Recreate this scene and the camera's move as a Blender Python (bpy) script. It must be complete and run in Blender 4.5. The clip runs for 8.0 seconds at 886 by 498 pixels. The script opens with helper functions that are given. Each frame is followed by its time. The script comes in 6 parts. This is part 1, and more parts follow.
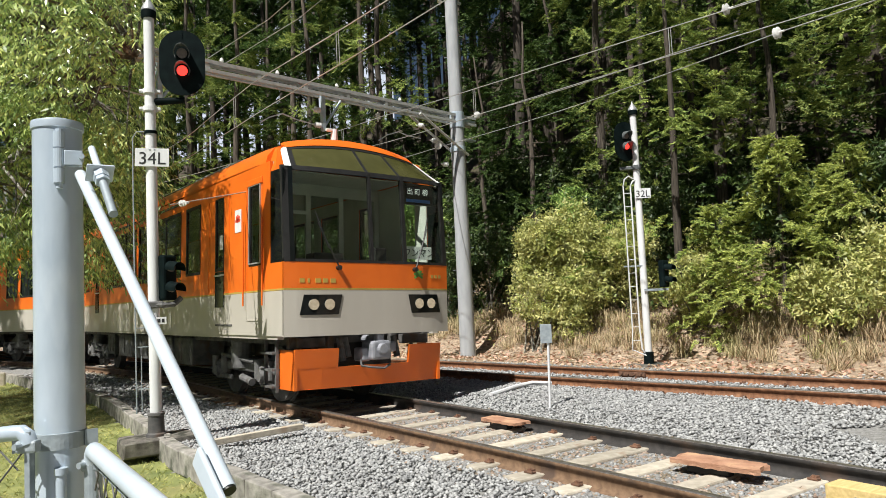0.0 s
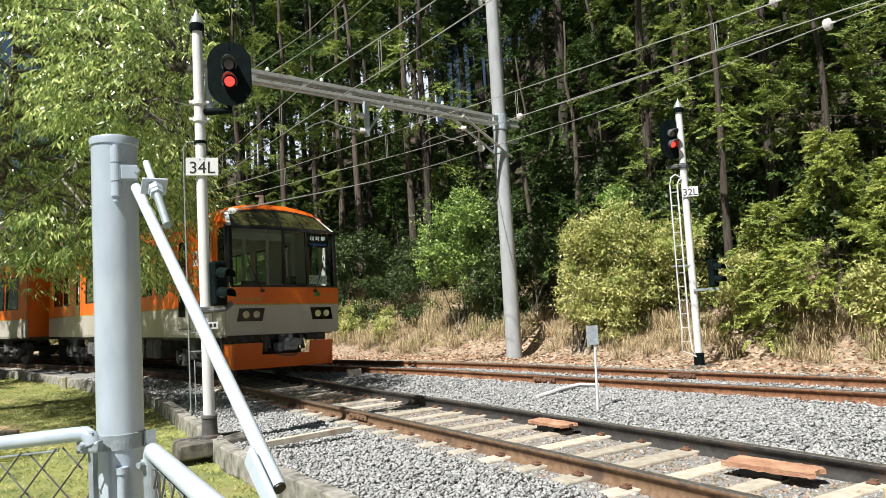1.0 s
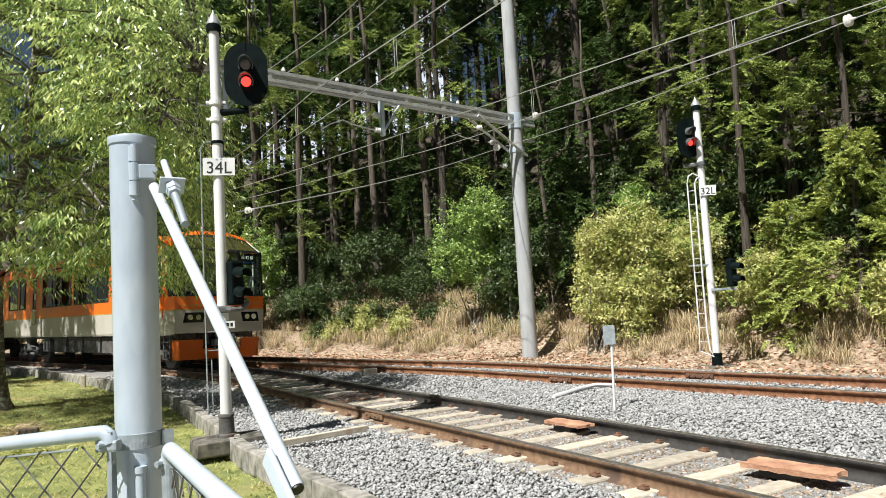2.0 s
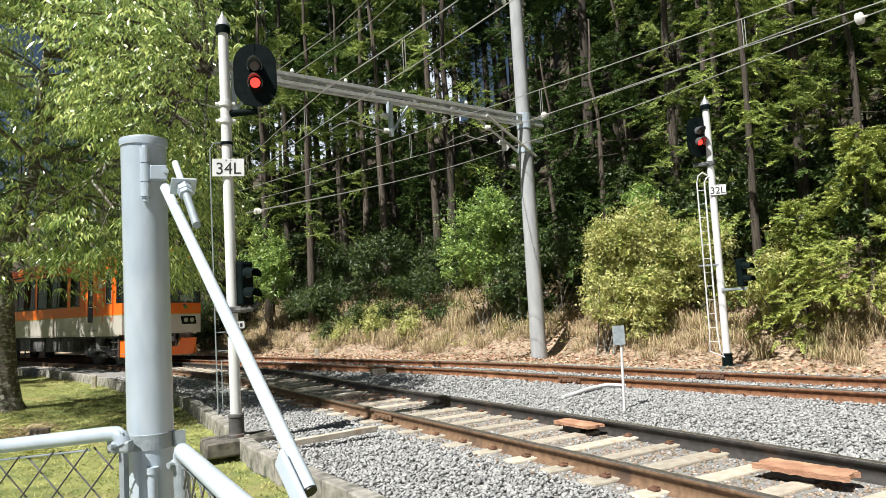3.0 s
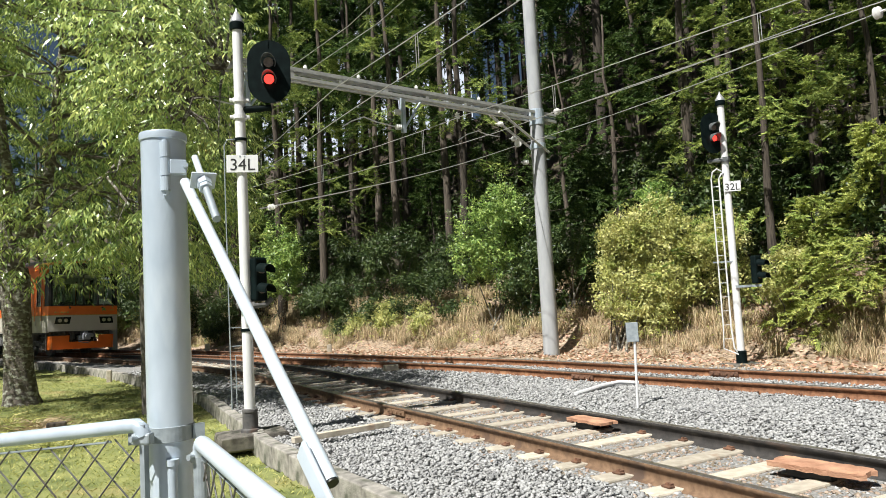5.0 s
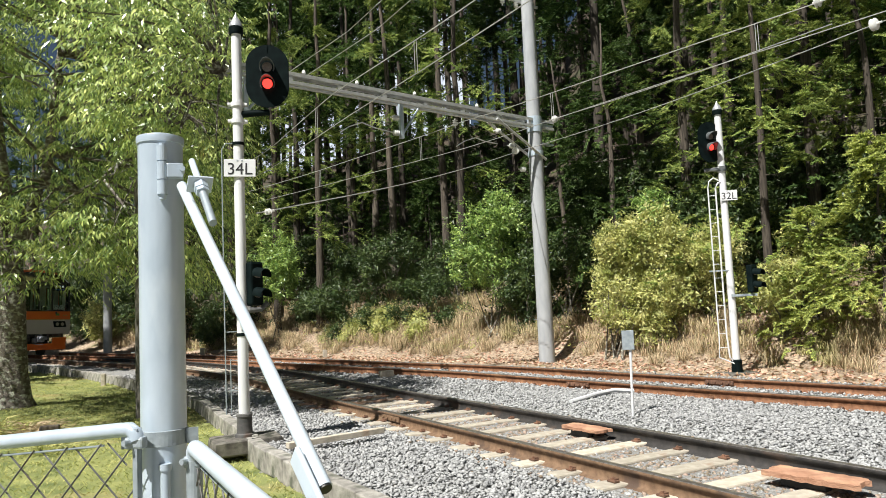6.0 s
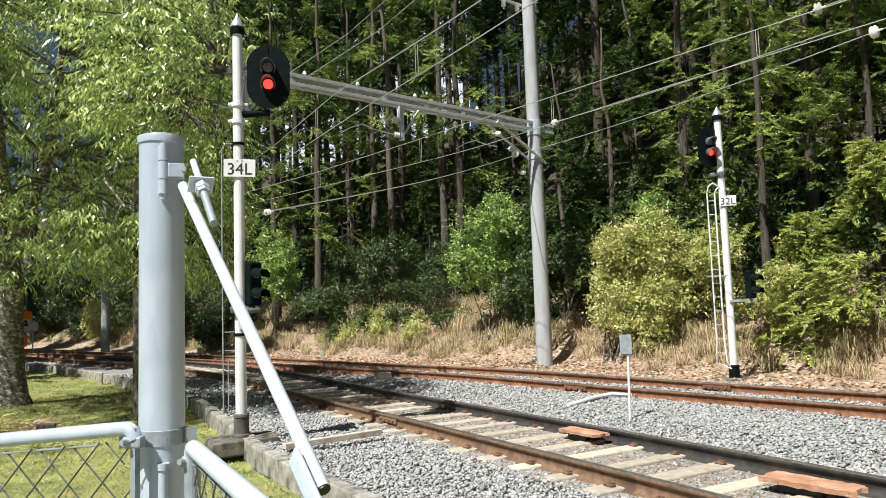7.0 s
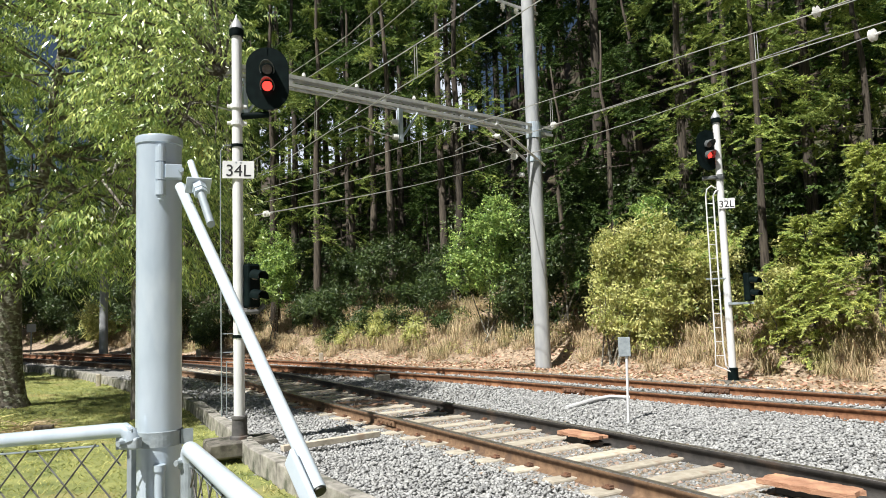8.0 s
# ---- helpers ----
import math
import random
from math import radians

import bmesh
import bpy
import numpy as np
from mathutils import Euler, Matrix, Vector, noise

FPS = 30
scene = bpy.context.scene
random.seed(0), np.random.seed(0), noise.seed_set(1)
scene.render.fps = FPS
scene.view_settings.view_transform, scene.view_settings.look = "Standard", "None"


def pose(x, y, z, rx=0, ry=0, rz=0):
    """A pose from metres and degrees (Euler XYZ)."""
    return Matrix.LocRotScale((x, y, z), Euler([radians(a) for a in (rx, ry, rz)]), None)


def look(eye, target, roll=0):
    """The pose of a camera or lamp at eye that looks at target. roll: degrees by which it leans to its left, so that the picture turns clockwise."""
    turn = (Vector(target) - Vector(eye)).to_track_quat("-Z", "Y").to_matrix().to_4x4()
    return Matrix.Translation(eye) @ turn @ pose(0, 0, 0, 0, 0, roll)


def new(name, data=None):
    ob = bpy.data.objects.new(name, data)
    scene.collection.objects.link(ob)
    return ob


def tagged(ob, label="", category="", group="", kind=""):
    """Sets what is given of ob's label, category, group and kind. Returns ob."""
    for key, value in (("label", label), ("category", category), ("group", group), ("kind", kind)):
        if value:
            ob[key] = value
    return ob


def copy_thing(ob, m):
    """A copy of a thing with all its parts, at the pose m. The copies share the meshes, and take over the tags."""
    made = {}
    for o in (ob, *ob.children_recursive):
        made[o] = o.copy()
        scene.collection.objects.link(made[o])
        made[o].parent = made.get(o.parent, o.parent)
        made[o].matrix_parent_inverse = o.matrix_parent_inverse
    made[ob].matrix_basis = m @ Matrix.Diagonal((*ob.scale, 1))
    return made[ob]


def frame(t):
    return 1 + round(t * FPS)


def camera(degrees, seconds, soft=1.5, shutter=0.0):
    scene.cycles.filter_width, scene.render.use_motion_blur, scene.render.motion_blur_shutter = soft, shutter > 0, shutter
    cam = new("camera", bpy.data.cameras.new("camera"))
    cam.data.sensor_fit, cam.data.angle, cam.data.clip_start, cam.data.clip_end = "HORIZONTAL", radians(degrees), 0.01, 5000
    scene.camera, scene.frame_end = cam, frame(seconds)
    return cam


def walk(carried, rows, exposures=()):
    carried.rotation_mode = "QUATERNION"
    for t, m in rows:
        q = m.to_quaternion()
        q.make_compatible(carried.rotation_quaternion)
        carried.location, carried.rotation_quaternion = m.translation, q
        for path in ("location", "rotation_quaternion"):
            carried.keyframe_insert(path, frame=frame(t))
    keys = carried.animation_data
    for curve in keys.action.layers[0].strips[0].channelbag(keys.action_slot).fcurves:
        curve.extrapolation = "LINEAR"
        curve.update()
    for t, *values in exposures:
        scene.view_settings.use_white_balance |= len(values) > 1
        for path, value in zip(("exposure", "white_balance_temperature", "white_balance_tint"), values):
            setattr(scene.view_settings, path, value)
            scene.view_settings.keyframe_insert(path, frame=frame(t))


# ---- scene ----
cam = camera(63.0, 8.0, soft=0.8)
PATH = [
    (0, (0.014, 0.023, 1.589), (0.028, 2.018, 1.73), -2.7),
    (0.5, (0.029, -0.016, 1.59), (-0.05, 1.977, 1.735), -3.2),
    (1, (0.027, -0.013, 1.592), (-0.083, 1.978, 1.746), -3.3),
    (1.5, (0.022, -0.005, 1.592), (-0.114, 1.984, 1.746), -3.3),
    (3, (0.011, 0.009, 1.594), (-0.164, 1.995, 1.751), -3.3),
    (3.5, (0.003, 0.005, 1.592), (-0.195, 1.989, 1.746), -3.5),
    (4, (0.001, 0.01, 1.592), (-0.209, 1.993, 1.737), -3.5),
    (4.5, (-0.006, 0.008, 1.589), (-0.217, 1.992, 1.734), -3.3),
    (6, (-0.004, 0.007, 1.589), (-0.202, 1.99, 1.755), -2.6),
    (6.5, (-0.007, 0.005, 1.59), (-0.202, 1.988, 1.759), -2.1),
    (7, (-0.007, 0.003, 1.59), (-0.201, 1.986, 1.762), -2.0),
    (7.5, (-0.005, 0.004, 1.592), (-0.199, 1.987, 1.767), -2.0),
    (8, (-0.003, 0.004, 1.588), (-0.194, 1.987, 1.766), -1.9),
]

walk(cam, [(t, look(eye, target, roll)) for t, eye, target, roll in PATH],
     exposures=[(0, 0.58, 6600, 8), (0.5, 0.68, 6600, 8), (1.5, 0.78, 6600, 8), (8, 0.76, 6600, 8)])

# ---- world, sun, exposure ----
SUN_AZ, SUN_EL = radians(-146), radians(55)      # from the left and a little behind the camera
world = bpy.data.worlds.new("world")
scene.world = world
world.use_nodes = True
wn = world.node_tree
sky = wn.nodes.new("ShaderNodeTexSky")
sky.sky_type, sky.sun_disc = 'NISHITA', False
sky.sun_elevation, sky.sun_rotation = SUN_EL, SUN_AZ
wn.links.new(sky.outputs[0], wn.nodes["Background"].inputs[0])
wn.nodes["Background"].inputs[1].default_value = 0.020
sun_data = bpy.data.lights.new("sun", 'SUN')
sun_data.energy, sun_data.angle, sun_data.color = 5.0, radians(0.55), (1.0, 0.975, 0.935)
sun = new("sun", sun_data)
sun.matrix_basis = look((math.sin(SUN_AZ) * 60, math.cos(SUN_AZ) * 60, 60 * math.tan(SUN_EL)), (0, 0, 0))

rng = np.random.default_rng(7)


def sky_backdrop():
    """Pale hazy sky far beyond the ridge."""
    m = bpy.data.materials.new("hazy_sky")
    m.use_nodes = True
    e = m.node_tree.nodes.new("ShaderNodeEmission")
    e.inputs["Color"].default_value, e.inputs["Strength"].default_value = (0.80, 0.87, 1.0, 1), 0.6
    m.node_tree.links.new(e.outputs[0], m.node_tree.nodes["Material Output"].inputs[0])
    me = bpy.data.meshes.new("backdrop")
    az = [radians(-21 + 2 * i) for i in range(10)]
    V = [(300 * math.sin(a), 300 * math.cos(a), z) for a in az for z in (30, 190)]
    me.from_pydata(V, [], [(2 * i, 2 * i + 1, 2 * i + 3, 2 * i + 2) for i in range(9)])
    me.materials.append(m)
    tagged(new("backdrop", me), "pale hazy sky beyond the wooded ridge", kind="structure")


sky_backdrop()


# ---- materials ----
def material(name, c1, c2, scale=8.0, rough=0.7, metal=0.0, bump=0.2, fine=60.0, c3=None, c3_scale=1.5, c3_cut=0.55,
             vary=0.0, island=0.0, translucent=0.0, stretch=(1, 1, 1), spec=0.5):
    """Two-tone noise paint with patches of a third tone, fine relief and a tint per object or per loose piece."""
    m = bpy.data.materials.new(name)
    m.use_nodes = True
    nt = m.node_tree
    N, L = nt.nodes.new, nt.links.new
    bsdf = nt.nodes["Principled BSDF"]
    tc = N("ShaderNodeTexCoord")
    mp = N("ShaderNodeMapping")
    mp.inputs["Scale"].default_value = stretch
    L(tc.outputs["Object"], mp.inputs[0])
    n1 = N("ShaderNodeTexNoise")
    n1.inputs["Scale"].default_value, n1.inputs["Detail"].default_value = scale, 6
    L(mp.outputs[0], n1.inputs["Vector"])
    ramp = N("ShaderNodeValToRGB")
    ramp.color_ramp.elements[0].position, ramp.color_ramp.elements[1].position = 0.32, 0.68
    ramp.color_ramp.elements[0].color, ramp.color_ramp.elements[1].color = (*c1, 1), (*c2, 1)
    L(n1.outputs[0], ramp.inputs[0])
    col = ramp.outputs[0]
    if c3:
        n3 = N("ShaderNodeTexNoise")
        n3.inputs["Scale"].default_value, n3.inputs["Detail"].default_value = c3_scale, 5
        L(mp.outputs[0], n3.inputs["Vector"])
        r3 = N("ShaderNodeValToRGB")
        r3.color_ramp.elements[0].position, r3.color_ramp.elements[1].position = c3_cut, c3_cut + 0.12
        L(n3.outputs[0], r3.inputs[0])
        mx = N("ShaderNodeMixRGB")
        L(r3.outputs[0], mx.inputs[0]), L(col, mx.inputs[1])
        mx.inputs[2].default_value = (*c3, 1)
        col = mx.outputs[0]
    for amount, node, out in ((vary, "ShaderNodeObjectInfo", "Random"), (island, "ShaderNodeNewGeometry", "Random Per Island")):
        if amount:
            src = N(node)
            mr = N("ShaderNodeMapRange")
            mr.inputs["To Min"].default_value, mr.inputs["To Max"].default_value = 1 - amount, 1 + amount
            L(src.outputs[out], mr.inputs[0])
            hs = N("ShaderNodeHueSaturation")
            L(mr.outputs[0], hs.inputs["Value"]), L(col, hs.inputs["Color"])
            if node == "ShaderNodeNewGeometry":
                mh = N("ShaderNodeMapRange")
                mh.inputs["To Min"].default_value, mh.inputs["To Max"].default_value = 0.5 + amount * 0.06, 0.5 - amount * 0.06
                L(src.outputs[out], mh.inputs[0]), L(mh.outputs[0], hs.inputs["Hue"])
            col = hs.outputs[0]
    L(col, bsdf.inputs["Base Color"])
    bsdf.inputs["Roughness"].default_value, bsdf.inputs["Metallic"].default_value = rough, metal
    bsdf.inputs["Specular IOR Level"].default_value = spec
    if bump:
        n2 = N("ShaderNodeTexNoise")
        n2.inputs["Scale"].default_value, n2.inputs["Detail"].default_value = fine, 4
        L(mp.outputs[0], n2.inputs["Vector"])
        b = N("ShaderNodeBump")
        b.inputs["Strength"].default_value, b.inputs["Distance"].default_value = bump, 0.02
        L(n2.outputs[0], b.inputs["Height"]), L(b.outputs[0], bsdf.inputs["Normal"])
    if translucent:
        tr = N("ShaderNodeBsdfTranslucent")
        mix = N("ShaderNodeMixShader")
        L(col, tr.inputs["Color"])
        mix.inputs[0].default_value = translucent
        L(bsdf.outputs[0], mix.inputs[1]), L(tr.outputs[0], mix.inputs[2])
        L(mix.outputs[0], nt.nodes["Material Output"].inputs[0])
    return m


def glass(name, tint, gloss=0.9):
    m = bpy.data.materials.new(name)
    m.use_nodes = True
    nt = m.node_tree
    N, L = nt.nodes.new, nt.links.new
    t, g, f, mix = N("ShaderNodeBsdfTransparent"), N("ShaderNodeBsdfGlossy"), N("ShaderNodeLayerWeight"), N("ShaderNodeMixShader")
    pw, ad = N("ShaderNodeMath"), N("ShaderNodeMath")
    pw.operation, ad.operation = 'POWER', 'MULTIPLY_ADD'
    pw.inputs[1].default_value, ad.inputs[1].default_value, ad.inputs[2].default_value = 4.0, 0.6, 0.03
    f.inputs[0].default_value = 0.5
    t.inputs[0].default_value = (*tint, 1)
    g.inputs["Color"].default_value, g.inputs["Roughness"].default_value = (gloss, gloss, gloss, 1), 0.02
    L(f.outputs["Facing"], pw.inputs[0]), L(pw.outputs[0], ad.inputs[0])
    L(ad.outputs[0], mix.inputs[0]), L(t.outputs[0], mix.inputs[1]), L(g.outputs[0], mix.inputs[2])
    L(mix.outputs[0], nt.nodes["Material Output"].inputs[0])
    return m


def glow(name, colour, strength, base=(0.2, 0.02, 0.02)):
    m = bpy.data.materials.new(name)
    m.use_nodes = True
    b = m.node_tree.nodes["Principled BSDF"]
    b.inputs["Base Color"].default_value, b.inputs["Roughness"].default_value = (*base, 1), 0.15
    b.inputs["Emission Color"].default_value, b.inputs["Emission Strength"].default_value = (*colour, 1), strength
    return m


GRASS = material("lawn", (0.11, 0.14, 0.042), (0.29, 0.30, 0.10), 3.0, 0.9, bump=0.6, fine=90, c3=(0.29, 0.26, 0.105), c3_scale=0.9, c3_cut=0.56)
BED = material("ballast_bed", (0.15, 0.147, 0.14), (0.33, 0.325, 0.315), 34, 0.95, bump=1.0, fine=45, c3=(0.19, 0.14, 0.10), c3_scale=1.2, c3_cut=0.62)
LITTER = material("leaf_litter", (0.16, 0.11, 0.075), (0.47, 0.37, 0.27), 11, 0.95, bump=0.9, fine=50, c3=(0.15, 0.14, 0.055), c3_scale=0.8, c3_cut=0.62)
# brown humus, its colour darkened for the shade deep in the wood
FOREST = material("shade_dark_forest_floor", (0.026, 0.020, 0.014), (0.075, 0.055, 0.036), 3, 0.95, bump=0.8, fine=20, c3=(0.04, 0.05, 0.018), c3_scale=0.5)
STONE = material("ballast_stone", (0.25, 0.255, 0.26), (0.40, 0.40, 0.395), 12, 0.88, bump=0.3, fine=80, island=0.30)
STONE_RUST = material("rust_stained_stone", (0.17, 0.125, 0.09), (0.36, 0.295, 0.23), 12, 0.9, bump=0.3, fine=80, island=0.38)
RAIL_RUST = material("rusty_rail", (0.13, 0.055, 0.026), (0.26, 0.12, 0.06), 18, 0.75, bump=0.25, fine=120, c3=(0.33, 0.17, 0.09), c3_scale=5)
RAIL_BROWN = material("brown_rail", (0.12, 0.07, 0.04), (0.22, 0.135, 0.08), 18, 0.7, bump=0.2, fine=120, c3=(0.08, 0.05, 0.035), c3_scale=3)
RAIL_DARK = material("greased_rail", (0.018, 0.017, 0.017), (0.05, 0.045, 0.042), 12, 0.6, bump=0.2, fine=90, c3=(0.09, 0.06, 0.045), c3_scale=2, c3_cut=0.6)
RAIL_TOP = material("worn_steel", (0.30, 0.25, 0.21), (0.55, 0.52, 0.50), 30, 0.32, 0.85, bump=0.05)
SLEEPER = material("sleeper_concrete", (0.36, 0.32, 0.255), (0.52, 0.47, 0.39), 9, 0.9, bump=0.4, fine=70, vary=0.18, c3=(0.36, 0.28, 0.21), c3_scale=4, c3_cut=0.6)
SLEEPER_RUST = material("rusty_sleeper", (0.20, 0.11, 0.07), (0.36, 0.22, 0.15), 9, 0.85, bump=0.4, c3=(0.5, 0.38, 0.28), c3_scale=3)
CLIP = material("rusty_clip", (0.08, 0.045, 0.03), (0.20, 0.10, 0.06), 25, 0.8, bump=0.3, vary=0.2)
KERB = material("kerb_concrete", (0.17, 0.16, 0.145), (0.42, 0.40, 0.36), 7, 0.92, bump=0.6, fine=60, c3=(0.10, 0.105, 0.08), c3_scale=3.2, c3_cut=0.56, vary=0.18)
PLINTH = material("old_plinth", (0.07, 0.063, 0.055), (0.20, 0.185, 0.16), 8, 0.92, bump=0.6, c3=(0.035, 0.036, 0.026), c3_scale=5, c3_cut=0.5)
POLE_CONC = material("pole_concrete", (0.30, 0.315, 0.335), (0.40, 0.415, 0.43), 5, 0.85, bump=0.15, c3=(0.31, 0.32, 0.325), c3_scale=2.5, c3_cut=0.6, stretch=(1, 1, 0.3))
GALV = material("galvanised_steel", (0.43, 0.51, 0.59), (0.53, 0.61, 0.69), 14, 0.30, 0.25, bump=0.04, c3=(0.60, 0.67, 0.73), c3_scale=6, c3_cut=0.58, stretch=(1, 1, 0.35))
GALV_OLD = material("weathered_galvanised", (0.24, 0.28, 0.31), (0.37, 0.42, 0.45), 16, 0.5, 0.3, bump=0.12)
STEEL = material("steel_beam", (0.42, 0.43, 0.425), (0.55, 0.56, 0.55), 8, 0.55, 0.1, bump=0.1, c3=(0.34, 0.30, 0.25), c3_scale=4, c3_cut=0.64)
WHITE = material("white_paint", (0.60, 0.61, 0.63), (0.72, 0.73, 0.74), 6, 0.45, bump=0.08, c3=(0.52, 0.50, 0.47), c3_scale=5, c3_cut=0.66, stretch=(1, 1, 0.3))
ARM_WHITE = material("white_coated_tube", (0.46, 0.53, 0.60), (0.54, 0.60, 0.66), 8, 0.38, bump=0.04)
BLACK = material("black_paint", (0.003, 0.006, 0.0065), (0.006, 0.012, 0.012), 9, 0.5, bump=0.05, spec=0.06)
HOOD_IN = material("hood_metal", (0.07, 0.08, 0.082), (0.13, 0.14, 0.145), 20, 0.4, 0.1, bump=0.1)
PORCELAIN = material("porcelain", (0.62, 0.62, 0.60), (0.75, 0.75, 0.73), 20, 0.25, bump=0.0)
WIRE = material("wire_metal", (0.42, 0.42, 0.41), (0.55, 0.55, 0.53), 20, 0.45, 0.5, bump=0.0)
CABLE = material("black_cable", (0.012, 0.012, 0.012), (0.03, 0.03, 0.03), 20, 0.6, bump=0.0)
INK = material("black_lettering", (0.012, 0.012, 0.014), (0.02, 0.02, 0.022), 20, 0.6, bump=0.0)
RUST_BOARD = material("rust_red_board", (0.30, 0.15, 0.09), (0.47, 0.27, 0.175), 6, 0.85, bump=0.5, fine=40, c3=(0.5, 0.30, 0.18), c3_scale=5, stretch=(1, 1, 3))
TIMBER = material("yellow_timber", (0.55, 0.40, 0.16), (0.70, 0.54, 0.25), 6, 0.8, bump=0.3, stretch=(1, 6, 6))
RED_LAMP = glow("red_lamp", (1.0, 0.04, 0.03), 1.7)
DARK_LENS = material("dark_lens", (0.16, 0.13, 0.12), (0.24, 0.2, 0.18), 30, 0.15, bump=0.0)
BARK = material("cedar_bark", (0.030, 0.024, 0.019), (0.11, 0.09, 0.07), 9, 0.95, bump=0.8, fine=25, vary=0.35, stretch=(3, 3, 0.25))
BARK_GREY = material("cherry_bark", (0.06, 0.05, 0.042), (0.17, 0.15, 0.125), 10, 0.95, bump=0.9, fine=30, c3=(0.36, 0.37, 0.31), c3_scale=9, c3_cut=0.52, stretch=(1, 1, 1.6))
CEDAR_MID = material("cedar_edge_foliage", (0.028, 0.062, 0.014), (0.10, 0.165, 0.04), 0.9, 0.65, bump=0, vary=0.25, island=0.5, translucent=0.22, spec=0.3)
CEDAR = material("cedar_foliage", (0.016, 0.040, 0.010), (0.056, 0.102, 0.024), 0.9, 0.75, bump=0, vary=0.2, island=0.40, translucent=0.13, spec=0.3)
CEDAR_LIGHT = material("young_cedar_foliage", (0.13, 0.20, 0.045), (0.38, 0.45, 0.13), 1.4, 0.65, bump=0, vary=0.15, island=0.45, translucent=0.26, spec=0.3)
# sunlight put into the colour: a brighter copy of the cedar green
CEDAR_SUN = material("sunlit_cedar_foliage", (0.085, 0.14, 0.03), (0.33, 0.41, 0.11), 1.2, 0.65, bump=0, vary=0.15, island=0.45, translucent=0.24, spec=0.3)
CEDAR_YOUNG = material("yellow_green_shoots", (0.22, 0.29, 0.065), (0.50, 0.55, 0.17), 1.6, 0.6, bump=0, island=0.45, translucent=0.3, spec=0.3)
BUSH_YELLOW = material("yellow_green_leaves", (0.33, 0.37, 0.10), (0.64, 0.62, 0.27), 2.0, 0.5, bump=0, island=0.3, translucent=0.3, c3=(0.22, 0.28, 0.06), c3_scale=2.5)
BUSH_GREEN = material("glossy_green_leaves", (0.16, 0.27, 0.06), (0.38, 0.52, 0.16), 2.5, 0.4, bump=0, island=0.45, translucent=0.25)
# dark green leaves, with the wood's shade put into the colour as well
BUSH_DARK = material("shade_dark_green_leaves", (0.024, 0.052, 0.013), (0.08, 0.122, 0.032), 2.5, 0.5, bump=0, island=0.45, translucent=0.2)
CHERRY = material("cherry_leaves", (0.19, 0.29, 0.07), (0.51, 0.61, 0.235), 1.3, 0.30, bump=0, island=0.55, translucent=0.36, c3=(0.52, 0.43, 0.13), c3_scale=0.9, c3_cut=0.64, spec=0.6)
DRY_GRASS = material("dry_grass", (0.27, 0.20, 0.115), (0.58, 0.48, 0.30), 4, 0.8, bump=0, island=0.38, translucent=0.25, c3=(0.30, 0.31, 0.11), c3_scale=0.45, c3_cut=0.56)
GREEN_GRASS = material("lawn_blades", (0.25, 0.29, 0.075), (0.50, 0.50, 0.19), 2, 0.7, bump=0, island=0.4, translucent=0.3, c3=(0.44, 0.38, 0.16), c3_scale=0.9)
DEAD_LEAF = material("dead_leaves", (0.28, 0.15, 0.085), (0.60, 0.44, 0.31), 3, 0.85, bump=0, island=0.5)
ORANGE = material("orange_paint", (0.72, 0.135, 0.012), (0.78, 0.16, 0.016), 2, 0.3, bump=0.02, c3=(0.68, 0.13, 0.014), c3_scale=1.2)
CREAM = material("warm_grey_paint", (0.44, 0.41, 0.365), (0.49, 0.46, 0.41), 2, 0.32, bump=0.02, c3=(0.40, 0.37, 0.325), c3_scale=1.0, stretch=(1, 1, 0.3))
GOLD = material("gold_stripe", (0.42, 0.28, 0.06), (0.5, 0.34, 0.08), 5, 0.4, bump=0.0)
UNDER = material("underfloor_grey", (0.05, 0.05, 0.05), (0.13, 0.125, 0.12), 6, 0.8, bump=0.3, c3=(0.09, 0.06, 0.045), c3_scale=4)
UNDER_LIGHT = material("bogie_grey", (0.07, 0.07, 0.07), (0.15, 0.15, 0.15), 8, 0.7, bump=0.3, c3=(0.07, 0.055, 0.04), c3_scale=5)
COUPLER = material("coupler_grey", (0.20, 0.21, 0.24), (0.33, 0.34, 0.38), 9, 0.55, 0.2, bump=0.2)
SILVER = material("silver_trim", (0.55, 0.56, 0.58), (0.68, 0.69, 0.70), 9, 0.3, 0.6, bump=0.03)
ROOF_GREY = material("roof_grey", (0.30, 0.31, 0.33), (0.42, 0.43, 0.45), 5, 0.5, 0.2, bump=0.1)
INTERIOR = material("cab_interior", (0.48, 0.50, 0.47), (0.6, 0.62, 0.58), 4, 0.6, bump=0.05)
SEAT = material("seat_moquette", (0.10, 0.16, 0.08), (0.16, 0.22, 0.11), 14, 0.9, bump=0.2)
RUBBER = material("black_rubber", (0.008, 0.008, 0.008), (0.02, 0.02, 0.02), 9, 0.5, bump=0.05)
BLUE = material("blue_band", (0.02, 0.10, 0.42), (0.03, 0.14, 0.5), 9, 0.4, bump=0)
LEAF_MARK = material("green_emblem", (0.08, 0.24, 0.04), (0.12, 0.3, 0.05), 9, 0.5, bump=0)
RED_MARK = material("red_emblem", (0.6, 0.06, 0.03), (0.7, 0.08, 0.04), 9, 0.5, bump=0)
LAMP_GLASS = material("lamp_reflector", (0.55, 0.52, 0.42), (0.75, 0.72, 0.62), 25, 0.12, 0.6, bump=0)
SIGN_GLOW = glow("lit_sign_characters", (0.9, 0.95, 1.0), 0.35, (0.8, 0.8, 0.8))
PANE = glass("tinted_glass", (0.88, 0.93, 0.88), 0.9)
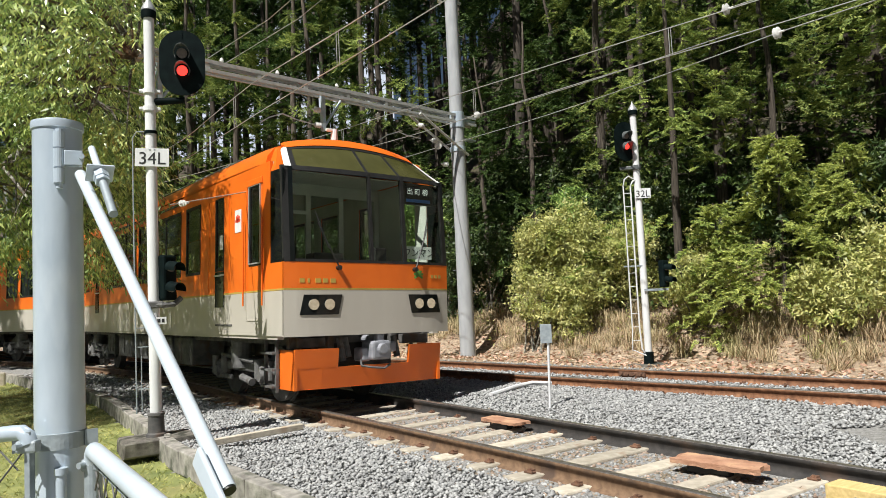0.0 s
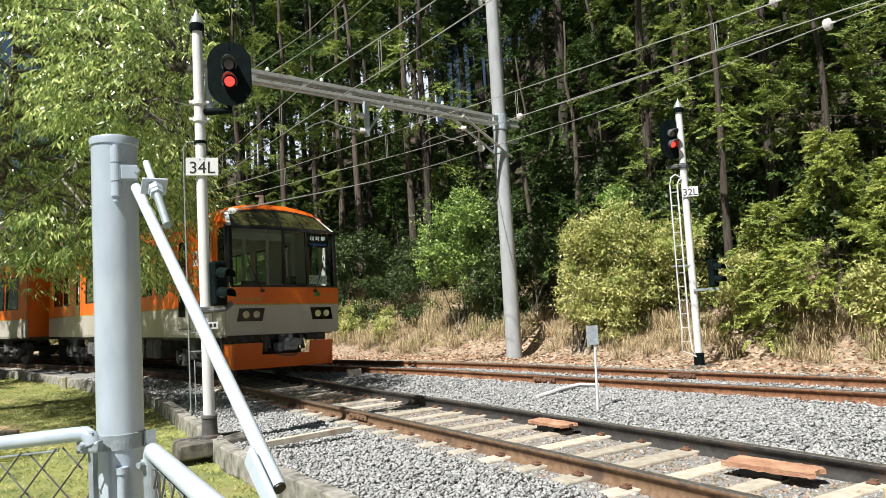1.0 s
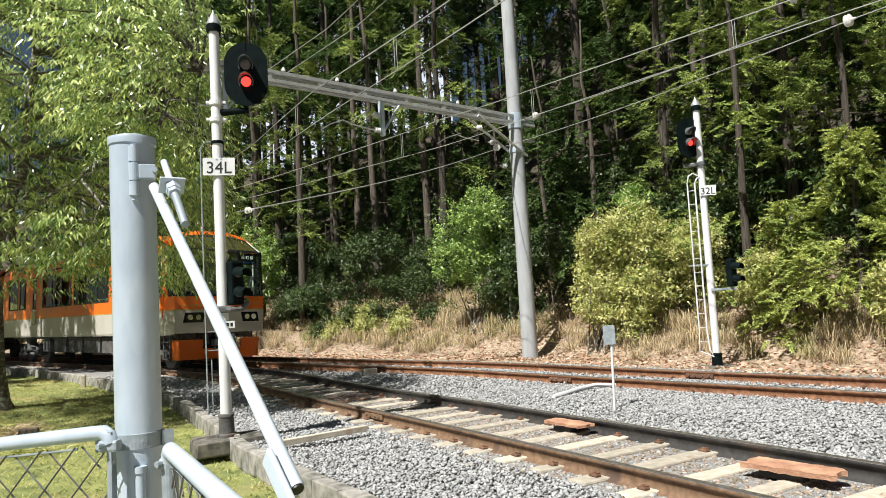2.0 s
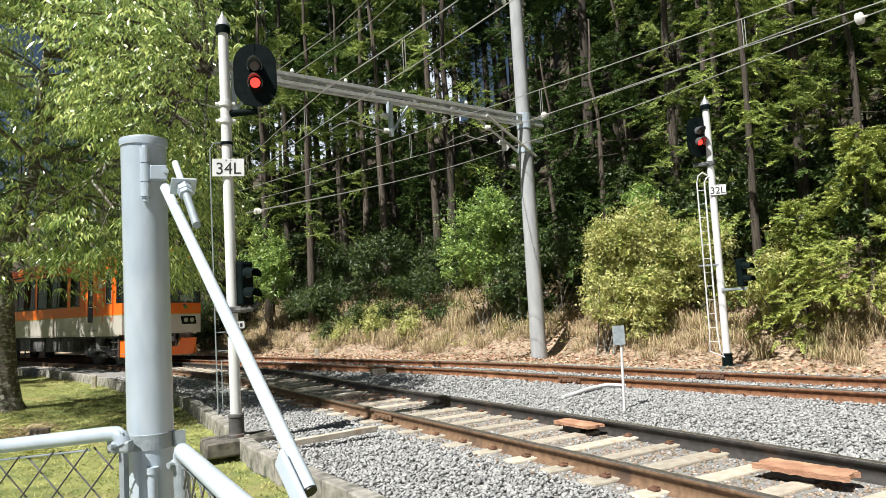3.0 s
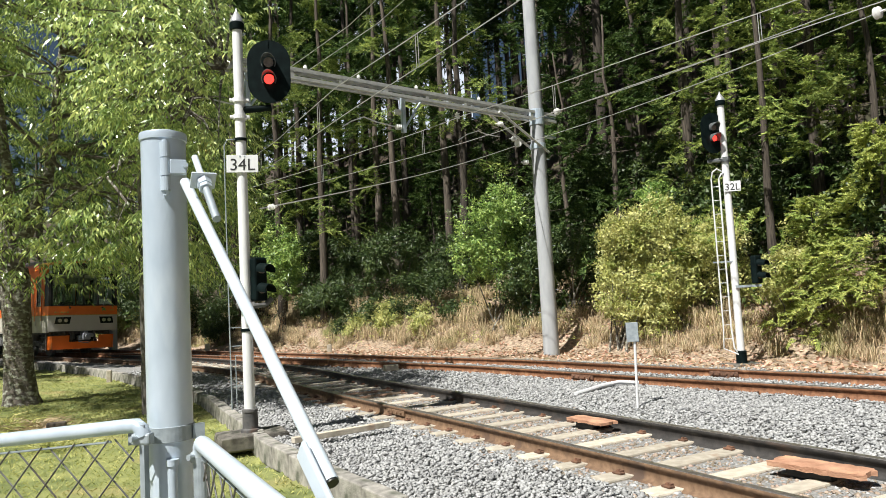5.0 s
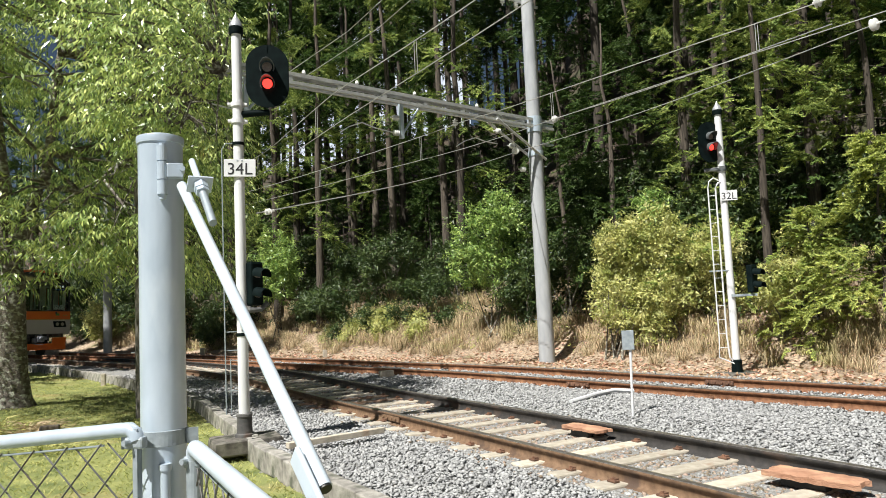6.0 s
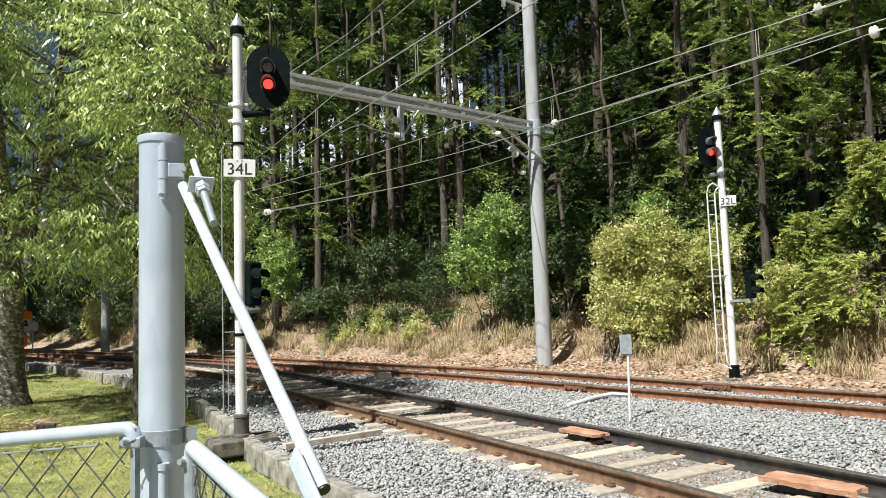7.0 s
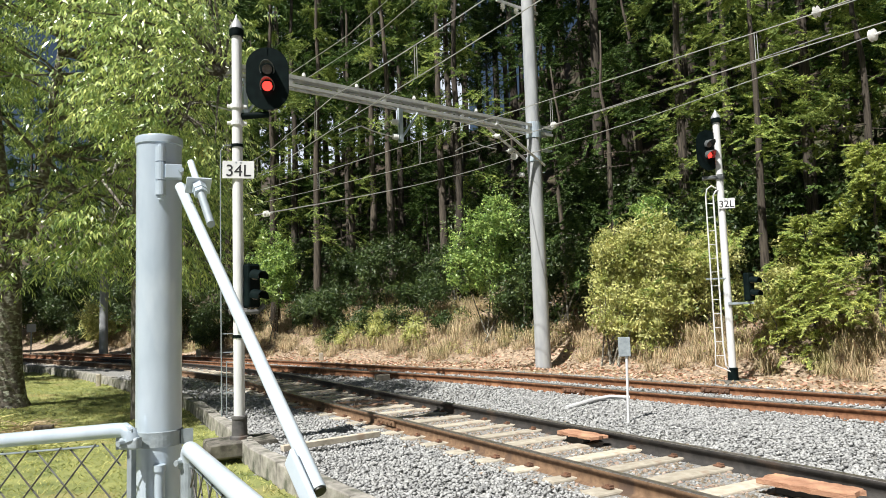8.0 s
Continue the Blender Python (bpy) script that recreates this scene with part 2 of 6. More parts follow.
PANE_DARK = glass("dark_tinted_glass", (0.72, 0.77, 0.72), 0.9)
PANE_OLIVE = material("olive_blind_glass", (0.050, 0.050, 0.016), (0.075, 0.073, 0.026), 3, 0.12, bump=0, spec=0.3)


# ---- small mesh kit ----
def ob_from(name, bm, mat, parent=None, label="", smooth=False):
    me = bpy.data.meshes.new(name)
    bmesh.ops.recalc_face_normals(bm, faces=bm.faces)
    bm.to_mesh(me)
    bm.free()
    for m in (mat if isinstance(mat, (list, tuple)) else [mat]):
        me.materials.append(m)
    if smooth:
        me.polygons.foreach_set("use_smooth", [True] * len(me.polygons))
        me.set_sharp_from_angle(angle=radians(38))
    ob = new(name, me)
    if parent:
        ob.parent = parent
    return tagged(ob, label)


def part(name, bm, mat, parent, label="", smooth=False):
    return ob_from(name, bm, mat, parent, label, smooth)


def thing(name, x, y, z, rz=0.0, label="", category="", group="", kind=""):
    e = new(name)
    e.empty_display_size = 0.2
    e.matrix_basis = pose(x, y, z, 0, 0, rz)
    return tagged(e, label, category, group, kind)


def box(bm, c, s, m=None, bevel=0.0):
    g = bmesh.ops.create_cube(bm, size=1.0, matrix=(m or Matrix()) @ Matrix.Translation(c) @ Matrix.Diagonal((*s, 1)))
    if bevel:
        es = list({e for v in g["verts"] for e in v.link_edges})
        bmesh.ops.bevel(bm, geom=es, offset=bevel, segments=2, affect='EDGES', profile=0.5)
    return bm


def rod(bm, p, q, r, r2=None, seg=12):
    p, q = Vector(p), Vector(q)
    d = q - p
    m = Matrix.Translation((p + q) / 2) @ d.to_track_quat('Z', 'Y').to_matrix().to_4x4()
    bmesh.ops.create_cone(bm, cap_ends=True, segments=seg, radius1=r, radius2=r if r2 is None else r2, depth=d.length, matrix=m)
    return bm


def pipe(bm, pts, r, seg=8, radii=None):
    """A round tube along points."""
    pts = [Vector(p) for p in pts]
    rings = []
    for i, p in enumerate(pts):
        d = (pts[min(i + 1, len(pts) - 1)] - pts[max(i - 1, 0)]).normalized()
        a = d.orthogonal() if abs(d.z) > 0.95 else d.cross(Vector((0, 0, 1)))
        if abs(d.z) > 0.95:
            a = d.cross(Vector((0, 1, 0)))
        a.normalize()
        b = d.cross(a)
        rr = radii[i] if radii is not None else r
        rings.append([bm.verts.new(p + (a * math.cos(k * 2 * math.pi / seg) + b * math.sin(k * 2 * math.pi / seg)) * rr) for k in range(seg)])
    for u, v in zip(rings[:-1], rings[1:]):
        for k in range(seg):
            bm.faces.new((u[k], u[(k + 1) % seg], v[(k + 1) % seg], v[k]))
    bm.faces.new(rings[0][::-1])
    bm.faces.new(rings[-1])
    return bm


def lathe(bm, prof, at, seg=20):
    """A turned body from (radius, height) pairs about a vertical axis."""
    x, y, z = at
    rings = [[bm.verts.new((x + r * math.cos(k * 2 * math.pi / seg), y + r * math.sin(k * 2 * math.pi / seg), z + h)) for k in range(seg)] for r, h in prof]
    for u, v in zip(rings[:-1], rings[1:]):
        for k in range(seg):
            bm.faces.new((u[k], u[(k + 1) % seg], v[(k + 1) % seg], v[k]))
    bm.faces.new(rings[0][::-1])
    bm.faces.new(rings[-1])
    return bm


def B():
    return bmesh.new()


def mesh_np(name, verts, faces, mat, parent=None, label="", kind=""):
    """One mesh from arrays; faces all have the same number of corners."""
    me = bpy.data.meshes.new(name)
    n, k = faces.shape
    me.vertices.add(len(verts))
    me.vertices.foreach_set("co", np.asarray(verts, np.float32).ravel())
    me.loops.add(n * k)
    me.loops.foreach_set("vertex_index", faces.astype(np.int32).ravel())
    me.polygons.add(n)
    me.polygons.foreach_set("loop_start", np.arange(0, n * k, k, dtype=np.int32))
    me.update(calc_edges=True)
    me.materials.append(mat)
    ob = new(name, me)
    if parent:
        ob.parent = parent
    return tagged(ob, label, kind=kind)


def blades(P, D, length, width, droop=0.25, seed=0, face=None, loose=0.55):
    """Kite-shaped leaves: roots P, directions D, faces turned loosely towards face. Returns vertices and quads."""
    r = np.random.default_rng(seed)
    n = len(P)
    D = D / (np.linalg.norm(D, axis=1, keepdims=True) + 1e-9)
    S = np.cross(D, r.normal(size=(n, 3)) * (1.0 if face is None else loose) + (0 if face is None else face))
    S /= np.linalg.norm(S, axis=1, keepdims=True) + 1e-9
    ln = (np.broadcast_to(length, n) * r.uniform(0.7, 1.3, n))[:, None]
    wd = (np.broadcast_to(width, n) * r.uniform(0.7, 1.3, n))[:, None]
    mid = P + D * ln * 0.45
    tip = P + D * ln
    tip[:, 2] -= (ln * droop)[:, 0]
    V = np.stack([P, mid + S * wd / 2, tip, mid - S * wd / 2], 1).reshape(-1, 3)
    return V, np.arange(4 * n).reshape(n, 4)


def needles(P, D, length, width, droop=0.1, seed=0, face=None, loose=0.5):
    """Fine pointed shoots, one triangle each, faces turned loosely towards face."""
    r = np.random.default_rng(seed)
    n = len(P)
    D = D / (np.linalg.norm(D, axis=1, keepdims=True) + 1e-9)
    S = np.cross(D, r.normal(size=(n, 3)) * loose + (0 if face is None else face))
    S /= np.linalg.norm(S, axis=1, keepdims=True) + 1e-9
    ln = (np.broadcast_to(length, n) * r.uniform(0.6, 1.4, n))[:, None]
    wd = (np.broadcast_to(width, n) * r.uniform(0.7, 1.3, n))[:, None]
    tip = P + D * ln
    tip[:, 2] -= (ln * droop)[:, 0]
    V = np.stack([P + S * wd / 2, tip, P - S * wd / 2], 1).reshape(-1, 3)
    return V, np.arange(3 * n).reshape(n, 3)


def text_mesh(body, size, name="lettering"):
    c = bpy.data.curves.new(name, 'FONT')
    c.body, c.size, c.align_x, c.align_y, c.extrude = body, size, 'CENTER', 'CENTER', 0.001
    tmp = bpy.data.objects.new(name, c)
    scene.collection.objects.link(tmp)
    bpy.context.view_layer.update()
    me = bpy.data.meshes.new_from_object(tmp.evaluated_get(bpy.context.evaluated_depsgraph_get()))
    me.name = name
    bpy.data.objects.remove(tmp)
    return me


def lettering(body, size, mat, parent, m, name="lettering"):
    me = text_mesh(body, size, name)
    me.materials.clear()
    me.materials.append(mat)
    ob = new(name, me)
    ob.parent = parent
    ob.matrix_basis = m
    return ob


# ---- plan ----
def spline(pts, step=0.25):
    p = np.array([2 * np.array(pts[0]) - np.array(pts[1]), *map(np.array, pts), 2 * np.array(pts[-1]) - np.array(pts[-2])], float)
    out = []
    for i in range(1, len(p) - 2):
        for u in np.linspace(0, 1, 24, endpoint=False):
            a, b, c, d = p[i - 1], p[i], p[i + 1], p[i + 2]
            out.append(0.5 * (2 * b + (c - a) * u + (2 * a - 5 * b + 4 * c - d) * u * u + (3 * b - a - 3 * c + d) * u ** 3))
    out.append(p[-2])
    out = np.array(out)
    s = np.r_[0, np.cumsum(np.linalg.norm(np.diff(out, axis=0), axis=1))]
    t = np.arange(0, s[-1], step)
    return np.stack([np.interp(t, s, out[:, 0]), np.interp(t, s, out[:, 1])], 1)


def rise(x):
    """The line climbs gently away to the left."""
    return 0.0085 * 2.0 * np.log1p(np.exp((-np.asarray(x, float) - 3.5) / 2.0))


def signed(pts, line):
    """Distance to a polyline, positive on its right-hand side."""
    a, b = line[:-1], line[1:]
    best = np.full(len(pts), 1e9)
    sign = np.ones(len(pts))
    for p, q in zip(a, b):
        u = q - p
        t = np.clip(((pts - p) @ u) / (u @ u), 0, 1)
        w = pts - p - t[:, None] * u
        d = np.hypot(w[:, 0], w[:, 1])
        c = w[:, 0] * u[1] - w[:, 1] * u[0]
        m = d < best
        best[m], sign[m] = d[m], np.sign(c[m])
    return best * sign


MAIN = spline([(13.0, -9.5), (7.2, -1.1), (4.1, 3.5), (2.2, 6.3), (0.63, 8.53), (-0.85, 10.59), (-1.95, 12.07), (-3.23, 13.80), (-4.85, 16.1), (-7.15, 19.2), (-11.9, 23.9), (-16.8, 27.6), (-23.2, 32.3), (-30, 36.8), (-46, 47), (-75, 64)])
SIDE = spline([(14.5, 0.5), (8.6, 7.0), (4.94, 10.89), (3.12, 12.79), (1.42, 14.66), (-1.0, 17.3), (-4.3, 20.1), (-6.9, 22.3), (-12.0, 26.3), (-17.0, 29.6), (-23.2, 33.4)])
KERBLINE = spline([(1.6, 2.4), (-0.35, 4.75), (-1.5, 6.4), (-2.9, 8.2), (-4.2, 10.35), (-6.5, 14.0), (-8.4, 16.3), (-13.2, 21.4), (-17.6, 25.2), (-25, 30.6), (-44, 42.5)], 0.6)
TOE = spline([(19, -9), (13, 2), (9.3, 9), (6.8, 13.6), (5.7, 15.7), (3.8, 17.9), (2.0, 20.1), (-1.0, 22.8), (-4.1, 24.6), (-6.4, 26.2), (-9.4, 28.4), (-15.8, 33.2), (-25, 39.4), (-45, 52), (-80, 74)], 1.0)


def hill(d, x, y):
    """Height of the wooded bank at a distance d beyond its toe."""
    d = np.maximum(d, 0)
    h = np.interp(d, [0, 0.6, 1.6, 3.2, 6, 14, 34, 60, 120, 400], [0, 0.18, 0.85, 1.75, 3.0, 7.2, 18.5, 22, 24, 26])
    h = h + np.clip(d - 8, 0, 40) * 0.30 * np.clip((x + 1) / 9, 0, 1)       # the slope climbs higher to the right
    return h * (1 + 0.10 * np.sin(x * 0.55 + 1.0) * np.exp(-d / 8.0)) + np.minimum(d, 3) * 0.05 * np.sin(x * 2.1) * np.cos(y * 1.7)


LOW = 0.065                                                # the running track lies lower than the siding


def sink(P):
    m = signed(np.asarray(P, float), MAIN)
    return LOW * np.clip((m + 3.0) / 0.9, 0, 1) * np.clip((2.1 - m) / 0.6, 0, 1)


def ground_z(P):
    P = np.asarray(P, float)
    k, t = signed(P, KERBLINE), signed(P, TOE)
    z = rise(np.clip(P[:, 0], -60, 50)) + np.where(k < 0.15, -0.19 + 0.03 * np.sin(P[:, 0] * 1.3) * np.cos(P[:, 1] * 1.1), -0.02)
    return z + hill(t, P[:, 0], P[:, 1]) - np.where(k > 0.15, sink(P), 0), k, t


def gz(x, y):
    return float(ground_z(np.array([[x, y]]))[0][0])


# ---- ground ----
def build_ground():
    xs = np.r_[-400, -200, -120, -80, np.arange(-50, -16, 1.0), np.arange(-16, 9, 0.3), np.arange(9, 30, 1.0), 40, 70, 120, 220, 400]
    ys = np.r_[-400, -200, -100, -50, np.arange(-25, 2, 1.5), np.arange(2, 30, 0.3), np.arange(30, 75, 1.2), 85, 110, 150, 220, 400]
    X, Y = np.meshgrid(xs, ys)
    P = np.stack([X.ravel(), Y.ravel()], 1)
    z, k, t = ground_z(P)
    nx, ny = len(xs), len(ys)
    i = np.arange(nx - 1)[None, :] + np.arange(ny - 1)[:, None] * nx
    F = np.stack([i, i + 1, i + 1 + nx, i + nx], -1).reshape(-1, 4)
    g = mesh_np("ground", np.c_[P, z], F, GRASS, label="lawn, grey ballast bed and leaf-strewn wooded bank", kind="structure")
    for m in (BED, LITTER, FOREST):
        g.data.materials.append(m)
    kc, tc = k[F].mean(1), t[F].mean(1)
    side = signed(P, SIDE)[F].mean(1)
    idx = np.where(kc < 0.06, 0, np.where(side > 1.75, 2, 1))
    idx = np.where((idx == 0) & (P[F].mean(1)[:, 1] < 1.0), 1, idx)      # unseen grey ground added round the camera to keep bounce light neutral
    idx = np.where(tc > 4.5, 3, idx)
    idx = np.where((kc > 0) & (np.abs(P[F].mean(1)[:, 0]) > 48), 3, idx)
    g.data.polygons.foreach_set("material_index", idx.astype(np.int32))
    g.data.polygons.foreach_set("use_smooth", np.ones(len(F), bool))


build_ground()


# ---- tracks ----
def normals(line):
    d = np.gradient(line, axis=0)
    d /= np.linalg.norm(d, axis=1, keepdims=True)
    return d, np.stack([d[:, 1], -d[:, 0]], 1)           # along, and to the right


def sweep(name, line, off, prof, mats, parent, z0=0.0, label="", cut=None):
    """A bar with the given (across, up) section along a line of the plan; cut: index of the first section edge of material 1."""
    d, n = normals(line)
    c = line + n * off
    k = len(prof)
    V = np.zeros((len(c), k, 3))
    for j, (u, h) in enumerate(prof):
        V[:, j, :2] = c + n * u
        V[:, j, 2] = rise(c[:, 0]) + h + z0
    i = np.arange(len(c) - 1)[:, None] * k
    j = np.arange(k)[None, :]
    F = np.stack([i + j, i + (j + 1) % k, i + k + (j + 1) % k, i + k + j], -1).reshape(-1, 4)
    ob = mesh_np(name, V.reshape(-1, 3), F, mats[0], parent, label)
    for m in mats[1:]:
        ob.data.materials.append(m)
    if len(mats) > 1:
        ob.data.polygons.foreach_set("material_index", np.tile(np.array([1 if q in cut else 0 for q in range(k)]), len(c) - 1).astype(np.int32))
    return ob


RAIL = [(1.2 * u, 1.2 * h - 0.0304) for u, h in [(-0.0625, 0), (0.0625, 0), (0.0625, 0.010), (0.012, 0.028), (0.010, 0.108), (0.0325, 0.118), (0.0325, 0.146), (0.026, 0.152),
        (-0.026, 0.152), (-0.0325, 0.146), (-0.0325, 0.118), (-0.010, 0.108), (-0.012, 0.028), (-0.0625, 0.010)]]
TOP = (6, 7, 8)
GAUGE = 0.7175 + 0.0325


def along(line, s0, s1, step, off=0.0):
    """Places and headings at even steps along a line."""
    d, n = normals(line)
    s = np.r_[0, np.cumsum(np.linalg.norm(np.diff(line, axis=0), axis=1))]
    for q in np.arange(s0, s1, step):
        f = lambda a: float(np.interp(q, s, a))
        x, y, dx, dy = f(line[:, 0]), f(line[:, 1]), f(d[:, 0]), f(d[:, 1])
        h = math.degrees(math.atan2(-dx, dy))
        yield q, x + off * dy, y - off * dx, h


def build_track(name, line, near_mat, far_mat, sleeper_z, label, s0, s1, step, rusty=(), low=0.0):
    tr = thing(name, 0, 0, 0, label=label, kind="structure")
    sweep("rail", line, -GAUGE, RAIL, (near_mat, RAIL_TOP), tr, -low, "brown rail with a worn bright top", TOP)
    sweep("rail", line, GAUGE, RAIL, (far_mat, RAIL_TOP), tr, -low, "dark greased rail with a worn bright top", TOP)
    bm = B()
    box(bm, (0, 0, -0.07), (2.15, 0.22, 0.14), bevel=0.018)
    sl = bpy.data.meshes.new("sleeper")
    bm.to_mesh(sl), bm.free()
    sl.materials.append(SLEEPER)
    sr = sl.copy()
    sr.materials.clear(), sr.materials.append(SLEEPER_RUST)
    bm = B()                                                # clip plate and bolts on both sides of a rail foot
    for sx in (-1, 1):
        box(bm, (sx * 0.094, 0, 0.008), (0.06, 0.10, 0.018), bevel=0.004)
        rod(bm, (sx * 0.098, 0, 0.014), (sx * 0.098, 0, 0.040), 0.014, seg=6)
        box(bm, (sx * 0.074, 0, 0.022), (0.045, 0.06, 0.016))
    cl = bpy.data.meshes.new("rail_fastening")
    bm.to_mesh(cl), bm.free()
    cl.materials.append(CLIP)
    r = random.Random(3)
    for i, (q, x, y, h) in enumerate(along(line, s0, s1, step)):
        z = float(rise(x)) - low
        s = new("sleeper", sr if i in rusty else sl)
        s.parent = tr
        s.matrix_basis = pose(x + r.uniform(-.02, .02), y, z + sleeper_z + r.uniform(-.006, .006), 0, 0, h + r.uniform(-1.2, 1.2)) @ Matrix.Diagonal((1, r.uniform(0.85, 1.12), 1, 1))
        for e in (-GAUGE, GAUGE):
            c = new("rail_fastening", cl)
            c.parent = s
            c.matrix_basis = pose(e, 0, 0.004 - min(sleeper_z, 0))
    return tr


main_track = build_track("railway_track", MAIN, RAIL_BROWN, RAIL_DARK, 0.006, "railway track with brown rails on pale sleepers", 13.0, 60.0, 0.62, (24, 25), LOW)
side_track = build_track("railway_track", SIDE, RAIL_RUST, RAIL_RUST, -0.045, "rusty railway track half buried in grey ballast", 3.0, 42.0, 0.66)


def joint_bar(line, s, off, side, parent, mat):
    """A bolted fish plate on a rail joint."""
    for q, x, y, h in along(line, s, s + 0.1, 1.0, off):
        bm = B()
        for sx in (-1, 1):
            box(bm, (sx * 0.030, 0, 0.068), (0.03, 0.56, 0.075), bevel=0.006)
            for v in (-0.2, -0.07, 0.07, 0.2):
                rod(bm, (sx * 0.03, v, 0.068), (sx * 0.075, v, 0.068), 0.016, seg=6)
        box(bm, (0, 0, 0.13), (0.07, 0.012, 0.05))
        o = part("fish_plate", bm, mat, parent, "rusty bolted fish plate")
        o.matrix_basis = pose(x, y, float(rise(x)) - (LOW if line is MAIN else 0), 0, 0, h)


def station(line, x, y):
    s = np.r_[0, np.cumsum(np.linalg.norm(np.diff(line, axis=0), axis=1))]
    return float(s[np.argmin(np.hypot(line[:, 0] - x, line[:, 1] - y))])


joint_bar(MAIN, station(MAIN, -1.25, 11.4), -GAUGE, -1, main_track, RAIL_BROWN)
joint_bar(SIDE, station(SIDE, 1.6, 14.3), -GAUGE, -1, side_track, CLIP)
joint_bar(SIDE, station(SIDE, 3.0, 13.0), GAUGE, -1, side_track, CLIP)


# ---- kerb of concrete blocks ----
def build_kerb():
    k = thing("kerb", 0, 0, 0, label="weathered concrete edging between lawn and ballast", kind="structure")
    bm = B()
    box(bm, (0, 0, -0.11), (0.17, 0.585, 0.26), bevel=0.014)
    me = bpy.data.meshes.new("kerb_block")
    bm.to_mesh(me), bm.free()
    me.materials.append(KERB)
    r = random.Random(5)
    for q, x, y, h in along(KERBLINE, 1.0, 52, 0.6):
        o = new("kerb_block", me)
        o.parent = k
        o.matrix_basis = pose(x, y, float(rise(x)) + 0.045 + r.uniform(-.012, .012), r.uniform(-1, 1), r.uniform(-2, 2), h + r.uniform(-1, 1))


build_kerb()


# ---- ballast stones ----
def build_ballast():
    r = np.random.default_rng(11)

    def field(n, x0, x1, y0, y1, size, hole=(0, 0, 0, 0)):
        P = np.c_[r.uniform(x0, x1, n), r.uniform(y0, y1, n)]
        k, m, s = signed(P, KERBLINE), np.abs(signed(P, MAIN)), signed(P, SIDE)
        keep = (k > 0.12) & (s < 1.9 + r.normal(0, .25, n))
        rail = (np.abs(m - GAUGE) < 0.10) | (np.abs(np.abs(s) - GAUGE) < 0.085)
        P = P[keep & ~rail & ~((P[:, 0] > hole[0]) & (P[:, 0] < hole[1]) & (P[:, 1] > hole[2]) & (P[:, 1] < hole[3]))]
        return P, np.full(len(P), size)

    A = [field(75000, -4.6, 4.2, 5.0, 13.6, 0.024), field(46000, -4.5, 8.5, 8, 18, 0.029, (-4.6, 4.2, 5.0, 13.6)), field(30000, -12, 8, 11, 26, 0.040, (-4.5, 8.5, 8, 18))]
    P, S = np.concatenate([a[0] for a in A]), np.concatenate([a[1] for a in A])
    n = len(P)
    base = np.array([(1, 0, 0), (-1, 0, 0), (0, 1, 0), (0, -1, 0), (0, 0, 1), (0, 0, -1)], float)
    tri = np.array([(0, 2, 4), (2, 1, 4), (1, 3, 4), (3, 0, 4), (2, 0, 5), (1, 2, 5), (3, 1, 5), (0, 3, 5)])
    V = base[None] * r.uniform(0.6, 1.25, (n, 6, 1)) * S[:, None, None] * r.uniform(0.7, 1.4, (n, 1, 1)) + r.normal(0, .18, (n, 6, 3)) * S[:, None, None]
    V *= np.array([1.2, .85, .62])
    a = r.uniform(0, 6.28, n)
    tl = r.normal(0, .5, n)
    c, s_ = np.cos(tl)[:, None], np.sin(tl)[:, None]
    V[..., 1], V[..., 2] = V[..., 1] * c - V[..., 2] * s_, V[..., 1] * s_ + V[..., 2] * c
    c, s_ = np.cos(a)[:, None], np.sin(a)[:, None]
    V[..., 0], V[..., 1] = V[..., 0] * c - V[..., 1] * s_, V[..., 0] * s_ + V[..., 1] * c
    m = np.abs(signed(P, MAIN))
    crib = np.where(m < 1.15, -0.033, 0.0)
    V[..., :2] += P[:, None, :]
    V[..., 2] += (rise(P[:, 0]) + r.uniform(-.012, .018, n) + crib - sink(P))[:, None]
    F = (np.arange(n)[:, None, None] * 6 + tri[None]).reshape(-1, 3)
    ob = tagged(mesh_np("ballast", V.reshape(-1, 3), F, STONE, label="loose angular grey ballast stones, rust-stained between the rails", kind="stuff"), category="ballast")
    ob.data.materials.append(STONE_RUST)
    stained = (m < 0.95 + r.normal(0, .2, n)) & (r.random(n) < 0.75)
    ob.data.polygons.foreach_set("material_index", np.repeat(stained, 8).astype(np.int32))


build_ballast()


# ---- boards, stones and strips lying by the track ----
def rough_board(name, x, y, z, h, size, mat, label, cat, seed):
    r = random.Random(seed)
    bm = B()
    bmesh.ops.create_grid(bm, x_segments=14, y_segments=5, size=0.5)
    for v in bm.verts:
        e = max(abs(v.co.x), abs(v.co.y)) > 0.49
        v.co.x = v.co.x * size[0] + (r.uniform(-.03, .03) if e else 0)
        v.co.y = v.co.y * size[1] * (1 - 0.25 * max(0, abs(v.co.x) / size[0] - 0.35)) + (r.uniform(-.015, .015) if e else 0)
        v.co.z = r.uniform(-.006, .006) - (0.012 if e else 0)
    g = bmesh.ops.extrude_face_region(bm, geom=bm.faces[:])
    for v in [q for q in g["geom"] if isinstance(q, bmesh.types.BMVert)]:
        v.co.z -= size[2] * r.uniform(.85, 1.1)
    t = thing(name, x, y, z, h, label, cat)
    part("board", bm, mat, t)
    # black block that fills the gap below with painted shade
    bm = B()
    box(bm, (size[0] * .1, 0.02, -z / 2 - 0.05), (size[0] * 0.5, size[1] * 0.35, z + 0.04), bevel=0.01)
    part("box", bm, RUBBER, t, "black block standing for the shade under the board")
    return t


